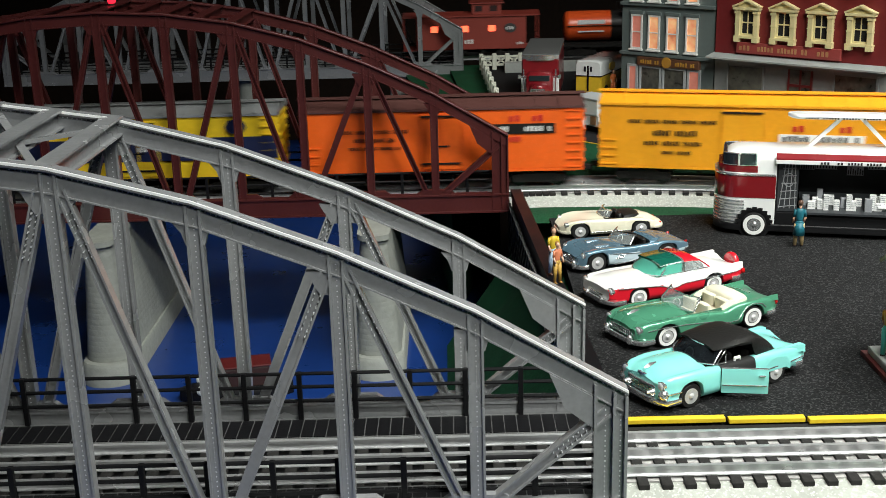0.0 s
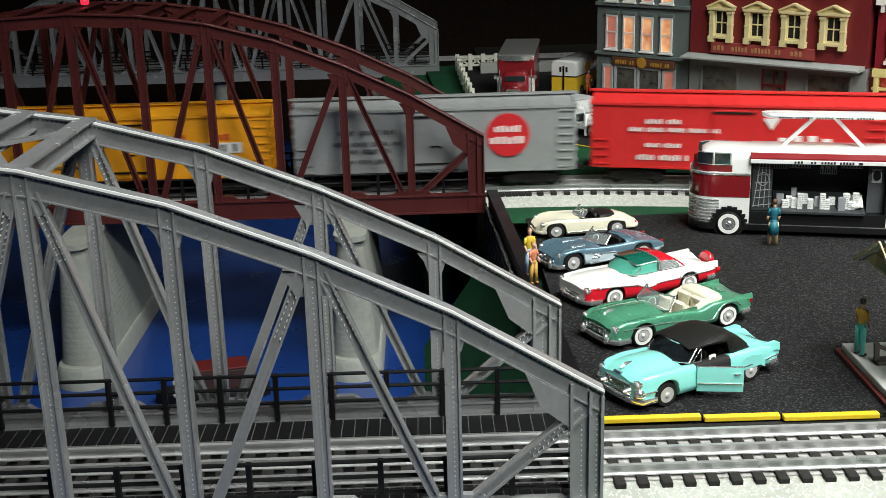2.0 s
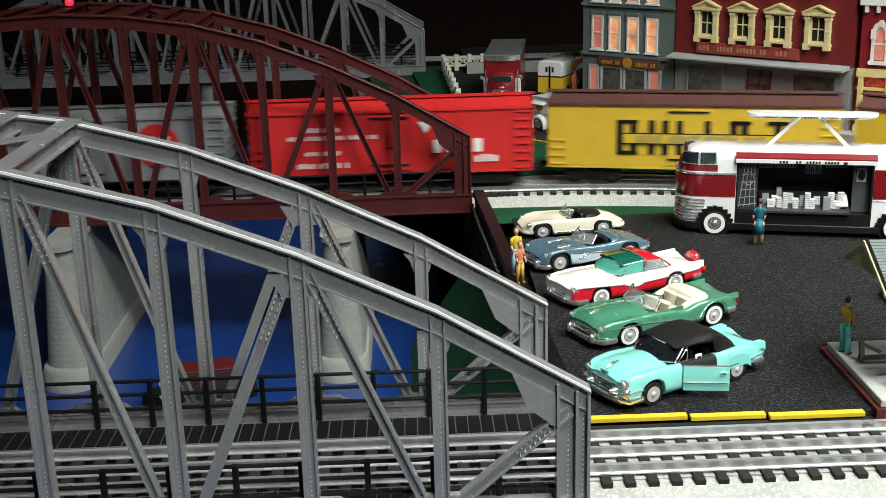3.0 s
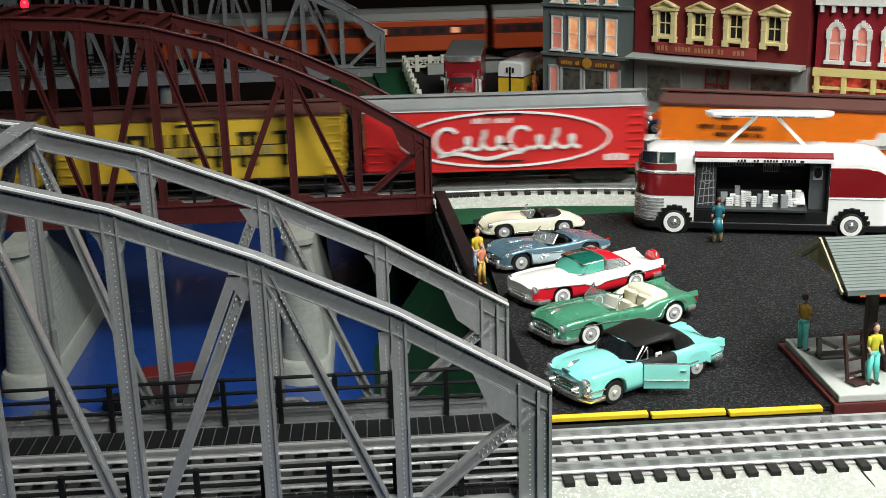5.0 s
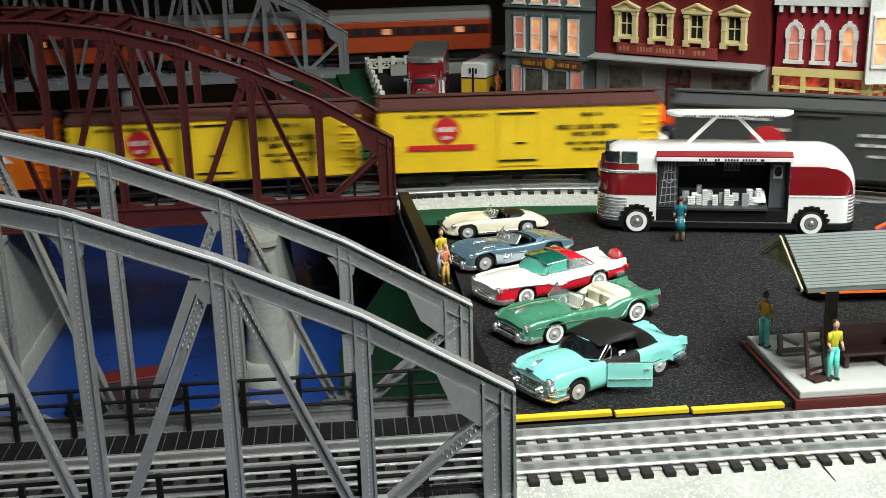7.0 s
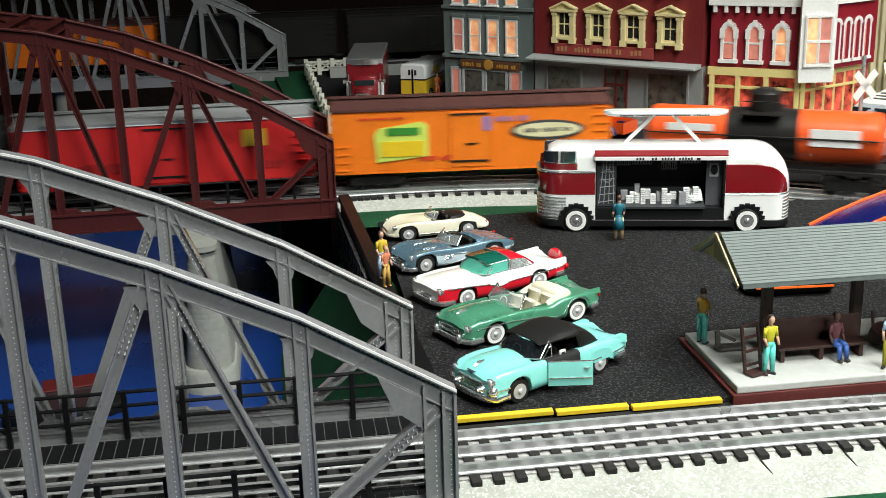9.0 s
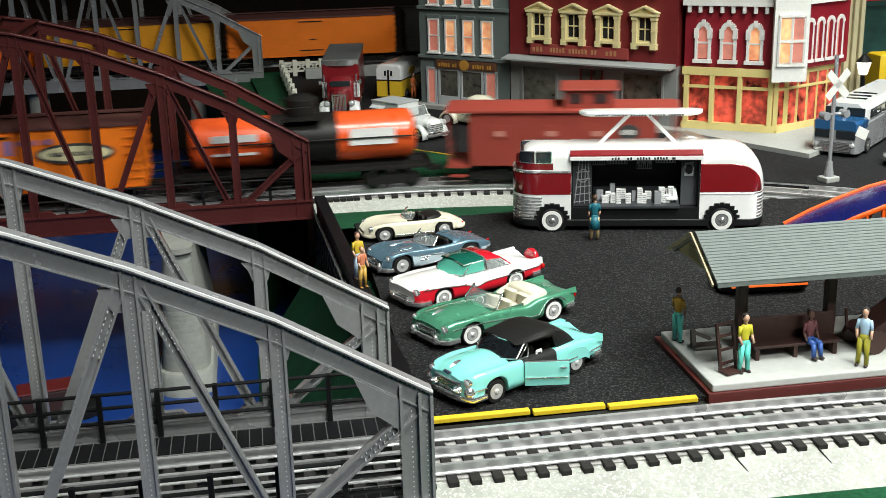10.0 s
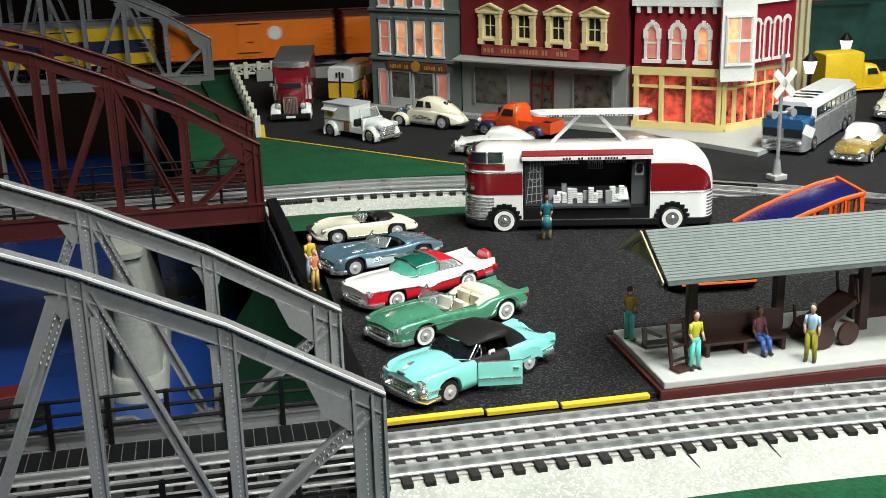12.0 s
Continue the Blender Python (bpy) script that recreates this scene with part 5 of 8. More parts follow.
door = part("door", loft(B(), [[(x, -0.12, 0.5), (x, 0.1, 0.5), (x, 0.14, 1.4), (x, 0.08, 1.98), (x, -0.1, 1.98), (x, -0.17, 1.4)] for x in (0, 0.06, 2.5, 2.58)]), AQUA, cad, "open aqua door", smooth=35, m=at(-1.02, -2.0, 0, -36))
strip(door, "side_trim", [(0.05, -0.19, 1.02), (2.5, -0.19, 1.02)], 0.05, 0.06, CHROME)
part("handle", box(B(), 2.05, 2.4, -0.25, -0.14, 1.6, 1.68, 0.02), CHROME, door)
strip(door, "sill_trim", [(0.02, 0, 2.0), (2.56, 0, 2.0)], 0.16, 0.04, CHROME)

# green convertible with a dipping waistline
sky = lot_car("green metallic convertible with cream seats and folded cream top", at(15.5, 76.6, 0, 26.7) @ Matrix.Diagonal((1, 1, 0.9, 1)))
sky_st = [(-5.6, 1.5, 0.95, 1.5, 1.55), (-5.4, 1.85, 0.62, 1.78, 1.95), (-4.8, 2.0, 0.5, 1.95, 2.2), (-3.2, 2.06, 0.45, 1.98, 2.35), (-1.6, 2.06, 0.42, 1.95, 2.25), (0.2, 2.05, 0.42, 1.8, 1.8), (1.3, 2.04, 0.42, 1.62, 1.65), (2.0, 2.06, 0.42, 1.92, 1.9), (2.8, 2.06, 0.45, 2.02, 2.0), (4.2, 2.0, 0.55, 1.98, 2.1), (5.4, 1.85, 0.68, 1.85, 1.75), (5.75, 1.6, 0.85, 1.7, 1.45)]
car_shell(sky, (CARGREEN, CABIN), sky_st, (-3.4, 3.5), 0.8, cockpit=(-1.35, 2.3))
wheels_of(sky, (-3.4, 3.5), 1.68, 0.8, 0.58, HUB)
chrome_front(sky, -5.55, 2.0, (0.7, 1.35), "teeth")
headlights(sky, -5.42, 1.58, 1.52, 0.28)
strip(sky, "bumper", bow(5.8, 1.9, 0.85, 1, wrap=0.7), 0.22, 0.34, CHROME, "chrome rear bumper")
for s in (-1, 1):
    part("tail_light", blob(B(), (5.68, s * 1.65, 1.45), (0.1, 0.14, 0.2)), TAIL, sky, smooth=60)
    part("tail_fin", loft(B(), [[(x, s * 1.68 - 0.13, z - 0.4), (x, s * 1.68, z), (x, s * 1.68 + 0.13, z - 0.4)] for x, z in ((4.0, 1.98), (5.2, 2.05), (5.75, 2.05))]), CARGREEN, sky, smooth=40)
    sweep = [(-4.9, 1.45), (-3.6, 1.5), (-2.0, 1.42), (0, 1.18), (1.6, 0.82), (2.2, 0.85), (2.5, 1.3), (2.9, 1.72), (3.5, 1.86), (4.2, 1.72), (4.6, 1.35)]
    strip(sky, "side_trim", [(x, s * (eased(sky_st, x, 1) * 0.985 + 0.02), z) for x, z in sweep], 0.05, 0.06, CHROME, "swept chrome side spear")
part("hood_ornament", loft(B(), [[(x, -w_, z), (x, 0, z + w_ * 1.6), (x, w_, z)] for x, w_, z in ((-5.1, 0.03, 2.1), (-4.7, 0.12, 2.2), (-4.2, 0.03, 2.28))]), CHROME, sky, smooth=40)
windscreen(sky, -1.75, 2.08, 2.95, 1.7, 0.75, PANE, curve=0.6)
interior(sky, -1.3, 2.25, 1.42, 0.75, 1.82, TANTRIM, CREAMSEAT, seats=(0.45, 0.9))
part("top_boot", loft(B(), [[(x, -w_, 1.75), (x, -w_ * 0.98, z), (x, -w_ * 0.8, z + 0.12), (x, 0, z + 0.18), (x, w_ * 0.8, z + 0.12), (x, w_ * 0.98, z), (x, w_, 1.75)] for x, w_, z in ((2.15, 1.5, 2.02), (2.35, 1.62, 2.2), (2.9, 1.6, 2.26), (3.4, 1.4, 2.16), (3.65, 1.1, 1.98))]), CREAMSEAT, sky, "cream folded top cover", smooth=50)
for s in (-1, 1):
    part("boot_arm", loft(B(), [[(x, s * 1.36 - 0.2, z - 0.25), (x, s * 1.36 - 0.12, z), (x, s * 1.36 + 0.12, z), (x, s * 1.36 + 0.2, z - 0.25)] for x, z in ((1.3, 1.8), (1.8, 2.05), (2.3, 2.2))]), CREAMSEAT, sky, smooth=50)

# white and red hardtop
vic = lot_car("white and red hardtop with green glass roof and spare wheel", at(14.75, 83.8, 0, 25) @ Matrix.Diagonal((0.98, 1, 0.9, 1)))
vic_st = [(-5.5, 1.6, 0.95, 1.6, 1.62), (-5.3, 1.9, 0.62, 1.85, 1.9), (-4.8, 2.0, 0.5, 1.95, 2.08), (-3.2, 2.05, 0.45, 1.98, 2.2), (-1.4, 2.05, 0.42, 1.98, 2.15), (1.4, 2.03, 0.42, 1.98, 2.0), (2.6, 2.03, 0.45, 1.98, 2.1), (4.4, 1.95, 0.55, 1.95, 2.05), (5.6, 1.85, 0.7, 1.95, 1.7), (6.0, 1.65, 0.85, 1.85, 1.45)]


def vic_line(x):
    return float(np.interp(x, [-5.5, -4.6, -3.0, -1.2, -0.5, 0.0, 0.6, 6.0], [1.75, 1.74, 1.62, 1.4, 1.05, 1.1, 1.3, 1.42]))


car_shell(vic, (CARWHITE, ENAMELRED, CABIN), vic_st, (-3.2, 3.3), 0.76, cockpit=(-1.4, 2.5), tone=lambda x, z, k: k < 10 and z < vic_line(x), steps=120)
wheels_of(vic, (-3.2, 3.3), 1.66, 0.76, 0.58, HUB)
chrome_front(vic, -5.45, 2.0, (0.72, 1.35), "bar")
headlights(vic, -5.36, 1.6, 1.55, 0.29)
strip(vic, "bumper", bow(6.05, 1.9, 0.9, 1, wrap=0.7), 0.22, 0.34, CHROME, "chrome rear bumper")
for s in (-1, 1):
    strip(vic, "side_trim", [(x, s * (eased(vic_st, x, 1) * 0.985 + 0.025), vic_line(x)) for x in [-4.9 + 0.35 * i for i in range(31)]], 0.05, 0.07, CHROME, "dipped chrome side strip")
    part("tail_fin", loft(B(), [[(x, s * 1.66 - 0.14, z - 0.5), (x, s * 1.66 - 0.1, z), (x, s * 1.66 + 0.1, z), (x, s * 1.66 + 0.14, z - 0.5)] for x, z in ((3.4, 1.98), (5.0, 2.02), (6.0, 2.06))]), CARWHITE, vic, smooth=40)
    part("tail_light", tube(B(), (5.9, s * 1.62, 1.3), (6.15, s * 1.62, 1.3), 0.26, 14), TAIL, vic, smooth=40)
windscreen(vic, -1.95, 2.1, 2.88, 1.66, 0.95, GREENPANE, curve=0.75)


def roof_slice(stations):
    return loft(B(), [[(x, -w_, zt - 0.2), (x, -w_ * 0.9, zt - 0.03), (x, 0, zt + 0.08), (x, w_ * 0.9, zt - 0.03), (x, w_, zt - 0.2), (x, 0, zt - 0.1)] for x, w_, zt in stations])


part("roof_pane", roof_slice(((-1.05, 1.42, 2.95), (-0.5, 1.52, 3.02), (0.75, 1.55, 3.06))), mat("green_clear_roof", (0.008, 0.1, 0.07), 0.12, 0, 0.1, 20, 0, coat=0.6), vic, "green tinted roof panel", smooth=50)
part("roof", roof_slice(((0.75, 1.56, 3.07), (1.6, 1.54, 3.04), (2.2, 1.5, 2.9))), ENAMELRED, vic, "red rear roof", smooth=50)
strip(vic, "roof_band", [(0.75, -1.6, 2.05), (0.8, -1.6, 2.86), (0.8, -1.3, 3.09), (0.8, 0, 3.17), (0.8, 1.3, 3.09), (0.8, 1.6, 2.86), (0.75, 1.6, 2.05)], 0.16, 0.06, CHROME, "chrome band over the roof")
for s in (-1, 1):
    strip(vic, "roof_pillar", [(2.2, s * 1.48, 2.82), (2.75, s * 1.5, 2.4), (3.1, s * 1.45, 2.1)], 0.3, 0.1, ENAMELRED)
    part("side_window", slab(B(), [(-1.05, 2.05), (0.65, 2.05), (0.65, 2.82), (-0.6, 2.82)], 1, s * 1.58 - 0.02, s * 1.58 + 0.02), GREENPANE, vic)
    part("side_window", slab(B(), [(0.95, 2.05), (2.75, 2.05), (2.25, 2.78), (0.95, 2.84)], 1, s * 1.57 - 0.02, s * 1.57 + 0.02), PANE, vic)
    strip(vic, "window_trim", [(-1.1, s * 1.61, 2.05), (3.0, s * 1.56, 2.05)], 0.08, 0.1, CHROME)
windscreen(vic, 3.15, 2.08, 2.86, 1.45, -0.9, PANE, curve=-0.5)
interior(vic, -1.35, 2.45, 1.4, 0.75, 1.95, MINT, CARWHITE, seats=(0.45, 0.9))
part("spare_wheel_cover", loft(B(), [[(x, r_ * math.cos(2 * math.pi * i / 24), 1.55 + r_ * math.sin(2 * math.pi * i / 24)) for i in range(24)] for x, r_ in ((6.2, 0.66), (6.3, 0.74), (6.5, 0.74), (6.62, 0.64), (6.68, 0.3))]), ENAMELRED, vic, "round red spare wheel cover", smooth=50)
part("spare_bracket", box(B(), 5.7, 6.4, -0.6, 0.6, 0.75, 1.0, 0.05), CHROME, vic)

# steel blue sports car with pale side coves
vet = lot_car("steel blue open sports car with pale blue side coves", at(13.35, 91.5, 0, 22) @ Matrix.Diagonal((0.99, 1, 0.93, 1)))
vet_st = [(-4.9, 1.2, 0.8, 1.2, 1.25), (-4.75, 1.65, 0.55, 1.5, 1.5), (-4.35, 1.82, 0.45, 1.78, 1.7), (-3.3, 1.9, 0.4, 1.92, 1.85), (-1.6, 1.88, 0.38, 1.82, 1.92), (-0.4, 1.86, 0.38, 1.72, 1.78), (1.2, 1.88, 0.38, 1.76, 1.8), (2.6, 1.9, 0.4, 1.9, 1.92), (4.0, 1.75, 0.52, 1.6, 1.7), (4.8, 1.5, 0.65, 1.35, 1.35), (5.0, 1.2, 0.8, 1.15, 1.15)]
car_shell(vet, (STEELBLUE, PALEBLUE, CABIN), vet_st, (-3.45, 2.75), 0.82, cockpit=(-0.75, 1.6), tone=lambda x, z, k: k < 9 and -2.5 < x < 0.9 and z < 1.42 - 0.08 * (x + 2.2) and z > 0.55 or (k < 9 and x >= 0.9 and z < 0.95))
wheels_of(vet, (-3.45, 2.75), 1.52, 0.82, 0.0, HUB)
chrome_front(vet, -4.85, 1.7, (0.6, 1.05), "teeth")
headlights(vet, -4.55, 1.45, 1.45, 0.27)
strip(vet, "bumper", bow(5.02, 1.5, 0.8, 1, wrap=0.5), 0.2, 0.28, CHROME, "chrome rear bumper")
for s in (-1, 1):
    strip(vet, "side_trim", [(x, s * (eased(vet_st, x, 1) * 0.985 + 0.02), z) for x, z in ((-2.15, 1.42), (-1.0, 1.3), (0.2, 1.18), (0.95, 1.08), (0.75, 0.75), (-0.6, 0.55), (-2.0, 0.5))], 0.05, 0.06, CHROME, "chrome cove outline")
    for k in range(3):
        strip(vet, "side_vent", [(-1.9 + 0.1 * k, s * 1.91, 1.0 + 0.12 * k), (-1.2 + 0.1 * k, s * 1.89, 0.98 + 0.12 * k)], 0.05, 0.05, CHROME)
    part("tail_light", blob(B(), (4.75, s * 1.3, 1.4), (0.14, 0.1, 0.1)), TAIL, vet, smooth=60)
    part("hood_louvre", box(B(), -3.1, -1.9, s * 0.75 - 0.1, s * 0.75 + 0.1, 1.86, 1.95, 0.03), CHROME, vet)
windscreen(vet, -1.1, 1.85, 2.55, 1.5, 0.65, PANE, curve=0.65)
interior(vet, -0.7, 1.55, 1.27, 0.7, 1.74, BLACKTOP, BLACKTOP, seats=(0.75,))
part("tonneau", loft(B(), [[(x, -w_, 1.7), (x, -w_ * 0.9, z), (x, 0, z + 0.1), (x, w_ * 0.9, z), (x, w_, 1.7)] for x, w_, z in ((1.5, 1.3, 1.86), (1.75, 1.3, 1.98), (2.2, 1.2, 1.95), (2.5, 1.0, 1.86))]), STEELBLUE, vet, smooth=50)

# cream rounded roadster
speed = lot_car("cream rounded open roadster with dark cockpit on the lot", at(13.15, 99.5, 0, 8) @ Matrix.Diagonal((1, 1, 0.88, 1)))
speed_st = [(-4.45, 0.7, 0.75, 0.95, 1.0), (-4.25, 1.25, 0.5, 1.3, 1.2), (-3.8, 1.55, 0.42, 1.58, 1.4), (-2.8, 1.7, 0.36, 1.78, 1.62), (-1.4, 1.72, 0.34, 1.78, 1.86), (-0.3, 1.72, 0.34, 1.72, 1.8), (1.4, 1.74, 0.34, 1.72, 1.78), (2.4, 1.72, 0.38, 1.68, 1.9), (3.4, 1.55, 0.45, 1.4, 1.66), (4.1, 1.25, 0.55, 1.05, 1.2), (4.4, 0.8, 0.7, 0.9, 0.95)]
car_shell(speed, (CREAM, CABIN), speed_st, (-2.85, 2.35), 0.74, cockpit=(-0.7, 1.5))
wheels_of(speed, (-2.85, 2.35), 1.4, 0.74, 0.0, HUB)
headlights(speed, -4.0, 1.25, 1.32, 0.26)
strip(speed, "bumper", bow(-4.5, 1.35, 0.62, -1, 0.5, wrap=0.4), 0.2, 0.28, CREAM)
strip(speed, "bumper", bow(4.45, 1.35, 0.7, 1, 0.5, wrap=0.4), 0.2, 0.28, CREAM)
for s in (-1, 1):
    part("tail_light", blob(B(), (4.15, s * 1.0, 1.0), (0.14, 0.1, 0.1)), TAIL, speed, smooth=60)
    strip(speed, "side_trim", [(-1.9, s * 1.72, 0.62), (1.5, s * 1.74, 0.62)], 0.05, 0.06, CHROME)
windscreen(speed, -0.95, 1.82, 2.4, 1.3, 0.5, PANE, curve=0.55)
interior(speed, -0.65, 1.45, 1.18, 0.65, 1.74, BLACKTOP, BLACKTOP, seats=(0.6,))
part("tonneau", loft(B(), [[(x, -w_, 1.66), (x, -w_ * 0.9, z), (x, 0, z + 0.1), (x, w_ * 0.9, z), (x, w_, 1.66)] for x, w_, z in ((1.0, 1.22, 1.8), (1.4, 1.22, 1.92), (2.0, 1.1, 1.96), (2.4, 0.8, 1.86))]), BLACKTOP, speed, "dark folded top", smooth=50)

# ---------------------------------------------------------------- the display coach
def display_coach():
    c = thing("display_coach", "white and red streamlined exhibition coach with open side", "bus", at(32.3, 98.05, 0, -14.0))
    W = mat("white_coach_enamel", (0.84, 0.84, 0.83), 0.2, 0, 0.03, 15, 0, coat=0.7)
    R = mat("dark_red_coach_enamel", (0.2, 0.008, 0.012), 0.2, 0, 0.05, 15, 0, coat=0.7)
    K = mat("black_coach_trim", (0.01, 0.01, 0.011), 0.4)
    front, rear = -10.4, 10.8
    XA, XB = -5.45, 5.25

    def plan(x):
        """Share of the half width left at x: the nose and the tail are rounded in plan."""
        if x < front + 2.4:
            return (1 - ((front + 2.4 - x) / 2.45) ** 2.6) ** 0.5
        if x > rear - 1.7:
            return (1 - ((x - rear + 1.7) / 1.75) ** 2.8) ** 0.5
        return 1.0

    def crown(x):
        """Height of the roof's centre line at x."""
        if x < -7.0:
            return 5.35 + 1.8 * max(0.0, 1 - ((-7.0 - x) / 2.95) ** 5) ** 0.5
        if x > 7.2:
            return 3.0 + 4.15 * max(0.0, 1 - ((x - 7.2) / (rear + 0.02 - 7.2)) ** 3.0) ** 0.5
        return 7.15

    def hull(name, xs, z0, z1, m, label="", grow=0.0, edge=0.06):
        """A stretch of the body: z1 None follows the crown with rounded shoulders."""
        rings = []
        for x in xs:
            hw = 2.45 * plan(x) + grow
            zt = crown(x) if z1 is None else (z1(x) if callable(z1) else z1)
            if z1 is None:
                sh = min(1.15, (zt - z0) * 0.45)
                side = [(hw, z0), (hw, zt - sh), (hw * 0.985, zt - sh * 0.72), (hw * 0.92, zt - sh * 0.4), (hw * 0.78, zt - sh * 0.17), (hw * 0.5, zt - sh * 0.05), (0, zt)]
            else:
                side = [(hw - edge, z0), (hw, z0 + edge), (hw, zt - edge), (hw - edge, zt), (hw * 0.5, zt), (0, zt)]
            rings.append([(x, -y, z) for y, z in side] + [(x, y, z) for y, z in reversed(side[:-1])])
        return part(name, loft(B(), rings), m, c, label, smooth=38)

    nose = [front + 0.02 + 2.4 * (i / 14) ** 1.6 for i in range(15)]
    tail = [rear - 0.02 - 1.9 * (1 - i / 14) ** 1.6 for i in range(15)]
    # front and rear bodies, roof between, back wall: the near side stays open
    hull("front_body", nose + [-7.6, XA], 0.8, 5.3, W)
    hull("cab", [-9.75 + 0.1 * i for i in range(12)] + [-8.5 + 0.15 * i for i in range(14)] + [-6.2, XA], 5.2, None, W, "white cab and forward roof")
    hull("rear_body", [XB, 6.5, 7.2, 7.6, 8.0, 8.4] + tail, 0.8, None, W, "white rounded tail")
    part("roof", loft(B(), [[(x, -2.45, 6.55), (x, -2.3, 6.95), (x, -1.7, 7.08), (x, 0, 7.15), (x, 1.7, 7.08), (x, 2.3, 6.95), (x, 2.45, 6.55)] for x in (XA, 0, XB)]), W, c, "white roof over the opening", smooth=40)
    part("far_side", box(B(), XA, XB, 2.25, 2.45, 0.8, 6.6), W, c)
    hull("red_flank", nose + [-7.6, XA - 0.02], 3.15, 5.0, R, "dark red flank", 0.05)
    hull("cab_band", [-10.1 + 0.15 * i for i in range(10)] + [-7.6, -6.95], 5.28, 5.9, R, "red band under the windscreen", 0.04)
    hull("trim_line", nose + [-7.6, XA - 0.02], 5.02, 5.22, CHROME, "chrome moulding", 0.12)
    hull("red_flank", [XB + 0.02, 7.0] + [7.4 + 0.2 * i for i in range(16)], 3.3, lambda x: 5.75 if x < 7.4 else 3.5 + 2.25 * max(0.02, 1 - ((x - 7.4) / 3.02) ** 2.6) ** 0.5, R, "dark red rear flank", 0.05)
    hull("trim_line", [XB + 0.02, 8.0] + tail, 3.14, 3.26, CHROME, "", 0.07)
    hull("bumper_band", nose + [8.0] + tail, 0.4, 1.0, K, "black lower band", 0.12)
    for i in range(7):
        hull("chrome_band", nose[:13] + [-7.9], 1.12 + i * 0.28, 1.28 + i * 0.28, CHROME, "", 0.1)
        hull("chrome_band", tail[6:], 1.12 + i * 0.28, 1.28 + i * 0.28, CHROME, "", 0.08)
    G = mat("dark_cab_glass", (0.02, 0.025, 0.03), 0.06, 0, 0.1, 10, 0, coat=0.5)
    # curved windscreen and cab side windows in chrome frames
    for s in (-1, 1):
        for xa, xb in ((-9.65, -8.5), (-8.38, -7.1)):
            xs = [xa + (xb - xa) * i / 5 for i in range(6)]
            ys = [s * (2.45 * plan(x) - 0.06) for x in xs]
            bm = B()
            for (p, q), (u, v) in zip(zip(xs, ys), zip(xs[1:], ys[1:])):
                beam(bm, (p, q, 6.4), (u, v, 6.4), 0.2, 0.92)
            w = part("cab_window", bm, G, c, smooth=40)
            for z in (5.92, 6.88):
                strip(w, "frame", [(x, y + s * 0.06, z) for x, y in zip(xs, ys)], 0.16, 0.07, CHROME)
            strip(w, "frame", [(xs[-1], ys[-1] + s * 0.06, 5.92), (xs[-1], ys[-1] + s * 0.06, 6.88)], 0.12, 0.12, CHROME)
    part("windscreen", box(B(), -9.78, -9.4, -1.85, 1.85, 5.9, 6.8, 0.08), G, c)
    # opening: floor, inner walls, awning, lowered counter
    part("floor_panel", box(B(), XA, XB, -2.42, 2.25, 0.8, 2.0), K, c, "black floor and sill")
    part("back_wall", box(B(), XA, XB, 0.9, 1.1, 2.0, 6.6), K, c, "black inner wall")
    for x in (XA, XB - 0.15):
        part("jamb", box(B(), x, x + 0.15, -2.44, 1.0, 2.0, 6.5), K, c)
    flap = part("awning", slab(B(), [(-2.4, 6.98), (-2.75, 6.62), (-2.75, 6.5), (-2.35, 6.5)], 0, XA - 0.1, XB + 0.15), R, c, "red awning flap with white edge")
    edge = part("awning_edge", box(B(), XA - 0.1, XB + 0.15, -2.84, -2.74, 6.18, 6.5, 0.02), W, flap)
    bars(edge, BLK, [(-1.75, 6.34, 0.75, 0.2), (-0.6, 6.34, 0.5, 0.2), (1.25, 6.34, 2.6, 0.2), (2.95, 6.34, 0.3, 0.2)], y=-2.86)
    dg = mat("dark_counter", (0.035, 0.038, 0.042), 0.4)
    part("counter", slab(B(), [(-2.75, 2.02), (-2.75, 2.2), (0.6, 3.1), (0.6, 2.02)], 0, -3.5, 3.6), dg, c, "dark sloping display counter")
    rng = random.Random(5)
    wm = mat("white_model_block", (0.85, 0.85, 0.84), 0.5)
    sm = mat("grey_model_block", (0.3, 0.31, 0.33), 0.5)
    for gx in (-3.3, -2.1, -0.35, 1.5):
        for i in range(4):
            x, y = gx + i * 0.4 + rng.uniform(-0.05, 0.05), rng.uniform(-2.45, -1.3)
            h, w_ = rng.choice((0.5, 0.7, 0.95, 1.15)) * (1.4 if gx < -3 and i == 0 else 1), rng.uniform(0.38, 0.6)
            zb = 2.35 + (y + 2.6) * 0.27
            block = part("model_block", box(B(), x, x + w_, y, y + 0.45, zb - 0.2, zb + h, 0.02), wm if i % 4 else sm, c)
            bm = B()
            for k in range(int(h / 0.16)):
                for q in range(int(w_ / 0.1)):
                    box(bm, x + 0.03 + q * 0.1, x + 0.09 + q * 0.1, y - 0.01, y + 0.01, zb + 0.05 + k * 0.16, zb + 0.12 + k * 0.16)
            if len(bm.verts):
                part("block_window", bm, sm, block)["kind"] = "stuff"
    part("model_slab", slab(B(), [(-2.3, 2.6), (-2.3, 2.75), (-0.9, 3.3), (-0.9, 3.1)], 0, 2.55, 3.45), wm, c)
    gm = mat("grey_panel_print", (0.26, 0.27, 0.29), 0.5)
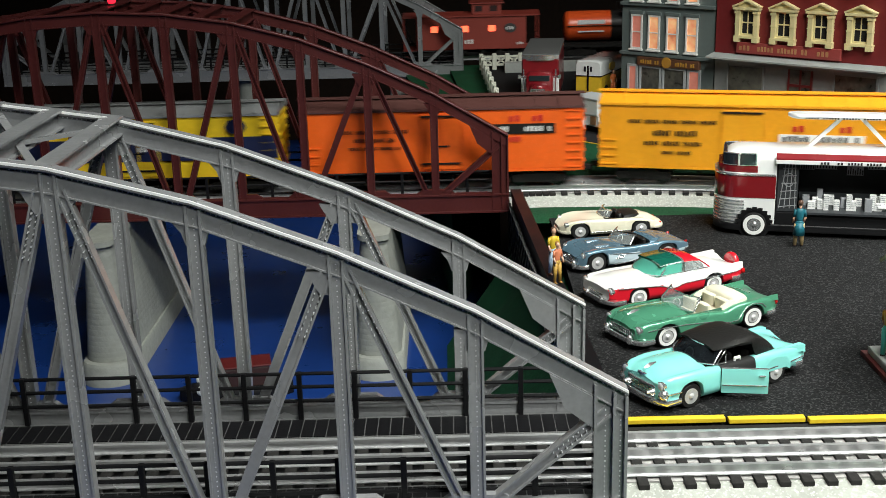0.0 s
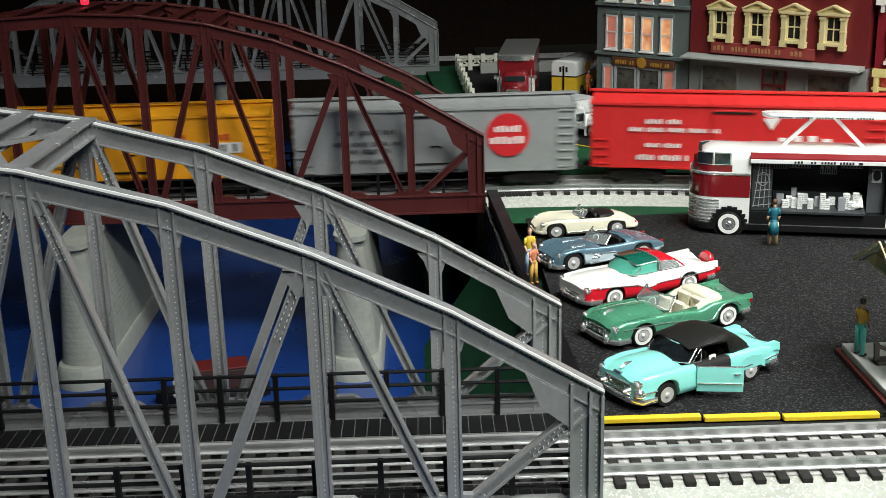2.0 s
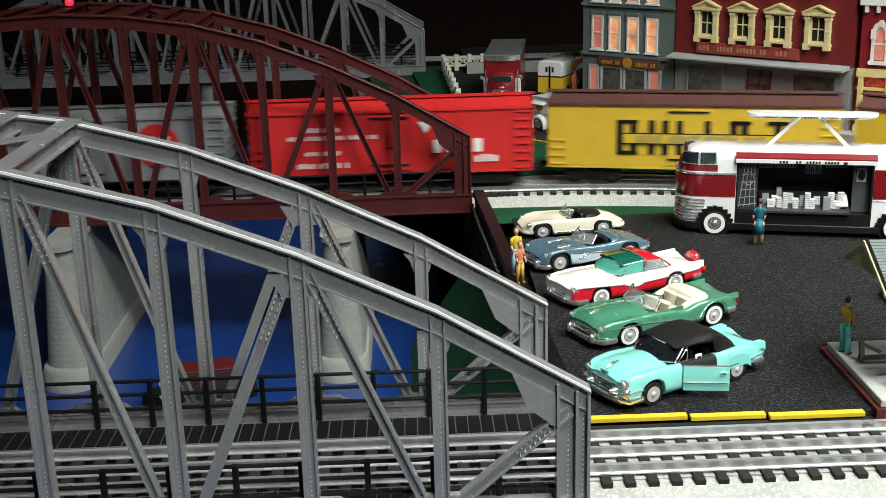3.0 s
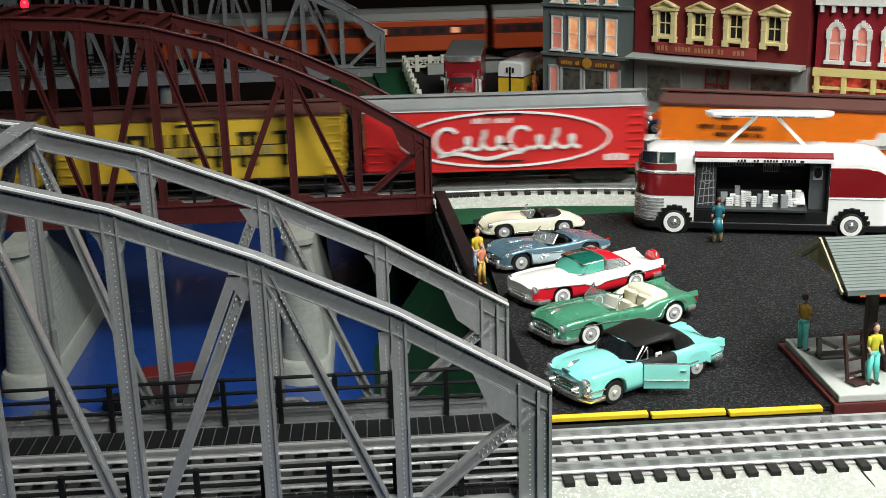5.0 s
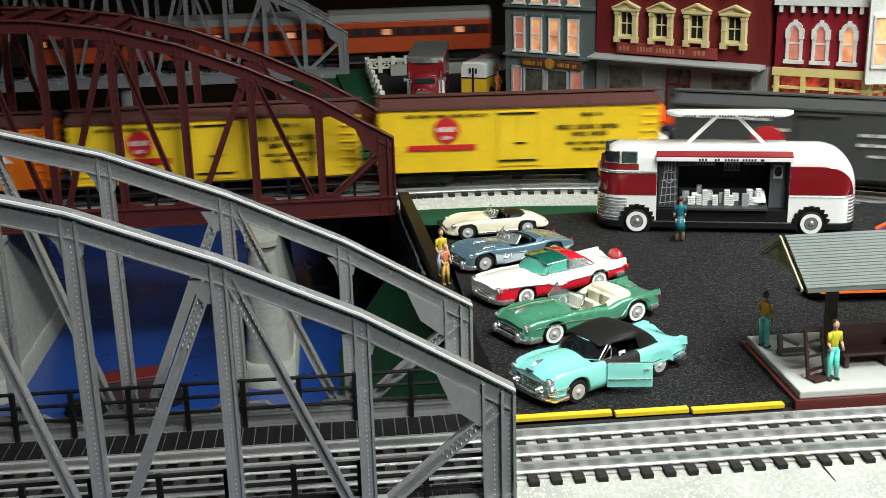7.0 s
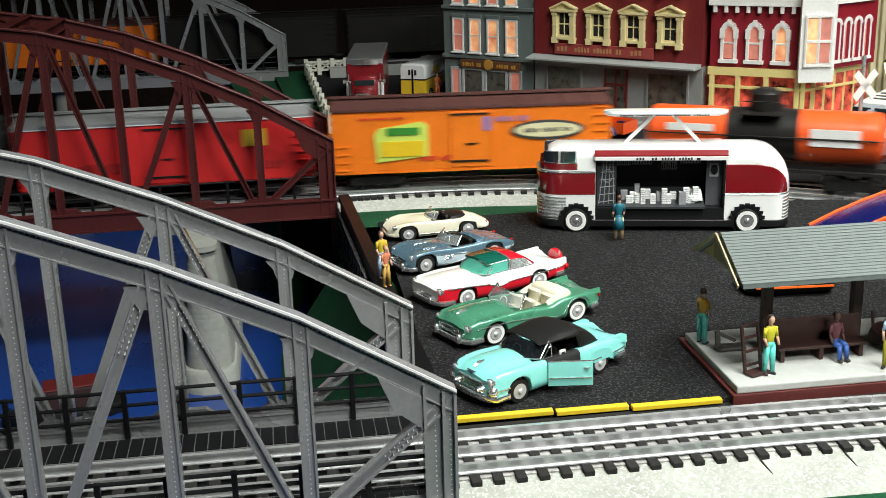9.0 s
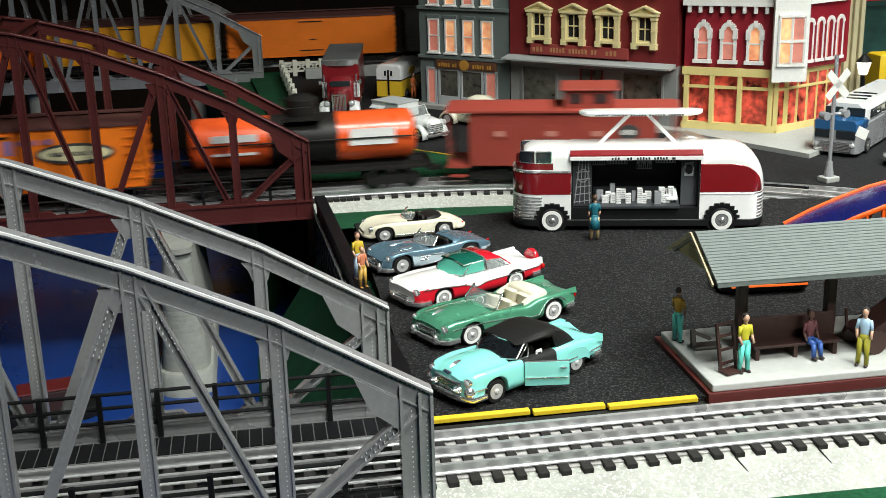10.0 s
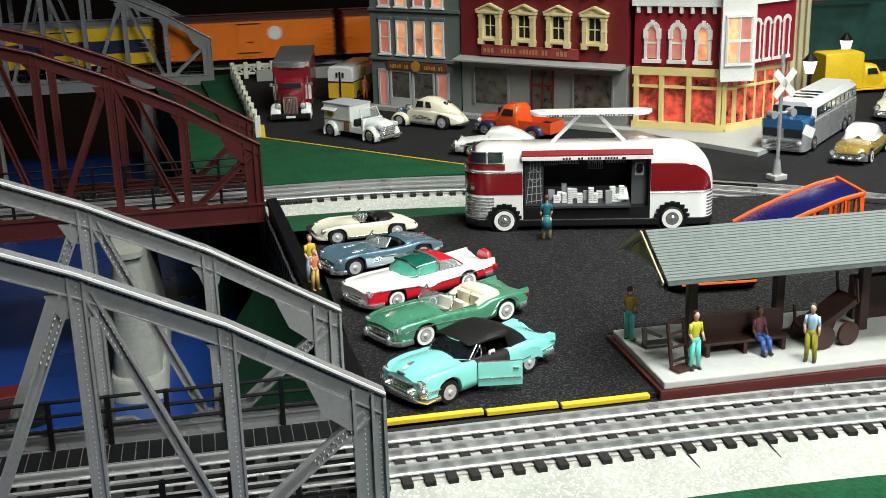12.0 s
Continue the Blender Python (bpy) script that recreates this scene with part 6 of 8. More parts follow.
    for x, z, w_, h in ((-3.0, 5.35, 1.3, 0.8), (-1.4, 5.45, 1.7, 0.85), (0.9, 4.95, 1.3, 0.75), (2.7, 5.5, 1.7, 0.8)):
        pic = part("wall_picture", box(B(), x - w_ / 2, x + w_ / 2, 0.78, 0.88, z - h / 2, z + h / 2), gm, c)
        bm = B()
        for i in range(7):
            xx = x - w_ / 2 + w_ * (i + 0.5) / 7
            box(bm, xx - 0.05, xx + 0.05, 0.75, 0.79, z - h * 0.4, z + h * (0.1 + 0.3 * ((i * 5) % 3) / 2))
        part("picture_tower", bm, K, pic)["kind"] = "stuff"
    sp = mat("silver_print", (0.4, 0.41, 0.42), 0.4, 0.3)
    lattice = part("tower_panel", box(B(), XA + 0.15, -3.7, -2.0, -1.9, 2.05, 6.2), mat("dark_grey_panel", (0.035, 0.038, 0.042), 0.5), c, "dark end panel with a drawn tower")
    for i in range(4):
        strip(lattice, "lattice_bar", [(-5.15 + i * 0.42, -2.03, 2.3), (-4.75 + i * 0.25, -2.03, 6.0)], 0.05, 0.06, sp)
    for i in range(6):
        strip(lattice, "lattice_bar", [(-5.2 + 0.05 * i, -2.03, 2.4 + i * 0.65), (-3.75 - 0.03 * i, -2.03, 2.6 + i * 0.62)], 0.05, 0.06, sp)
    strip(lattice, "lattice_bar", [(-4.45 + 0.42 * math.cos(2 * math.pi * i / 14), -2.03, 4.7 + 0.55 * math.sin(2 * math.pi * i / 14)) for i in range(15)], 0.05, 0.06, sp)
    endp = part("end_panel", box(B(), 3.75, XB - 0.15, -1.7, -1.6, 2.05, 6.1), mat("grey_end_panel", (0.07, 0.074, 0.08), 0.5), c)
    part("speaker_plate", box(B(), 4.0, 4.75, -1.78, -1.7, 4.55, 5.7, 0.03), mat("pale_grey_paint", (0.45, 0.47, 0.48), 0.5), endp)
    disc(endp, K, 4.38, 5.15, 0.3, 0.4, y=-1.82, name="porthole")
    # light bar on struts
    for xa, xb in ((-3.0, -0.55), (3.4, 1.0)):
        part("strut", beam(B(), (xa, 0, 7.05), (xb, 0, 9.5), 0.3, 0.3), W, c)
    bm = B()
    loft(bm, [[(x, -0.6 * e, 9.65 - 0.2 * e), (x, -0.85 * e, 9.7), (x, -0.7 * e, 9.9), (x, 0.7 * e, 9.9), (x, 0.85 * e, 9.7), (x, 0.6 * e, 9.65 - 0.2 * e)] for x, e in ((-4.75, 0.15), (-4.4, 0.7), (-3.8, 1.0), (4.5, 1.0), (5.2, 0.7), (5.55, 0.15))])
    bar = part("light_bar", bm, W, c, smooth=40)
    bars(bar, BLK, [(0.3, 9.56, 7.4, 0.12)], y=-0.74)
    for x in (-7.05, 7.1):
        for s in (-1, 1):
            arch = part("wheel_arch", tube(B(), (x, s * 2.56, 1.0), (x, s * 1.6, 1.0), 1.32, 24), K, c, "black stepped wheel arch")
            for i in range(9):
                a = math.pi * (i + 0.5) / 9
                part("arch_step", box(B(), -0.2, 0.2, -0.05, 0.05, -0.12, 0.16), K, arch, m=at(x + 1.3 * math.cos(a), s * 2.58, 1.0 + 1.3 * math.sin(a)))
            wheel(c, x, s * 2.35, 1.0, 0.9, white=0.56)
    return c


display_coach()


# ---------------------------------------------------------------- painted figurines
def figurine(label, place, shirt, legs, hair, height=3.7, skirt=False, sit=False, skin=(0.6, 0.35, 0.24)):
    """A small painted doll, one plain mesh."""
    bm = B()
    k = height / 4.0
    cols = []
    def grow(fn, slot):
        n = len(bm.faces)
        fn()
        bm.faces.ensure_lookup_table()
        for f in bm.faces[n:]:
            f.material_index = slot
            f.smooth = True
    hip = 1.95 if not sit else 1.0
    for s in (-1, 1):
        if sit:
            grow(lambda: tube(bm, (s * 0.22, 0, hip), (s * 0.24, -0.8, hip), 0.2, 8, 0.17), 1)
            grow(lambda: tube(bm, (s * 0.24, -0.8, hip), (s * 0.26, -0.9, 0.15), 0.17, 8, 0.13), 1)
            grow(lambda: blob(bm, (s * 0.26, -1.0, 0.1), (0.14, 0.28, 0.1), 8, 5), 3)
        else:
            grow(lambda: tube(bm, (s * 0.19, 0, hip), (s * 0.27, -0.05 * s, 0.15), 0.22, 8, 0.14), 1)
            grow(lambda: blob(bm, (s * 0.28, -0.12, 0.1), (0.13, 0.28, 0.1), 8, 5), 3)
        grow(lambda: tube(bm, (s * 0.34, 0, hip + 1.16), (s * 0.46, -0.05, hip + 0.55), 0.13, 8, 0.1), 0)
        grow(lambda: tube(bm, (s * 0.46, -0.05, hip + 0.55), (s * 0.42 + 0.06, -0.3, hip + 0.02), 0.095, 8, 0.08), 2)
    if skirt:
        grow(lambda: tube(bm, (0, 0, hip + 0.1), (0, 0, hip - 0.95), 0.33, 12, 0.5), 0)
    grow(lambda: blob(bm, (0, 0, hip + 0.05), (0.34, 0.24, 0.3), 10, 6), 1 if not skirt else 0)
    grow(lambda: loft(bm, [[(r * math.cos(2 * math.pi * i / 12), r * 0.6 * math.sin(2 * math.pi * i / 12), z) for i in range(12)] for z, r in ((hip, 0.28), (hip + 0.4, 0.27), (hip + 0.95, 0.38), (hip + 1.22, 0.3), (hip + 1.3, 0.13))]), 0)
    grow(lambda: tube(bm, (0, 0, hip + 1.25), (0, 0, hip + 1.5), 0.13, 8), 2)
    grow(lambda: blob(bm, (0, -0.03, hip + 1.68), (0.2, 0.23, 0.27), 10, 8), 2)
    grow(lambda: blob(bm, (0, 0.05, hip + 1.77), (0.22, 0.23, 0.24), 10, 8), 3)
    bmesh.ops.scale(bm, vec=(k, k, k), verts=bm.verts)
    ob = part("figurine", bm, None)
    for nm, c in (("paint_%d_%d_%d" % tuple(int(v * 99) for v in q), q) for q in (shirt, legs, skin, hair)):
        ob.data.materials.append(mat(nm, c, 0.5, 0, 0.12, 40, 0.02))
    ob.matrix_basis = place
    return tagged(ob, label, "figurine", "painted model figurines")


YSH, TEAL, DK, BRN = (0.6, 0.42, 0.03), (0.1, 0.5, 0.45), (0.03, 0.02, 0.02), (0.1, 0.05, 0.03)
figurine("painted figurine in a teal dress facing the exhibition coach", at(27.6, 94.0, 0, 170), (0.01, 0.12, 0.16), (0.7, 0.5, 0.25), BRN, 3.9, skirt=True)
figurine("painted figurine with yellow shirt beside the wall", at(7.35, 86.6, 0.6, 20), YSH, (0.3, 0.4, 0.5), BRN, 3.7)
figurine("painted figurine in orange and red beside the wall", at(7.45, 84.6, 0.6, 30), (0.6, 0.2, 0.1), (0.5, 0.3, 0.06), (0.4, 0.2, 0.05), 3.2)

# ---------------------------------------------------------------- station shelter
DARKWOOD = mat("dark_brown_wood", (0.04, 0.015, 0.012), 0.55, 0, 0.25, 20, 0.06)
MAROON = mat("maroon_base", (0.1, 0.02, 0.018), 0.5)
SHINGLE = mat("grey_green_shingle", (0.135, 0.158, 0.152), 0.7, 0, 0.1, 20, 0.08)
st = thing("station_platform", "pale concrete station platform on a dark brown base", "platform", at(0, 0))
part("base", box(B(), 24.85, 62, 62.1, 71.3, -0.3, 0.3), MAROON, st, "dark maroon base", m=at(0, 0))
part("deck", box(B(), 25.1, 62, 62.25, 70.9, 0.31, 0.78, 0.08), mat("platform_concrete", (0.44, 0.45, 0.43), 0.75, 0, 0.08, 20, 0.06), st, "pale concrete deck")
sh = thing("shelter", "open waiting shelter with grey shingle roof and brown posts", "shelter", at(0, 0))
for s in (-1, 1):
    x0, x1 = 25.6, 62.0
    ridge, eave = (66.9, 8.5), ((63.3, 6.45) if s < 0 else (70.5, 6.45))
    roof = part("roof_slope", slab(B(), [(ridge[0], ridge[1]), (ridge[0], ridge[1] - 0.25), (eave[0], eave[1] - 0.25), (eave[0], eave[1])], 0, x0, x1), SHINGLE, sh)
    for i in range(17):
        f = i / 17
        y, z = ridge[0] + (eave[0] - ridge[0]) * f, ridge[1] + (eave[1] - ridge[1]) * f
        y2, z2 = ridge[0] + (eave[0] - ridge[0]) * (f + 1 / 17), ridge[1] + (eave[1] - ridge[1]) * (f + 1 / 17)
        part("roof_course", slab(B(), [(y, z + 0.01), (y2, z2 + 0.055), (y2, z2 - 0.02), (y, z - 0.02)], 0, x0 - 0.05, x1), SHINGLE, roof)
for x in (25.9, 38.5):
    part("gable", slab(B(), [(63.6, 6.4), (66.9, 8.25), (70.2, 6.4)], 0, x - 0.08, x + 0.08), mat("olive_gable_board", (0.3, 0.24, 0.1), 0.6), sh, "olive tan gable board")
bm = B()
for y0, y1 in ((63.3, 66.9), (70.5, 66.9)):
    beam(bm, (25.28, y0, 6.36), (25.28, y1, 8.4), 0.1, 0.22)
part("barge_board", bm, mat("tan_barge_board", (0.4, 0.33, 0.2), 0.6), sh)
part("sign_board", box(B(), 25.75, 25.82, 65.5, 68.3, 6.6, 7.3), mat("olive_sign", (0.16, 0.13, 0.04), 0.6), sh)
for x in (28.7, 34.4, 40.2, 46, 52):
    bm = B()
    box(bm, x - 0.3, x + 0.3, 66.7, 67.3, 0.75, 6.7, 0.06)
    for s in (-1, 1):
        beam(bm, (x, 67, 4.9), (x, 67 + s * 1.6, 6.3), 0.35, 0.35)
        beam(bm, (x, 67, 4.9), (x + s * 1.5, 67, 6.4), 0.35, 0.35)
    part("post", bm, DARKWOOD, sh)
part("tie_beam", box(B(), 26.6, 60, 66.7, 67.3, 6.2, 6.6), DARKWOOD, sh)
part("floor_plate", box(B(), 40.5, 60, 68.5, 69.2, 0.78, 3.6), DARKWOOD, sh)
bench = thing("bench", "long dark brown wooden station bench", "bench", at(31.6, 66.0, 0.78))
part("seat", box(B(), -2.9, 2.6, -1.1, 0.1, 0.75, 0.93, 0.04), DARKWOOD, bench)
part("backrest", box(B(), -2.9, 2.6, 0.1, 0.3, 0.75, 2.3, 0.04), DARKWOOD, bench)
for x in (-2.6, -0.2, 2.3):
    part("leg", box(B(), x - 0.12, x + 0.12, -1.0, 0.2, 0, 0.75), DARKWOOD, bench)
handtruck = thing("hand_truck", "dark brown upright luggage hand truck", "hand truck", at(26.75, 64.0, 0.78, 20))
bm = B()
for x in (-0.6, 0.6):
    beam(bm, (x, 0, 0.1), (x, 0.5, 2.9), 0.16, 0.16)
for z in (0.5, 1.3, 2.1, 2.8):
    beam(bm, (-0.6, z * 0.17, z), (0.6, z * 0.17, z), 0.12, 0.14)
part("frame", bm, DARKWOOD, handtruck)
part("toe_plate", box(B(), -0.7, 0.7, -0.7, 0.1, 0.05, 0.2), DARKWOOD, handtruck)
wag = thing("baggage_wagon", "dark brown baggage wagon tipped on end", "wagon", at(36.9, 65.6, 0.78, 10))
bm = B()
slab(bm, [(-1.6, 1.2), (1.6, 2.9), (1.8, 2.6), (-1.4, 0.9)], 1, -0.9, 0.9)
for x, z0 in ((-1.5, 0.9), (1.6, 2.6)):
    for y in (-0.9, 0.9):
        beam(bm, (x, y, z0), (x - 0.2, y, z0 + 1.5), 0.14, 0.14, up=(1, 0, 0))
part("bed", bm, DARKWOOD, wag)
for x in (-0.9, 0.9):
    for y in (-1.05, 1.05):
        part("wheel", tube(B(), (x, y - 0.1, 0.75), (x, y + 0.1, 0.75), 0.75, 18), DARKWOOD, wag)
pump = thing("low_bench", "dark brown low bench frame on the platform", "bench", at(25.7, 67.5, 0.78) @ Matrix.Diagonal((0.9, 1, 0.7, 1)))
bm = B()
box(bm, 0.2, 2.2, -0.4, 0.5, 0.05, 0.45, 0.15)
beam(bm, (0.3, 0, 0.3), (0.2, 0, 1.9), 0.25, 0.3, up=(1, 0, 0))
beam(bm, (0.2, 0, 1.7), (1.4, -0.2, 1.0), 0.2, 0.25)
part("frame", bm, mat("dark_grey_brown", (0.05, 0.045, 0.04), 0.6), pump)
figurine("painted figurine in ochre shirt leaning at the platform end", at(25.45, 68.9, 0.78, 120), (0.5, 0.26, 0.02), TEAL, DK)
figurine("painted figurine with yellow top and turquoise trousers on the platform", at(27.5, 63.6, 0.78, 10), (0.55, 0.5, 0.03), (0.12, 0.6, 0.52), DK)
figurine("seated painted figurine in blue jeans on the bench", at(32.3, 65.2, 0.83, 10), (0.16, 0.05, 0.06), (0.03, 0.09, 0.32), DK, 3.8, sit=True, skin=(0.12, 0.06, 0.04))
figurine("painted figurine in pale blue shirt and olive trousers", at(34.5, 62.9, 0.78, -40), (0.4, 0.58, 0.75), (0.36, 0.33, 0.03), DK)

# ---------------------------------------------------------------- ramp and toy car behind the shelter
ramp = thing("car_ramp", "tilted blue and orange vehicle ramp on the lot", "ramp", at(47.9, 90.0, 0, -6.3))
ORG = mat("bright_orange_plastic", (0.85, 0.11, 0.01), 0.35)
RL, RW = 4.4, 2.5
part("deck", loft(B(), [[(x, -RW, z - 0.3), (x, -RW, z), (x, -RW * 0.6, z + 0.1), (x, 0, z + 0.16), (x, RW * 0.6, z + 0.1), (x, RW, z), (x, RW, z - 0.3)] for x, z in ((-RL, 0.4), (-RL * 0.5, 1.5), (0, 2.4), (RL * 0.6, 3.35), (RL, 3.75))]), mat("deep_blue_plastic", (0.008, 0.011, 0.09), 0.22, 0, 0.1, 20, 0, coat=0.5), ramp, "deep blue glossy ramp deck", smooth=40)
for y in (-RW - 0.12, RW + 0.12):
    strip(ramp, "side_rail", [(-RL, y, 0.4), (-RL * 0.5, y, 1.5), (0, y, 2.4), (RL * 0.6, y, 3.35), (RL, y, 3.75)], 0.26, 0.36, ORG, "orange side rail")
    for i in range(4):
        x = RL * (0.1 + 0.29 * i)
        part("strut", beam(B(), (x, y, 0), (x, y, 2.3 + 1.5 * x / RL), 0.2, 0.2, up=(1, 0, 0)), ORG, ramp)
    part("foot_rail", beam(B(), (RL * 0.05, y, 0.8), (RL, y, 1.6), 0.2, 0.22), ORG, ramp)
part("end_beam", box(B(), RL - 0.1, RL + 0.2, -RW - 0.2, RW + 0.2, 3.5, 4.0, 0.06), ORG, ramp)
for i in range(5):
    y = -RW + 2 * RW * i / 4
    part("end_post", box(B(), RL - 0.05, RL + 0.15, y - 0.12, y + 0.12, 0, 3.5), ORG, ramp)
cart = thing("bumper_car", "black and orange low toy car beside the shelter", "toy car", at(35.6, 79.5, 0, -5))
part("body", loft(B(), [section(x, w_, 0.3, z, 0.1) for x, w_, z in ((-3.2, 1.2, 0.9), (-2.6, 1.8, 1.6), (2.6, 1.8, 1.7), (3.2, 1.2, 1.0))]), BLACK, cart, smooth=50)
bm = B()
for z in (0.8, 1.5):
    beam(bm, (-2.7, -1.95, z), (2.8, -1.95, z), 0.1, 0.14)
part("trim_stripe", bm, mat("glowing_orange_trim", (0.9, 0.15, 0.02), 0.4), cart)

# ---------------------------------------------------------------- the town
LIT = mat("lit_warm_blind", (0.85, 0.34, 0.16), 0.6, glow=0.7, vary=0.6, dark=(0.4, 0.1, 0.05), grain=8, big=10)
DIMLIT = mat("dim_pink_blind", (0.5, 0.2, 0.16), 0.5, glow=0.25, glow_colour=(1.0, 0.3, 0.2), vary=0.3, grain=8, big=10)
SHOPLIT = mat("lit_shop_interior", (0.5, 0.07, 0.045), 0.3, glow=0.24, vary=0.95, grain=9, big=18, dark=(0.006, 0.002, 0.002))
SHOPDIM = mat("dim_shop_interior", (0.09, 0.085, 0.07), 0.3, vary=0.9, grain=7, big=24, dark=(0.01, 0.01, 0.01))
FRAMEWHITE = mat("white_window_paint", (0.78, 0.78, 0.75), 0.5)
FRAMECREAM = mat("cream_window_paint", (0.78, 0.68, 0.36), 0.5, 0, 0.08)
SLATE = mat("slate_grey_wall", (0.13, 0.16, 0.155), 0.7, 0, 0.1, 20, 0.06)
BRICKRED = mat("dark_red_wall", (0.17, 0.013, 0.014), 0.6, 0, 0.12, 20, 0.05)
CRIMSON = mat("crimson_wall", (0.23, 0.008, 0.018), 0.5, 0, 0.1, 20, 0.04)
STOREGREY = mat("grey_storefront", (0.24, 0.245, 0.24), 0.7, 0, 0.1, 20, 0.05)


def sash(b, x0, x1, z0, z1, frame_m, pane_m, y=-0.1, cross=True):
    """A sash window: pane set back in a proud frame with a meeting rail and sill."""
    w = part("window", box(B(), x0, x1, y, 0.1, z0, z1), pane_m, b)
    bm = B()
    t = 0.17
    for a, c, d, e in ((x0 - t, x0 + 0.05, z0 - t, z1 + t), (x1 - 0.05, x1 + t, z0 - t, z1 + t), (x0, x1, z0 - t, z0 + 0.05), (x0, x1, z1 - 0.05, z1 + t), (x0, x1, (z0 + z1) / 2 - 0.07, (z0 + z1) / 2 + 0.07)):
        box(bm, a, c, y - 0.16, y + 0.02, d, e)
    if cross:
        box(bm, (x0 + x1) / 2 - 0.05, (x0 + x1) / 2 + 0.05, y - 0.12, y + 0.02, z0, z1)
    part("frame", bm, frame_m, w)
    part("sill", box(B(), x0 - 0.3, x1 + 0.3, y - 0.4, y + 0.05, z0 - 0.36, z0 - 0.14, 0.04), frame_m, w)
    return w


# grey corner building with a small shop
b = thing("building", "slate grey town building with white sash windows and a shop", "building", at(24, 160, 0.4, -44.45), "town buildings")
part("wall", box(B(), -1.2, 12.9, 0, 14, 0, 21), SLATE, b)
for z in (6.2, 12.6, 18.6):
    part("ledge", box(B(), -1.35, 13.0, -0.35, 0.1, z, z + 0.45, 0.06), SLATE, b)
for k, z in enumerate((7.2, 13.4)):
    for i, x in enumerate((0.5, 3.2, 6.0, 8.9)):
        sash(b, x, x + 1.45, z, z + 4.1, FRAMEWHITE, LIT if i in (1, 3) or (i == 2 and k == 0) else DIMLIT, cross=False)
        part("lintel", box(B(), x - 0.35, x + 1.8, -0.3, 0.05, z + 4.3, z + 4.75, 0.05), SLATE, b)
part("fascia", box(B(), 1.6, 11.0, -0.45, 0.1, 5.0, 6.1, 0.05), mat("brown_fascia", (0.12, 0.05, 0.025), 0.6), b, "brown fascia board")
disc(b, mat("gold_emblem", (0.5, 0.25, 0.04), 0.4), 6.2, 5.6, 0.7, 0.7, y=-0.5)
bars(b, mat("gold_emblem", (0.5, 0.25, 0.04)), [(3.6, 5.5, 3.0, 0.5), (9.0, 5.5, 3.0, 0.5)], y=-0.48)
for x0, x1, z0, m in ((2.0, 5.0, 1.3, SHOPDIM), (5.6, 8.7, 1.3, SHOPDIM), (0.1, 1.3, 0.3, DIMLIT), (9.4, 10.9, 0.3, DIMLIT)):
    w = part("shop_window", box(B(), x0, x1, -0.08, 0.05, z0, 4.8), m, b)
    bm = B()
    for xa in (x0 - 0.2, x1 - 0.05):
        box(bm, xa, xa + 0.28, -0.25, 0.05, 0, 5.0)
    box(bm, x0, x1, -0.25, 0.05, 4.7, 5.0)
    box(bm, x0, x1, -0.25, 0.05, 0.1, z0)
    part("frame", bm, mat("pale_grey_paint", (0.6, 0.63, 0.65), 0.5), w)

# dark red store with cream windows and a long awning
b = thing("building", "dark red store building with cream pedimented windows and awning", "building", at(24, 160, 0.4, -44.45), "town buildings")
part("wall", box(B(), 13.2, 36.0, -0.3, 14, 7.2, 22), BRICKRED, b)
part("storefront", box(B(), 13.2, 36.0, -0.2, 14, 0, 7.2), STOREGREY, b, "grey plaster storefront")
part("awning", slab(B(), [(-0.2, 7.5), (-2.2, 7.15), (-2.2, 6.95), (-0.2, 7.0)], 0, 13.0, 35.9), mat("grey_awning", (0.33, 0.35, 0.34), 0.6), b, "flat grey awning")
sg = part("sign_board", box(B(), 16.4, 29.9, -0.75, -0.3, 7.7, 9.0, 0.05), mat("faded_red_sign", (0.32, 0.05, 0.045), 0.6), b, "faded red sign board")
bars(sg, mat("sign_gold_print", (0.45, 0.22, 0.1), 0.6), [(17.6, 8.35, 1.6, 0.6), (22.6, 8.35, 6.6, 0.6), (27.8, 8.35, 1.6, 0.6)], y=-0.78)
for k, z in enumerate((10.0, 16.2)):
    for i, x in enumerate((16.2, 21.0, 25.7, 30.5)):
        sash(b, x + 0.65, x + 2.25, z, z + 2.75, FRAMECREAM, LIT if (k == 1 and i > 0) else mat("dark_sash_glass", (0.03, 0.03, 0.03), 0.15), y=-0.4)
        bm = B()
        for xa in (x - 0.05, x + 2.4):
            box(bm, xa, xa + 0.55, -0.85, -0.3, z - 0.5, z + 2.9)
            box(bm, xa - 0.1, xa + 0.65, -0.95, -0.3, z + 2.45, z + 2.75)
            box(bm, xa - 0.06, xa + 0.61, -0.92, -0.3, z + 1.1, z + 1.25)
            box(bm, xa - 0.1, xa + 0.65, -0.95, -0.3, z - 0.95, z - 0.5)
        box(bm, x - 0.3, x + 3.2, -1.05, -0.3, z + 2.9, z + 3.2)
        slab(bm, [(x - 0.25, z + 3.2), (x + 3.15, z + 3.2), (x + 1.45, z + 3.95)], 1, -0.75, -0.3)
        for xa, xb in ((x - 0.4, x + 1.45), (x + 3.3, x + 1.45)):
            beam(bm, (xa, -0.7, z + 3.25), (xb, -0.7, z + 4.05), 0.75, 0.2)
        box(bm, x - 0.2, x + 3.1, -0.9, -0.3, z - 0.5, z - 0.25)
        part("window_surround", bm, FRAMECREAM, b, "cream pediment and pilasters")
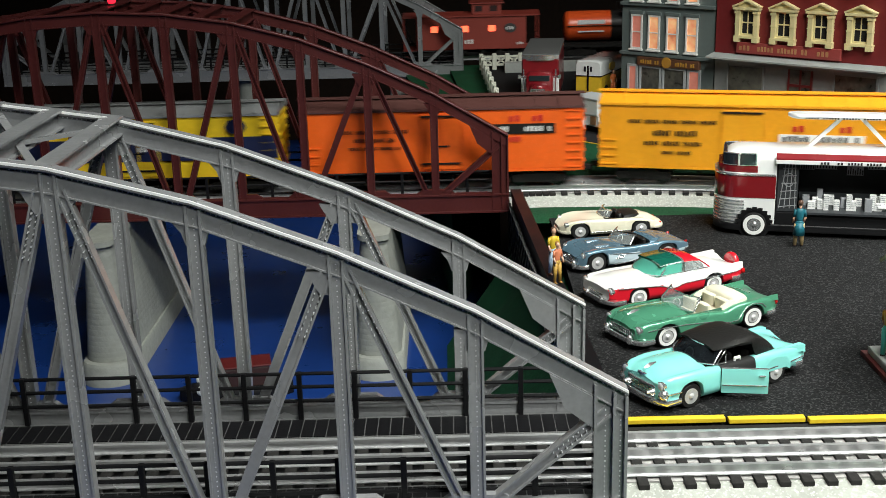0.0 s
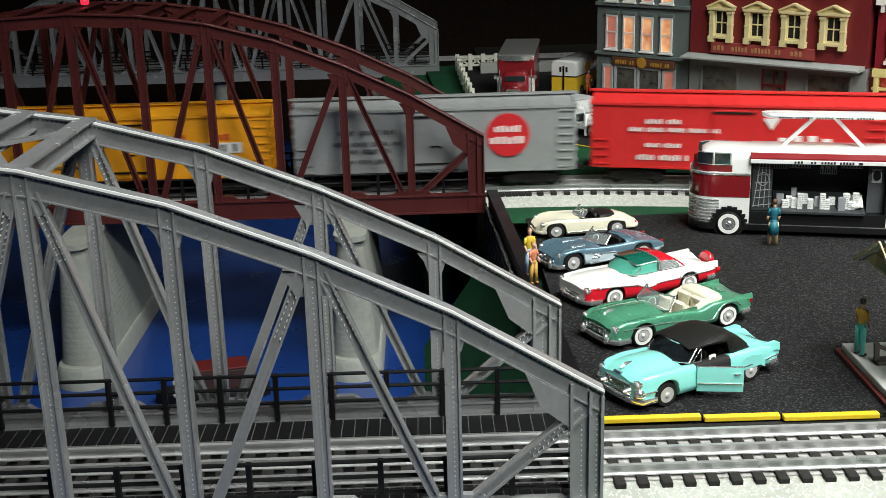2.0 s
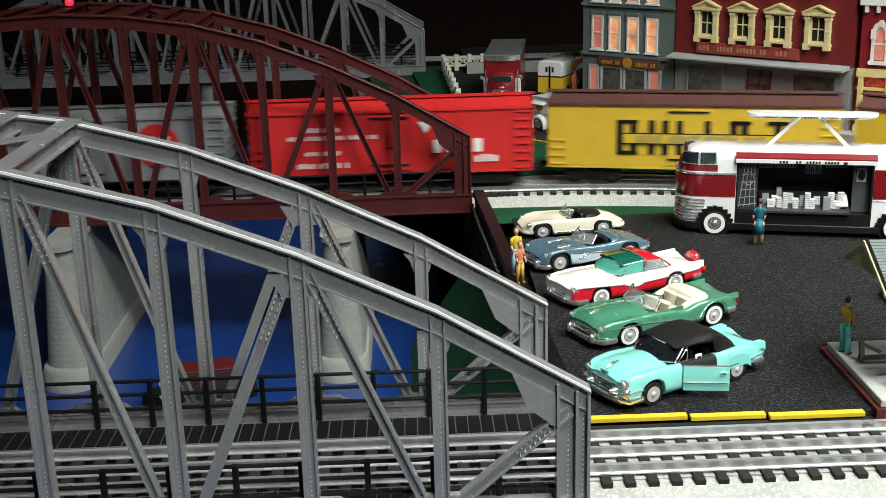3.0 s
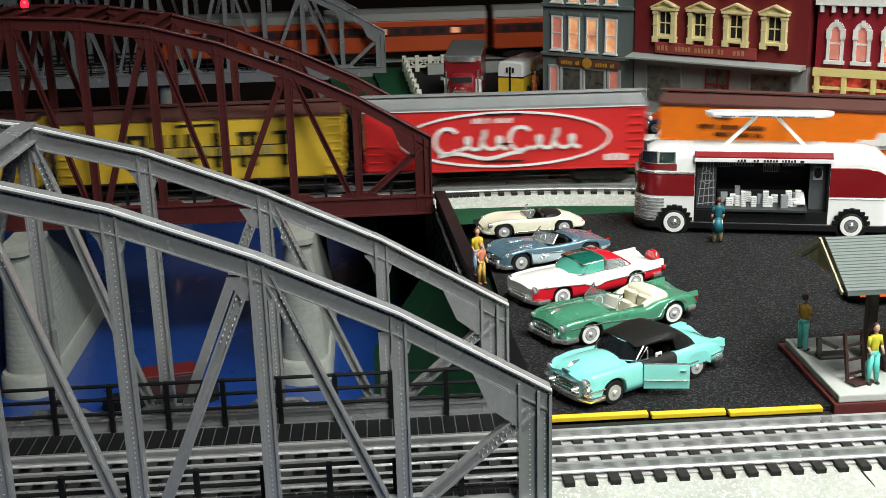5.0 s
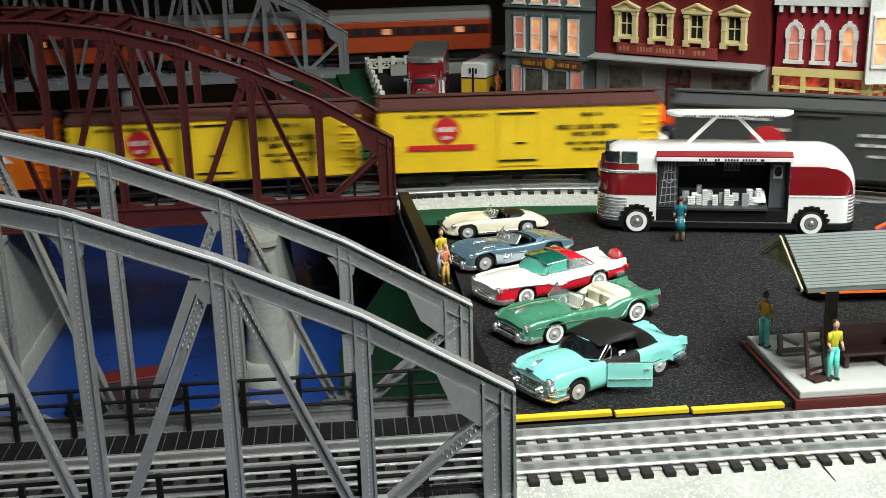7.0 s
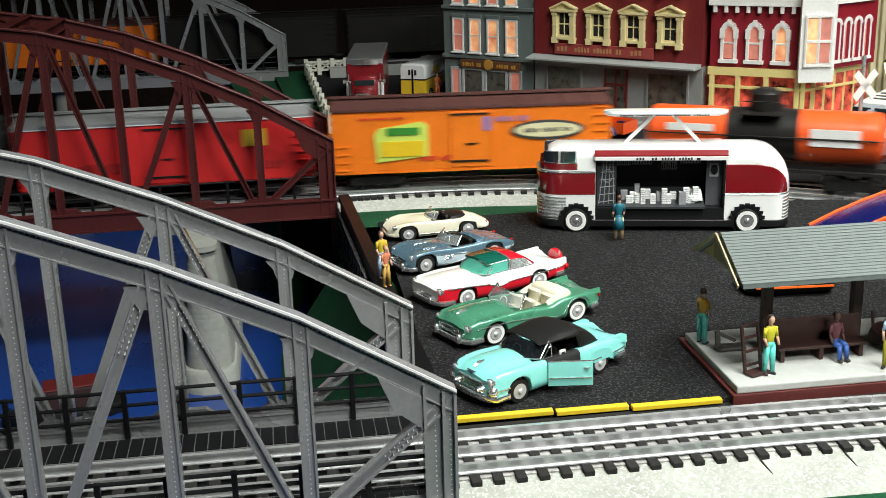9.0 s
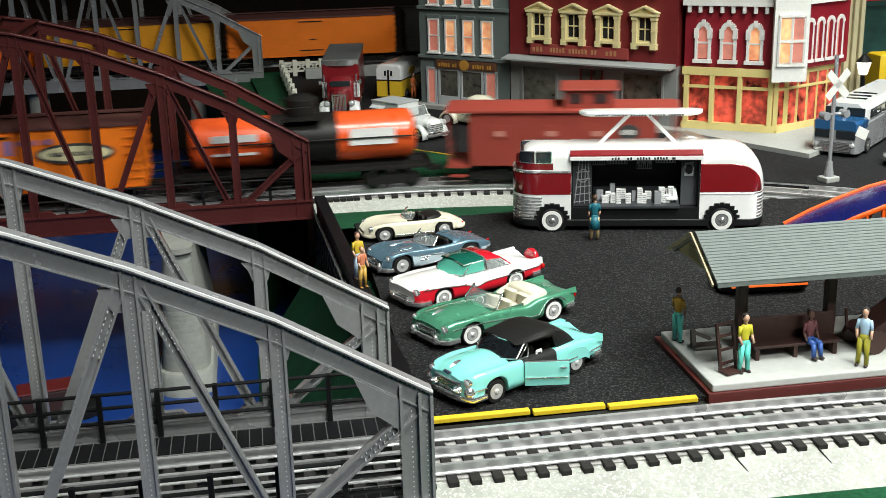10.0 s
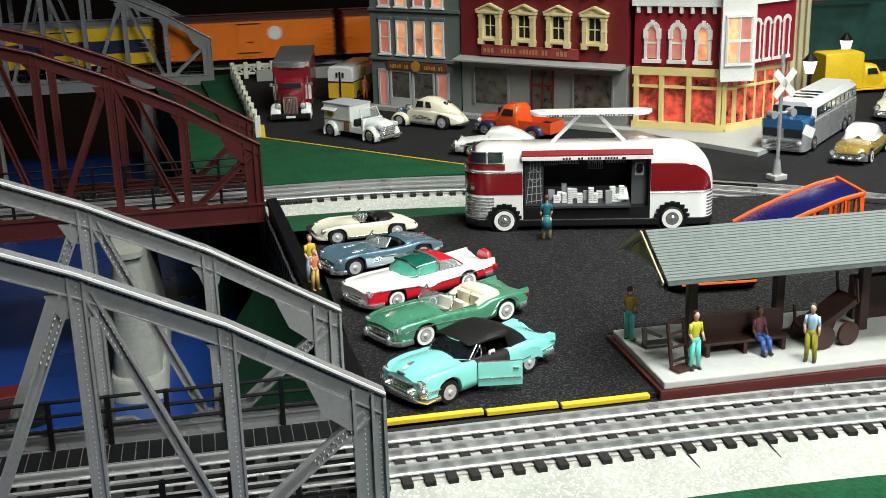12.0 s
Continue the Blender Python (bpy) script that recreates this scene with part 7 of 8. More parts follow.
for x0, x1 in ((15.2, 19.9), (29.2, 34.2)):
    w = part("shop_window", box(B(), x0, x1, -0.3, 0.0, 1.6, 6.0), SHOPDIM, b, "dark shop window with faint goods")
    bm = B()
    for xa in (x0 - 0.25, x1):
        box(bm, xa, xa + 0.25, -0.45, -0.2, 1.4, 6.2)
    part("frame", bm, STOREGREY, w)
w = part("door", box(B(), 23.4, 26.4, -0.28, 0.0, 0.2, 6.2), SHOPDIM, b, "dark glazed shop door")
bm = B()
for xa in (23.3, 24.8, 26.2):
    box(bm, xa, xa + 0.22, -0.42, -0.2, 0.2, 6.2)
box(bm, 23.4, 26.4, -0.42, -0.2, 4.2, 4.5)
part("frame", bm, mat("dark_red_door_paint", (0.16, 0.015, 0.015), 0.5), w)

# crimson corner shop with white arched windows and a bay
b = thing("building", "crimson corner shop with white arched windows and yellow storefront", "building", at(50.3, 134.3, 0.3, -36), "town buildings")
part("wall", slab(B(), [(0, 0), (10.6, 0), (12.6, 1.9), (16.7, 9.6), (0, 14)], 2, 7.3, 20), CRIMSON, b)
part("core", slab(B(), [(0.3, 0.5), (10.4, 0.5), (12.0, 2.2), (16.1, 9.7), (0.3, 13.8)], 2, 0, 7.3), SHOPLIT, b, "red lit shop interior")
part("cornice", slab(B(), [(-0.2, -0.6), (10.8, -0.6), (10.8, 0.2), (-0.2, 0.2)], 2, 14.4, 15.6), FRAMEWHITE, b, "white cornice")
for i in range(9):
    part("bracket", box(B(), 0.3 + i * 1.25, 0.7 + i * 1.25, -0.5, 0, 13.6, 14.4, 0.05), FRAMEWHITE, b)
for i, x in enumerate((1.3, 4.2, 7.2)):
    x, x1, z0, z1 = x + 0.25, x + 1.45, 8.4, 12.0
    n = 10
    arc = [(x + 0.6 + 0.6 * math.cos(math.pi * k / n), z1 - 0.5 + 0.6 * math.sin(math.pi * k / n)) for k in range(n + 1)]
    w = part("window", slab(B(), [(x1, z0)] + arc + [(x, z0)], 1, -0.1, 0.1), LIT if i == 2 else DIMLIT, b)
    bm = B()
    for k in range(n):
        beam(bm, (arc[k][0], -0.15, arc[k][1] + 0.25), (arc[k + 1][0], -0.15, arc[k + 1][1] + 0.25), 0.4, 0.55)
    for xa in (x - 0.32, x1):
        box(bm, xa, xa + 0.32, -0.3, 0, z0 - 0.2, z1 - 0.4)
        box(bm, xa - 0.1, xa + 0.42, -0.4, 0, z1 - 1.3, z1 - 0.2)
    box(bm, x - 0.5, x1 + 0.5, -0.45, 0, z0 - 0.5, z0 - 0.1)
    box(bm, x, x1, -0.2, 0, (z0 + z1) / 2 - 0.1, (z0 + z1) / 2 + 0.1)
    box(bm, x + 0.4, x + 0.8, -0.4, 0, z1 + 0.2, z1 + 0.8)
    part("arched_frame", bm, FRAMEWHITE, w, "white arched frame")
YS = mat("pale_yellow_storefront", (0.74, 0.62, 0.25), 0.5, 0, 0.08)
bm = B()
box(bm, -0.1, 10.7, -0.4, 0.4, 6.5, 7.4)
box(bm, -0.1, 10.7, -0.3, 0.5, 0, 1.0)
box(bm, -0.1, 10.7, -0.2, 0.3, 5.0, 5.3)
part("storefront_band", bm, YS, b, "pale yellow band and plinth")
for x in (0.1, 3.1, 6.3, 9.8):
    part("column", box(B(), x, x + 0.55, -0.35, 0.3, 0.9, 6.6, 0.06), YS, b)
def side(p, q, z):
    return (10.6 + p * 0.47 + q, p * 0.88, z)
for z0, h in ((7.0, 0.8), (0.5, 1.0), (5.15, 0.3)):
    part("side_band", beam(B(), side(0, 0.1, z0), side(10.6, 0.1, z0), 0.6, h), YS, b, "pale yellow side band")
for i in range(7):
    part("side_column", beam(B(), side(i * 1.75, 0.1, 0.5), side(i * 1.75, 0.1, 7), 0.45, 0.45, up=(1, 0, 0)), YS, b)
for i in range(4):
    p0, p1 = 3.4 + i * 1.8, 4.5 + i * 1.8
    w = part("side_window", beam(B(), side((p0 + p1) / 2, 0.62, 8.3), side((p0 + p1) / 2, 0.62, 12.2), 0.5, 1.0, up=(0, 1, 0)), DIMLIT, b)
    bm = B()
    for p in (p0, p1):
        beam(bm, side(p, 0.9, 8), side(p, 0.9, 12.0), 0.3, 0.3, up=(1, 0, 0))
    for k in range(6):
        a0, a1 = math.pi * k / 6, math.pi * (k + 1) / 6
        beam(bm, side((p0 + p1) / 2 - 0.6 * math.cos(a0), 0.9, 12.0 + 0.7 * math.sin(a0)), side((p0 + p1) / 2 - 0.6 * math.cos(a1), 0.9, 12.0 + 0.7 * math.sin(a1)), 0.35, 0.4)
    beam(bm, side(p0 - 0.2, 0.9, 8), side(p1 + 0.2, 0.9, 8), 0.5, 0.35)
    part("arched_frame", bm, FRAMEWHITE, w, "white arched frame")
part("side_cornice", beam(B(), side(2.4, 0.7, 15.0), side(10.4, 0.7, 15.0), 1.0, 1.1), FRAMEWHITE, b, "white cornice")
bay = part("bay", slab(B(), [(10.0, -0.4), (10.4, -1.6), (13.8, 0.2), (13.6, 1.8), (11, 1)], 2, 6.2, 17), FRAMEWHITE, b, "white corner bay window")
for f0, f1, m in ((0.2, 0.5, LIT), (0.56, 0.86, DIMLIT)):
    for z0, z1 in ((8.4, 10.6), (10.9, 13.2)):
        a, c = (Vector((10.4, -1.68, 0)).lerp(Vector((13.8, 0.12, 0)), f) for f in (f0, f1))
        part("pane", beam(B(), (a.x, a.y, (z0 + z1) / 2), (c.x, c.y, (z0 + z1) / 2), 0.12, z1 - z0), m, bay)

for f in (0.16, 0.53, 0.9):
    p = Vector((10.4, -1.72, 0)).lerp(Vector((13.8, 0.08, 0)), f)
    part("mullion", box(B(), p.x - 0.14, p.x + 0.14, p.y - 0.14, p.y + 0.14, 8.0, 13.6, 0.03), FRAMEWHITE, bay)
for z in (8.1, 13.5, 10.75):
    p, q = (Vector((10.4, -1.72, 0)).lerp(Vector((13.8, 0.08, 0)), f) for f in (0.12, 0.94))
    part("bay_rail", beam(B(), (p.x, p.y, z), (q.x, q.y, z), 0.3, 0.3), FRAMEWHITE, bay)

# cream bank building, diner and shelf far down the street
b = thing("building", "pale cream stone building with tall pilasters", "building", at(73.2, 142.5, 0, 8), "town buildings")
CS = mat("cream_stone", (0.5, 0.45, 0.28), 0.6)
part("wall", box(B(), 0, 4.0, 0, 12, 0, 20), CS, b)
for x in (0.15, 1.2, 2.3, 3.3):
    part("pilaster", box(B(), x, x + 0.6, -0.5, 0, 0, 18, 0.1), CS, b)
b = thing("diner", "dim teal diner with a red roof sign", "building", at(92, 176, 0), "town buildings")
part("wall", box(B(), -8, 22, 0, 12, 0, 9), mat("dim_teal_wall", (0.025, 0.09, 0.075), 0.6, vary=0.4, grain=3), b)
part("roof_sign", box(B(), -2, 14, -2, -1, 10, 11.2, 0.3), mat("red_sign_tube", (0.5, 0.01, 0.02), 0.3, glow=0.3, glow_colour=(1, 0.05, 0.05)), b)

# sidewalks under the buildings
bm = B()
slab(bm, [(22, 160), (49, 132.5), (57.8, 116.9), (60.5, 119), (73, 135), (80, 150), (60, 165), (30, 172)], 2, -1, 0.5)
structure("pavement", bm, CONCRETE, "grey concrete sidewalk of the town")
structure("ground", box(B(), 9, 90, 191.6, 215, -1, 0.95), TIE, "dark bed under the far track")
bm = B()
box(bm, 9, 90, 190, 191.5, 0, 1.6)
structure("wall_1", bm, CONCRETE, "low grey retaining wall below the far track")
for d in (-1.9, 0, 1.9):
    structure("trim", box(B(), 2.5, 90, 200.5 + d - 0.13, 200.5 + d + 0.13, 1.0, 1.25), RAIL, "far rail")

# white fence by the river
fence = thing("fence", "white wooden fence beside the road", "fence", at(0, 0))
pts = [Vector((6.7, 145.4, 0)).lerp(Vector((5.4, 194, 0)), i / 10) for i in range(11)] + [Vector((5.4 + 2.1 * i, 194, 0)) for i in range(1, 4)]
FW = mat("cream_white_fence", (0.68, 0.68, 0.58), 0.6)
for i, p in enumerate(pts):
    part("post", box(B(), p.x - 0.35, p.x + 0.35, p.y - 0.35, p.y + 0.35, 0, 2.6, 0.08), FW, fence)
    if i + 1 < len(pts):
        q = pts[i + 1]
        for z in (0.8, 2.1):
            part("rail", beam(B(), (p.x, p.y, z), (q.x, q.y, z), 0.2, 0.35), FW, fence)
        bm = B()
        beam(bm, (p.x, p.y, 0.8), (q.x, q.y, 2.1), 0.15, 0.25)
        beam(bm, (p.x, p.y, 2.1), (q.x, q.y, 0.8), 0.15, 0.25)
        part("cross_brace", bm, FW, fence)


def rounded_box(x0, x1, hw, z0, z1, rnd, nose=0.0):
    """A van body: rounded roof edges, ends drawn in a little."""
    bm = B()
    def ring(x, k, dz):
        w_, zt = hw * k, z1 - dz
        half = [(w_, z0), (w_, zt - rnd), (w_ - rnd * 0.3, zt - rnd * 0.3), (w_ - rnd, zt), (0, zt + 0.08)]
        return [(x, -y, z) for y, z in half] + [(x, y, z) for y, z in reversed(half[:-1])]
    return loft(bm, [ring(x0, 0.93, 0.25 + nose), ring(x0 + 0.3, 1, nose * 0.4), ring(x0 + 0.8, 1, 0), ring(x1 - 0.4, 1, 0), ring(x1, 0.95, 0.2)])


def pickup(label, place, paint_m, fender, box_m=None, tall=0.0, chrome=True, white=0.0):
    """An old pickup or panel truck facing -x: hood, cab, bed, fenders, wheels."""
    c = thing("model_truck", label, "truck", place, "model trucks in the street")
    part("hood", loft(B(), [section(x, w_, 0.9, z, 0.2) for x, w_, z in ((-5.0, 1.0, 2.0), (-4.7, 1.15, 2.5), (-2.2, 1.4, 2.8), (-1.6, 1.6, 2.9))]), paint_m, c, smooth=50)
    part("cab", loft(B(), [section(x, w_, 0.8, z, 0.1) for x, w_, z in ((-2.2, 1.6, 2.8), (-1.3, 1.7, 4.2), (0.3, 1.7, 4.35), (0.7, 1.65, 3.9), (0.8, 1.6, 2.8))]), paint_m, c, smooth=50)
    gl = mat("dark_cab_glass", (0.02, 0.025, 0.03), 0.06)
    for s in (-1, 1):
        part("side_window", slab(B(), [(-1.4, 2.9), (0.2, 2.9), (0.2, 3.8), (-1.0, 3.8)], 1, s * 1.66 - 0.08, s * 1.66 + 0.08), gl, c)
        for x in (-3.4, 3.2):
            part("fender", loft(B(), [[(x + r_ * math.cos(math.pi * i / 8), s * (1.75 + d), 0.75 + r_ * math.sin(math.pi * i / 8)) for i in range(9)] for d, r_ in ((-0.5, 1.25), (0.3, 1.25), (0.5, 1.05))]), fender, c, smooth=50)
            wheel(c, x, s * 1.95, 0.85, white=white, hub=CHROME)
    part("windscreen", beam(B(), (-1.9, -1.2, 3.35), (-1.9, 1.2, 3.35), 0.5, 0.85), gl, c)
    if tall:
        part("cargo_box", rounded_box(0.9, 6.6, 1.85, 0.9, tall, 0.15), box_m or paint_m, c, smooth=40)
    else:
        bm = B()
        for y in (-1.6, 1.5):
            box(bm, 0.9, 5.2, y, y + 0.12, 0.9, 2.4)
        box(bm, 0.9, 5.2, -1.6, 1.6, 0.9, 1.1)
        box(bm, 5.1, 5.25, -1.6, 1.6, 0.9, 2.4)
        part("bed", bm, paint_m, c)
    part("running_board", box(B(), -2.4, 2.2, -2.1, 2.1, 0.55, 0.75), fender, c)
    bm = B()
    for i in range(7):
        beam(bm, (-5.05, -0.75 + i * 0.25, 1.0), (-4.85, -0.75 + i * 0.25, 2.4), 0.1, 0.1, up=(1, 0, 0))
    part("grille", bm, CHROME, c)
    bumper(c, -5.3, 1.9, 0.85, -1, 0.3)
    lamps(c, -4.6, 1.55, 1.9, 0.36, LENS)
    return c


TW = mat("white_truck_enamel", (0.75, 0.77, 0.76), 0.3, 0, 0.04, 20, 0, coat=0.5)
OT = mat("orange_truck_enamel", (0.75, 0.09, 0.015), 0.3, 0, 0.05, 20, 0, coat=0.5)
BF = mat("dark_blue_fender", (0.02, 0.02, 0.07), 0.3)
MR = mat("maroon_truck_enamel", (0.2, 0.01, 0.015), 0.3, 0, 0.05, 20, 0, coat=0.4)
pickup("orange pickup truck with dark blue fenders on the road", at(36.9, 136.4, 0, -48) @ Matrix.Diagonal((1, 1, 0.87, 1)), OT, BF)
def arch_fender(c, x, y, r, w_, m, flat=0.0):
    """A rounded mudguard over a wheel at x, y."""
    rings = []
    for i in range(13):
        a = math.pi * (-0.08 + 1.16 * i / 12)
        p = Vector((x - math.cos(a) * r * (1.25 + flat), y, r + math.sin(a) * r * 1.3))
        rings.append([(p.x, y + d * w_, p.z - 0.25 * abs(d) ** 3) for d in (-1, -0.7, -0.3, 0.3, 0.7, 1)] + [(p.x * 0.88 + x * 0.12, y + d * w_, p.z - 0.35) for d in (1, 0, -1)])
    return part("fender", loft(B(), rings), m, c, smooth=60)


def truck_nose(c, x0, x1, z0, z1, w0, w1, m):
    """A tapering rounded hood from the grille at x0 to the cowl at x1."""
    def ring(x, w_, zt):
        half = [(w_ * 0.9, z0), (w_, z0 + (zt - z0) * 0.5), (w_ * 0.92, zt - 0.35), (w_ * 0.6, zt - 0.06), (0, zt)]
        return [(x, -y, z) for y, z in half] + [(x, y, z) for y, z in reversed(half[:-1])]
    return part("hood", loft(B(), [ring(x0, w0 * 0.85, z1 - 0.45), ring(x0 + 0.25, w0, z1 - 0.2), ring((x0 + x1) / 2, (w0 + w1) / 2, z1 - 0.03), ring(x1, w1, z1)]), m, c, smooth=55)


def delivery_truck():
    c = thing("delivery_truck", "maroon delivery truck with grey roof and white fenders", "truck", at(12.3, 160.4, 0, 82), "model trucks in the street")
    roof = mat("dark_grey_truck_roof", (0.09, 0.09, 0.088), 0.7)
    part("cargo_box", rounded_box(-1.2, 16, 2.45, 1.2, 6.6, 0.35), MR, c, "maroon cargo box")
    part("roof", box(B(), -0.8, 16.1, -2.5, 2.5, 6.45, 7.0, 0.2), roof, c, "dark grey flat roof")
    part("roof_visor", loft(B(), [[(-1.0 - 0.5 * (1 - a * a), a * 2.45, z) for a in (-1, -0.7, -0.35, 0, 0.35, 0.7, 1)] + [(-0.8, 2.45, z), (-0.8, -2.45, z)] for z in (6.2, 6.5, 6.9)]), CHROME, c, "chrome edged visor", smooth=50)
    for s in (-1, 1):
        part("side_panel", box(B(), -1.35, -0.9, min(s * 1.1, s * 2.5), max(s * 1.1, s * 2.5), 2.0, 3.9, 0.08), TW, c, "white lower panel")
        arch_fender(c, -4.9, s * 1.95, 0.95, 0.65, TW, 0.25)
        for x in (-4.9, 4.5, 11.5):
            wheel(c, x, s * 1.95, 0.95, 0.8, hub=CHROME)
        part("mirror_arm", tube(B(), (-2.4, s * 1.5, 4.2), (-2.6, s * 2.6, 4.3), 0.08, 6), CHROME, c)
        part("mirror", box(B(), -2.7, -2.6, s * 2.6 - 0.2, s * 2.6 + 0.2, 4.0, 4.5, 0.03), CHROME, c)
        rim = part("headlight", tube(B(), (-5.6, s * 1.6, 2.0), (-6.1, s * 1.6, 2.0), 0.42, 14), CHROME, c, smooth=40)
        part("lens", blob(B(), (-6.1, s * 1.6, 2.0), (0.14, 0.34, 0.34)), LENS, rim, smooth=60)
        part("exhaust_pipe", tube(B(), (-2.2, s * 2.1, 2.2), (-2.2, s * 2.1, 5.2), 0.1, 8), CHROME, c)
    part("cab", rounded_box(-3.1, -0.9, 1.75, 1.2, 4.8, 0.6, 0.4), MR, c, "maroon cab", smooth=50)
    part("windscreen", box(B(), -3.2, -2.9, -1.35, 1.35, 3.75, 4.45, 0.06), DARKGLASS, c)
    truck_nose(c, -6.2, -3.0, 1.0, 3.5, 0.85, 1.4, MR)
    for i in range(9):
        part("grille_bar", box(B(), -6.34, -6.2, -0.74 + i * 0.18, -0.66 + i * 0.18, 1.1, 3.0), CHROME, c)
    part("grille_shell", strip_frame((-6.25, -0.85, 1.0), (-6.25, 0.85, 3.15), 0.14), CHROME, c)
    part("hood_ornament", blob(B(), (-6.0, 0, 3.45), (0.35, 0.08, 0.14)), CHROME, c, smooth=60)
    part("bumper", box(B(), -6.9, -6.5, -2.5, 2.5, 0.45, 1.1, 0.1), GLOSSBLACK, c, "black bumper with a plate")
    part("plate", box(B(), -6.94, -6.88, -0.6, 0.6, 0.55, 0.85), WHT, c)


def strip_frame(lo, hi, t):
    """An upright rectangular frame across y."""
    bm = B()
    x, y0, z0 = lo
    y1, z1 = hi[1], hi[2]
    for a, b in (((x, y0, z0), (x, y1, z0)), ((x, y0, z1), (x, y1, z1))):
        beam(bm, a, b, t, t)
    for y in (y0, y1):
        beam(bm, (x, y, z0), (x, y, z1), t, t, up=(1, 0, 0))
    return bm


def step_van():
    c = thing("step_van", "white and yellow step van seen from its rear doors", "van", at(21.4, 169.5, 0, 62), "model trucks in the street")
    part("lower_body", rounded_box(-4.6, 5.2, 1.9, 0.7, 3.0, 0.05), mat("van_yellow", (0.72, 0.47, 0.03), 0.35, 0, 0.08, 20, 0, coat=0.4), c, "yellow lower body")
    part("upper_body", rounded_box(-4.6, 5.2, 1.9, 3.0, 5.1, 0.45), TW, c, "white upper body", smooth=40)
    part("stripe", box(B(), -4.68, 5.25, -1.94, 1.94, 2.94, 3.06), GLOSSBLACK, c)
    part("door_gap", box(B(), -4.72, -4.5, -0.12, 0.12, 0.9, 4.4), GLOSSBLACK, c)
    for y in (-0.45, 0.45):
        part("rear_window", box(B(), -4.72, -4.5, y - 0.14, y + 0.14, 3.6, 4.3), DARKGLASS, c)
    for s in (-1, 1):
        disc(c, MUSTARD, -0.4, 3.9, 1.2, 0.6, y=s * 1.93)
        for x in (-2.6, 3.4):
            wheel(c, x, s * 1.65, 0.8, 0.7)


def service_truck():
    c = thing("service_truck", "white open cab service truck with a framed vending box", "truck", at(18.7, 141.3, 0, 126), "model trucks in the street")
    truck_nose(c, -4.7, -1.9, 0.9, 2.65, 1.05, 1.5, TW)
    part("cab_tub", box(B(), -1.95, -0.1, -1.65, 1.65, 0.8, 1.55, 0.08), TW, c)
    part("cowl", box(B(), -2.1, -1.75, -1.65, 1.65, 0.8, 2.6, 0.1), TW, c)
    part("seat", box(B(), -0.8, -0.2, -1.4, 1.4, 1.5, 2.4, 0.12), CABIN, c)
    windscreen(c, -2.05, 2.6, 3.7, 1.5, 0.6, PANE, curve=0.25, frame=TW, top_w=0.92)
    bm = B()
    box(bm, -0.1, 4.7, -1.6, 1.6, 0.8, 2.1, 0.06)
    part("bed", bm, TW, c)
    vend = part("vending_box", box(B(), 0.0, 4.6, -1.72, 1.72, 2.1, 3.9, 0.08), TW, c, "white vending box")
    part("box_rail", box(B(), -0.05, 4.65, -1.78, 1.78, 3.9, 4.1, 0.04), mat("pale_grey_paint", (0.6, 0.63, 0.65), 0.5), vend)
    for s in (-1, 1):
        part("side_flap", slab(B(), [(s * 1.75, 3.55), (s * 2.25, 3.25), (s * 2.2, 3.15), (s * 1.72, 3.4)], 0, 2.2, 4.5), TW, vend)
        disc(vend, MUSTARD, 3.3, 2.8, 0.55, 0.4, y=s * 1.78)
        panel(vend, mat("brown_print", (0.25, 0.13, 0.06), 0.6), 0.7, 1.5, 0.9, 1.0, y=s * 1.66, name="marking")
        for x in (-3.4, 3.35):
            arch_fender(c, x, s * 1.65, 0.85, 0.45, TW)
            wheel(c, x, s * 1.62, 0.85, 0.65, hub=CHROME)
        rim = part("headlight", tube(B(), (-4.0, s * 1.25, 1.95), (-4.72, s * 1.25, 1.95), 0.32, 14), TW, c, smooth=40)
        part("lens", blob(B(), (-4.72, s * 1.25, 1.95), (0.12, 0.27, 0.27)), LENS, rim, smooth=60)
    for i in range(5):
        strip(c, "grille_bar", bow(-4.85, 1.15 - 0.05 * i, 1.0 + 0.22 * i, -1, 0.2), 0.1, 0.11, CHROME)
    strip(c, "bumper", bow(-5.15, 1.9, 0.75, -1, 0.3), 0.16, 0.34, CHROME, "chrome bumper")


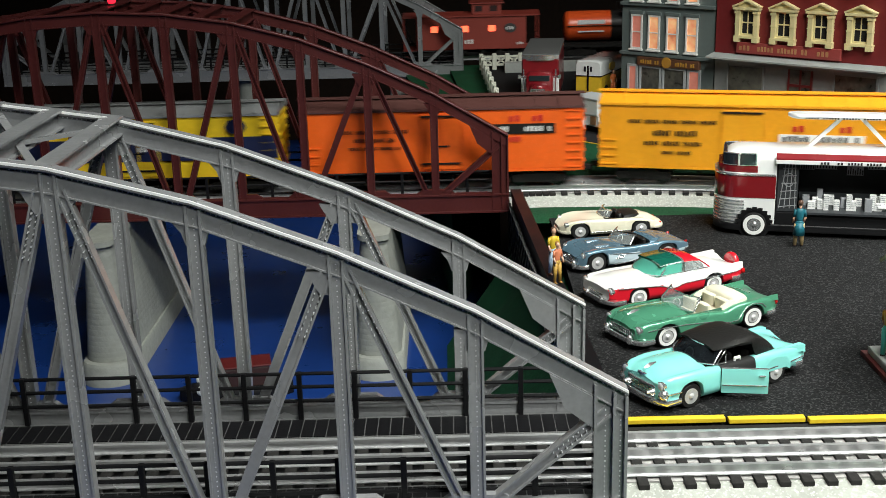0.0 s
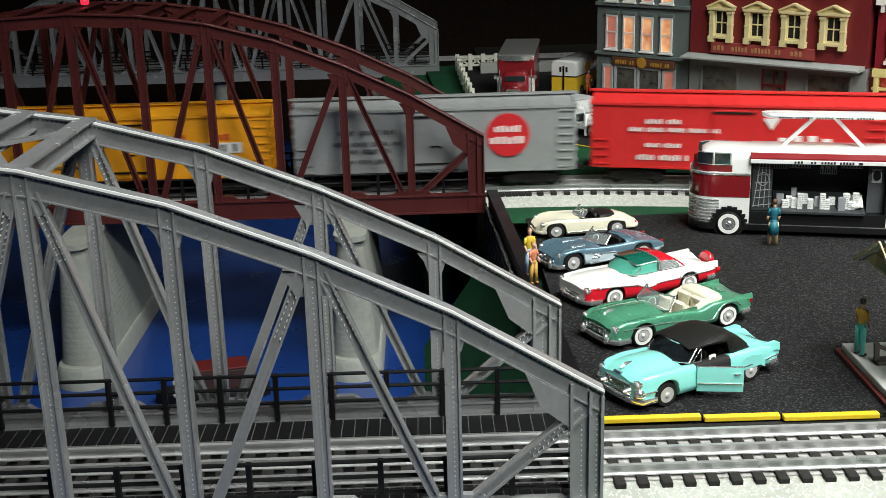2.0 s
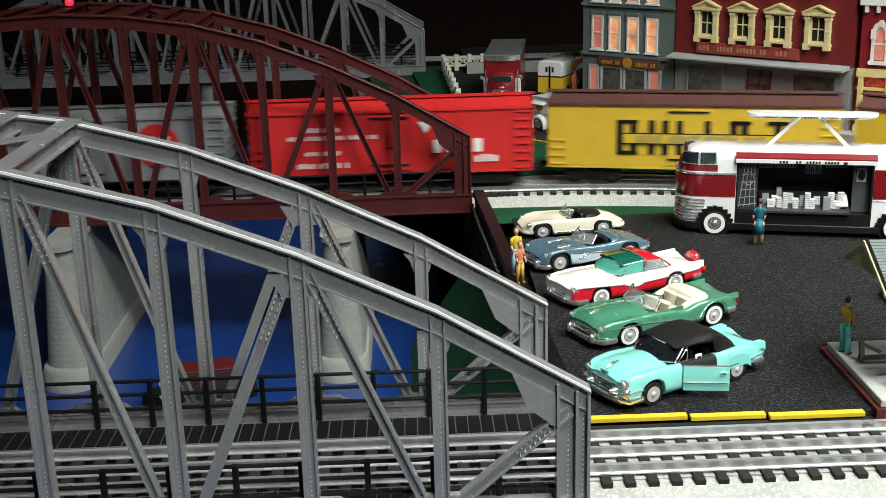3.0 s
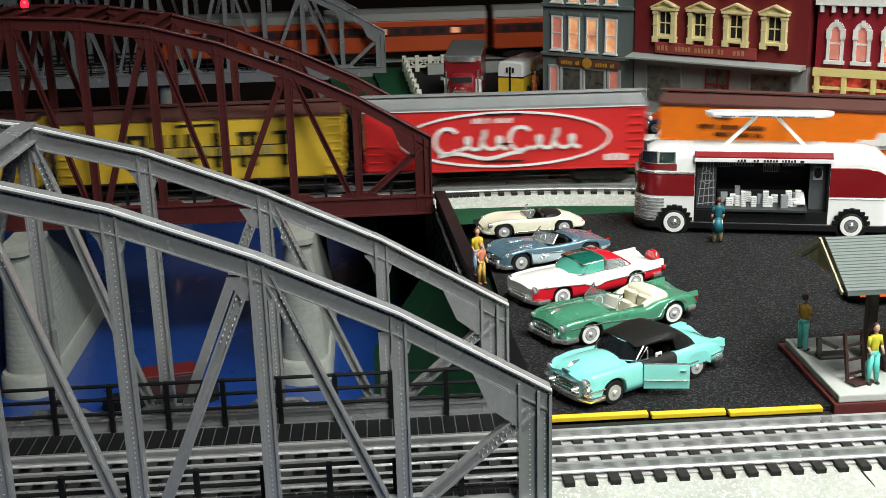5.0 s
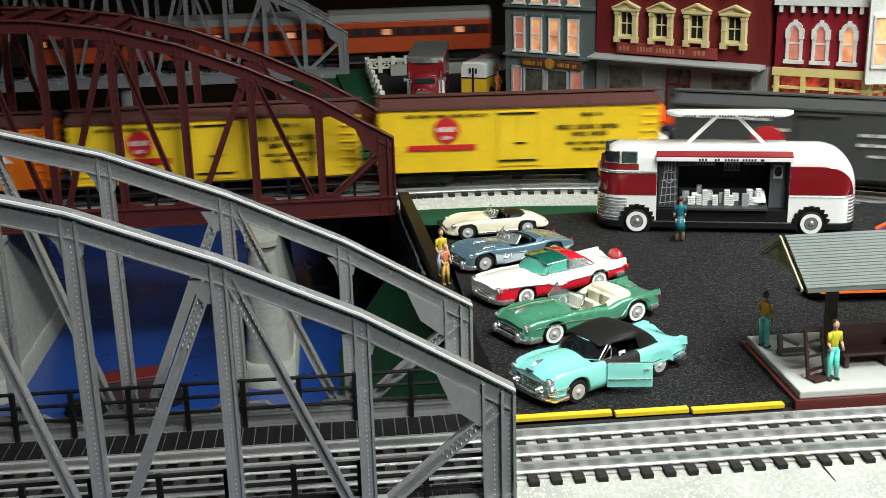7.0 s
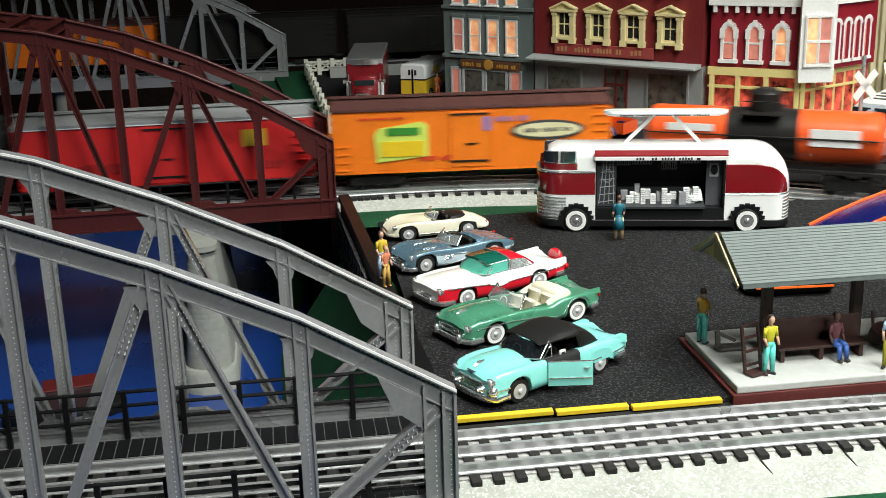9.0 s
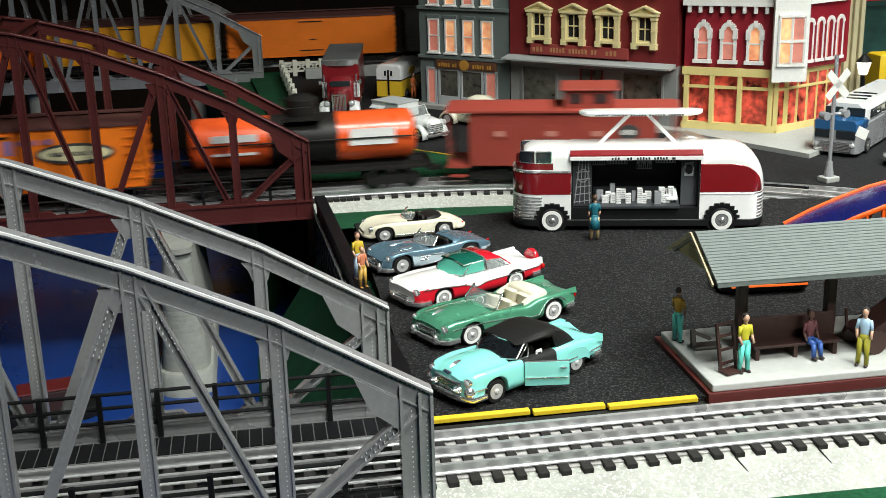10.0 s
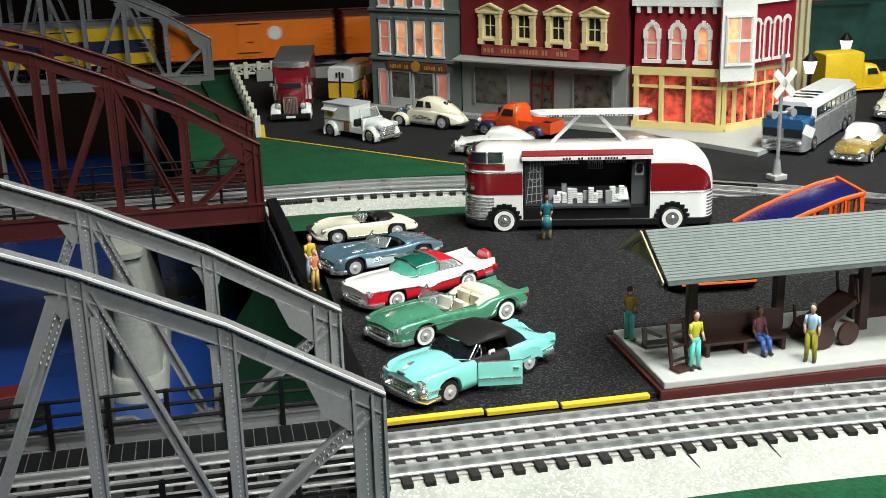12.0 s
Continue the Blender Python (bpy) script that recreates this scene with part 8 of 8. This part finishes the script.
def hot_rod():
    c = thing("model_car", "cream flamed coupe with a bare engine before the shop", "car", at(27.8, 145.6, 0, -43), "model cars in the town street")
    st_ = [(-2.3, 1.35, 0.5, 1.95, 2.1), (-1.4, 1.55, 0.45, 2.2, 2.45), (0.6, 1.75, 0.42, 2.2, 2.4), (2.6, 1.75, 0.45, 2.1, 2.6), (4.0, 1.55, 0.5, 1.75, 2.2), (4.9, 1.15, 0.6, 1.2, 1.5), (5.2, 0.8, 0.75, 0.95, 1.05)]
    car_shell(c, (CREAM, CABIN), st_, (3.0,), 0.9)
    part("roof", loft(B(), [[(x, -w_, zb), (x, -w_ * 0.92, zb + (zt - zb) * 0.6), (x, -w_ * 0.6, zt - 0.08), (x, 0, zt), (x, w_ * 0.6, zt - 0.08), (x, w_ * 0.92, zb + (zt - zb) * 0.6), (x, w_, zb)] for x, w_, zb, zt in ((-1.5, 1.35, 2.1, 2.5), (-0.9, 1.45, 2.1, 3.45), (0.0, 1.5, 2.1, 3.75), (1.2, 1.48, 2.1, 3.7), (2.6, 1.3, 2.1, 3.2), (3.9, 0.9, 2.0, 2.45), (4.5, 0.5, 1.8, 1.95))]), CREAM, c, smooth=60)
    for s in (-1, 1):
        part("side_window", slab(B(), [(-1.0, 2.55), (0.15, 2.55), (0.15, 3.3), (-0.65, 3.3)], 1, s * 1.42 - 0.08, s * 1.42 + 0.08), DARKGLASS, c)
        part("side_window", slab(B(), [(0.5, 2.55), (1.3, 2.55), (1.1, 3.2), (0.5, 3.3)], 1, s * 1.4 - 0.08, s * 1.4 + 0.08), DARKGLASS, c)
        part("rear_window", blob(B(), (2.75, s * 0.42, 3.05), (0.35, 0.3, 0.25)), DARKGLASS, c, smooth=60)
        arch_fender(c, -3.2, s * 1.55, 0.78, 0.45, CREAM, 0.25)
        wheel(c, -3.2, s * 1.55, 0.78, 0.7, hub=HUB)
        wheel(c, 3.0, s * 1.55, 0.9, 0.75, hub=HUB)
        for k, (x, z) in enumerate(((-1.3, 1.35), (-0.5, 1.45), (0.35, 1.3))):
            strip(c, "flame_stripe", [(x, s * 1.72, z), (x + 0.45, s * 1.76, z + 0.16), (x + 0.9, s * 1.78, z - 0.04), (x + 0.5, s * 1.77, z - 0.2), (x + 1.2, s * 1.78, z - 0.1)], 0.05, 0.09, CHARCOAL)
    eng = part("engine", box(B(), -3.6, -2.2, -0.55, 0.55, 0.7, 1.9, 0.1), mat("engine_blue", (0.05, 0.16, 0.4), 0.3), c, "blue engine block")
    for y in (-0.5, 0.5):
        part("valve_cover", box(B(), -3.6, -2.3, y - 0.15, y + 0.15, 1.9, 2.15, 0.05), CHROME, eng)
    part("air_filter", tube(B(), (-2.9, 0, 2.1), (-2.9, 0, 2.4), 0.45, 14), CHROME, eng)
    part("radiator", box(B(), -4.3, -4.0, -0.7, 0.7, 0.6, 2.0, 0.05), CHROME, c)
    strip(c, "bumper", bow(5.3, 1.5, 0.7, 1, 0.4), 0.14, 0.25, CHARCOAL)


DARKGLASS = mat("dark_cab_glass", (0.02, 0.025, 0.03), 0.06)
service_truck()
delivery_truck()
step_van()
hot_rod()
pickup("bright yellow delivery truck down the street", at(89.5, 150, 0, 180) @ Matrix.Diagonal((1, 1, 0.88, 1)), YEL, YEL, tall=6.4)
T2 = "model cars in the town street"
ST = [(-5.0, 1.2, 0.7, 1.5, 0.05), (-4.5, 1.7, 0.5, 1.9, 0.2), (-2, 1.9, 0.42, 2.2, 0.25), (0.5, 1.9, 0.42, 2.2, 0.2), (3, 1.85, 0.45, 2.1, 0.35), (4.6, 1.5, 0.6, 1.5, 0.2), (5.0, 1.1, 0.7, 1.2, 0.05)]
TOPS = [(-1.8, 1.4, 2.2, 2.3), (-1.0, 1.5, 2.2, 3.5), (0.8, 1.5, 2.2, 3.75), (2.2, 1.4, 2.2, 3.2), (3.6, 1.1, 2.1, 2.3)]
classic_car("white low sports car on the road", at(32.1, 126.6, 0, -28), 5.0, 1.8, 5.8, 0.75, [(x, w_, z0, z1 * 0.86, c) for x, w_, z0, z1, c in ST], CARWHITE, T2, top=[(x, w_ * 0.9, z0 * 0.86, z1 * 0.84) for x, w_, z0, z1 in TOPS], top_paint=CARWHITE, white=0.0, screen=(-1.8, 1.9, 2.7, 1.4), screen_m=DARKPANE)
classic_car("grey brown sedan on the road behind the coach", at(44.5, 119.5, 0, -10) @ Matrix.Diagonal((1, 1, 0.82, 1)), 5.4, 1.9, 6.2, 0.75, ST, mat("taupe_enamel", (0.25, 0.21, 0.18), 0.3, 0.2, coat=0.5), T2, top=TOPS, top_paint=mat("taupe_enamel", (0.25, 0.21, 0.18)), white=0.5)
classic_car("gold and white finned sedan on the street", at(68.2, 114.2, 0, 45) @ Matrix.Diagonal((1, 1, 0.9, 1)), 5.4, 1.95, 6.2, 0.75, ST, mat("gold_metallic_enamel", (0.42, 0.3, 0.08), 0.28, 0.4, coat=0.6), T2, top=TOPS, top_paint=CARWHITE, white=0.5, fins=0.4, screen=(-1.9, 2.2, 3.2, 1.5), screen_m=DARKPANE)
classic_car("pale yellow open car behind the silver bus", at(84, 133, 0, 50), 5.0, 1.9, 5.8, 0.75, ST, CREAM, T2, seats=CREAMSEAT, screen=(-1.6, 2.1, 3.0, 1.5))

# silver and blue highway bus
bus = thing("highway_bus", "silver and blue highway bus with a white roof", "bus", at(67.9, 124.4, 0, 45) @ Matrix.Diagonal((0.93, 0.95, 0.84, 1)))
SB = mat("bus_silver", (0.6, 0.62, 0.65), 0.25, 0.6)
def hull(name, x0, x1, z0, z1, hw, m, rnd=0.3, label=""):
    return part(name, loft(B(), [[(x, -h, z0), (x, -h, z1 - rnd), (x, -h + rnd, z1), (x, h - rnd, z1), (x, h, z1 - rnd), (x, h, z0)] for x, h in ((x0, hw * 0.86), (x0 + 0.4, hw * 0.97), (x0 + 1.0, hw), (x1 - 0.5, hw), (x1, hw * 0.9))]), m, bus, label, smooth=30)
hull("body", -11, 11, 0.5, 4.1, 2.6, SB)
hull("blue_front", -11.05, -7.2, 3.4, 4.6, 2.62, mat("bus_blue", (0.02, 0.1, 0.25), 0.25, 0, coat=0.5), label="blue front cowl")
hull("upper_deck", -7.8, 11, 4.1, 6.2, 2.45, TW, 0.7, "white raised roof")
gl = mat("dark_cab_glass", (0.02, 0.025, 0.03))
for y in (-1.2, 1.2):
    part("upper_windscreen", box(B(), -7.95, -7.6, y - 1.0, y + 1.0, 4.6, 5.7, 0.1), gl, bus)
    part("windscreen", box(B(), -11.15, -10.7, y - 1.05, y + 1.05, 2.3, 3.4, 0.1), gl, bus)
for i in range(9):
    for s in (-1, 1):
        part("side_window", box(B(), -6.6 + i * 1.9, -5.0 + i * 1.9, s * 2.5 - 0.06, s * 2.5 + 0.06, 4.3, 5.4, 0.04), gl, bus)
for i in range(3):
    part("roof_hatch", box(B(), -4.6 + i * 2.0, -4.0 + i * 2.0, -1.3, 1.3, 6.2, 6.3), gl, bus)
bm = B()
for i in range(7):
    beam(bm, (-11.12, -2.0, 0.8 + i * 0.18), (-11.12, 2.0, 0.8 + i * 0.18), 0.12, 0.09)
part("grille", bm, CHROME, bus)
lamps(bus, -11.05, 1.9, 1.6, 0.32, LENS)
for x in (-7.5, 5.2, 7.4):
    for s in (-1, 1):
        wheel(bus, x, s * 2.35, 1.0)

# crossing signal and street lamps
sig = thing("crossing_signal", "silver railway crossing signal with a white crossbuck", "crossing signal", at(55.0, 107.2, 0, 15))
part("base", box(B(), -0.8, 0.8, -0.7, 0.7, 0, 0.55, 0.1), CONCRETE, sig)
part("pedestal", tube(B(), (0, 0, 0.5), (0, 0, 2.0), 0.5, 12, 0.28), SB, sig)
part("mast", tube(B(), (0, 0, 2), (0, 0, 12.2), 0.19, 12), SB, sig, smooth=40)
for s in (-1, 1):
    part("crossbuck", beam(B(), (-1.2 * s, -0.4, 8.3), (1.2 * s, -0.4, 10.7), 0.1, 0.75), FRAMEWHITE, sig)
part("cross_arm", tube(B(), (-1.3, 0, 6.6), (1.3, 0, 6.6), 0.15, 8), SB, sig)
for s in (-1, 1):
    part("signal_light", tube(B(), (s * 1.2, -0.6, 6.6), (s * 1.2, 0.2, 6.6), 0.4, 14), SB, sig)
part("stop_board", box(B(), 0.5, 1.9, -0.5, -0.4, 5.0, 6.0), FRAMEWHITE, sig, m=pose(0, 0, 0, 0, 25, 0))
GLOBE = mat("glowing_lamp_globe", (0.9, 0.88, 0.8), 0.3, glow=2.0, glow_colour=(1, 0.93, 0.8))
for x, y in ((76.0, 140.0), (90.5, 156.4)):
    L_ = thing("street_lamp", "black street lamp with a glowing white lantern", "street lamp", at(x, y), "street lamps")
    part("pole", tube(B(), (0, 0, 0), (0, 0, 4.6), 0.3, 10, 0.2), BLACK, L_)
    part("lantern", tube(B(), (0, 0, 4.6), (0, 0, 6.2), 0.5, 10, 0.9), GLOBE, L_)
    part("cap", tube(B(), (0, 0, 6.2), (0, 0, 7.2), 1.0, 10, 0.15), BLACK, L_)
figurine("painted figurine in orange beside the delivery van", at(22.5, 164, 0.5, 20), (0.6, 0.15, 0.03), (0.5, 0.12, 0.03), DK, 3.6)
tug = thing("toy_tugboat", "small dark red tugboat on the river", "boat", at(-19.4, 101.5, -14.95, 12))
part("hull", loft(B(), [section(x, w_, 0, 1.1, 0) for x, w_ in ((-5.4, 0.3), (-4.2, 1.3), (-1, 1.8), (3.6, 1.7), (4.6, 1.1))]), BLACK, tug, smooth=40)
part("cabin", box(B(), -1.6, 2.6, -1.2, 1.2, 1.0, 2.9, 0.15), mat("tug_brown", (0.035, 0.014, 0.012), 0.5), tug, "dark brown cabin")
part("cabin_roof", box(B(), -1.8, 2.8, -1.3, 1.3, 2.9, 3.1, 0.08), mat("tug_red", (0.09, 0.008, 0.008), 0.5), tug)
part("mast", tube(B(), (0, 0, 3.1), (0, 0, 6.0), 0.07, 6), TW, tug)
for s in (-1, 1):
    part("life_ring", blob(B(), (-3.4, s * 1.3, 1.2), (0.55, 0.3, 0.5)), TW, tug)

# ---------------------------------------------------------------- trains on the far track
FAR_RIGHT, FAR_LEFT = [], []
far_caboose = caboose(lit=True)
tagged(far_caboose, "dim red caboose with lit windows on the far track", "caboose", "far trains")
FAR_RIGHT.append((far_caboose, -21.5))
far_tank = tank_car()
tagged(far_tank, "dim orange tank car on the far track", "tank car", "far trains")
FAR_RIGHT.append((far_tank, 4.8))
lead = 24.0 + -485.6 + 14.6
for k, (label, p1, p2) in enumerate((("orange boxcar on the far track", ORANGE2, BROWN), ("orange boxcar with a round white emblem on the far track", ORANGE2, BROWN), ("yellow and navy boxcar on the far track", YEL, SILVERCAR))):
    car = boxcar(label, p1, p2)
    if k == 1:
        disc(car, WHT, 4.0, 5.8, 1.1, 1.1)
    if k == 2:
        panel(car, NAVY, 0, 4.8, 26.9, 2.0, name="band")
    FAR_RIGHT.append((car, lead - 29.0 * k))
for k, (label, p1, p2) in enumerate((("golden yellow boxcar on the far track", GOLD, BROWN), ("orange boxcar next to the tender on the far track", ORANGE2, BROWN), ("black steam tender on the far track", BLK, BLK), ("black steam locomotive shell on the far track", BLK, BLK))):
    FAR_RIGHT.append((boxcar(label, p1, p2), lead + 29.0 * (k + 1)))
for car, _ in FAR_RIGHT + FAR_LEFT:
    car["group"] = "far trains"


def coach(head=False):
    c = thing("passenger_coach", "dim orange streamlined passenger coach with a grey roof" if not head else "dim orange streamlined locomotive with a headlight", "railway coach", at(0, 0), "far trains")
    MO = mat("maroon_band_paint", (0.08, 0.01, 0.01), 0.4)
    part("body", box(B(), -13.2, 13.2, -3, 3, 1.9, 7.0, 0.2), mat("deep_orange_coach_paint", (0.5, 0.07, 0.015), 0.4), c)
    part("window_band", box(B(), -13.0, 13.0, -3.06, 3.06, 4.5, 6.0), MO, c, "maroon window band")
    part("roof", slab(B(), [(-3.1, 7.0), (-2.6, 8.1), (-1.2, 8.7), (1.2, 8.7), (2.6, 8.1), (3.1, 7.0)], 0, -13.2, 13.2), mat("dull_grey_roof", (0.2, 0.2, 0.19), 0.5), c)
    for i in range(10):
        part("window", box(B(), -11.8 + i * 2.4, -10.4 + i * 2.4, -3.1, -2.9, 4.8, 5.7), LIT if i in (3, 8) and not head else mat("dark_sash_glass", (0.03, 0.03, 0.03)), c)
    if head:
        part("headlight", blob(B(), (-13.5, 0, 6.2), (0.6, 0.9, 0.9)), mat("glowing_headlight", (1, 0.9, 0.8), 0.3, glow=6, glow_colour=(1, 0.75, 0.6)), c)
    for x in (-9, 9):
        truck(c, x)
    return c


for k in range(5):
    FAR_LEFT.append((coach(k == 0), -14.0 + 27.6 * k))

beacon = thing("bridge_beacon", "small glowing red beacon on top of the red bridge", "beacon lamp", at(-32.0, 118, 18.0))
part("socket", tube(B(), (0, 0, -0.3), (0, 0, 0.5), 0.35, 10), OXIDE, beacon)
part("bulb", blob(B(), (0, 0, 0.8), (0.4, 0.4, 0.5)), mat("glowing_red_bulb", (0.8, 0.01, 0.02), 0.3, glow=1.6, glow_colour=(1, 0.02, 0.05)), beacon)

# ---------------------------------------------------------------- motion
def along(s):
    """The pose on the back track s centimetres past the point where it begins to bend."""
    if s <= 0:
        return at(10 + s, 118.0, 0)
    a = min(s / 72.7, 1.5)
    rest = s - a * 72.7
    return at(rest * math.cos(a), -rest * math.sin(a)) @ at(10 + 72.7 * math.sin(a), 45.3 + 72.7 * math.cos(a), 0, -math.degrees(a))


def travel(t):
    """How far the train's first gap has come, in centimetres along the track."""
    return float(np.interp(t, TIMES, PLACES))


def motions():
    times = [i * 0.4 for i in range(31)]
    for car, middle in TRAIN:
        walk(car, [(t, along(middle + travel(t))) for t in times])
    for car, middle in FAR_RIGHT:
        walk(car, [(t, at(middle - travel(t), 200.5, 0.85)) for t in times])
    for car, middle in FAR_LEFT:
        walk(car, [(0, at(middle + 38 * 4.8, 200.5, 0.85)), (12, at(middle - 38 * 7.2, 200.5, 0.85))])


motions()
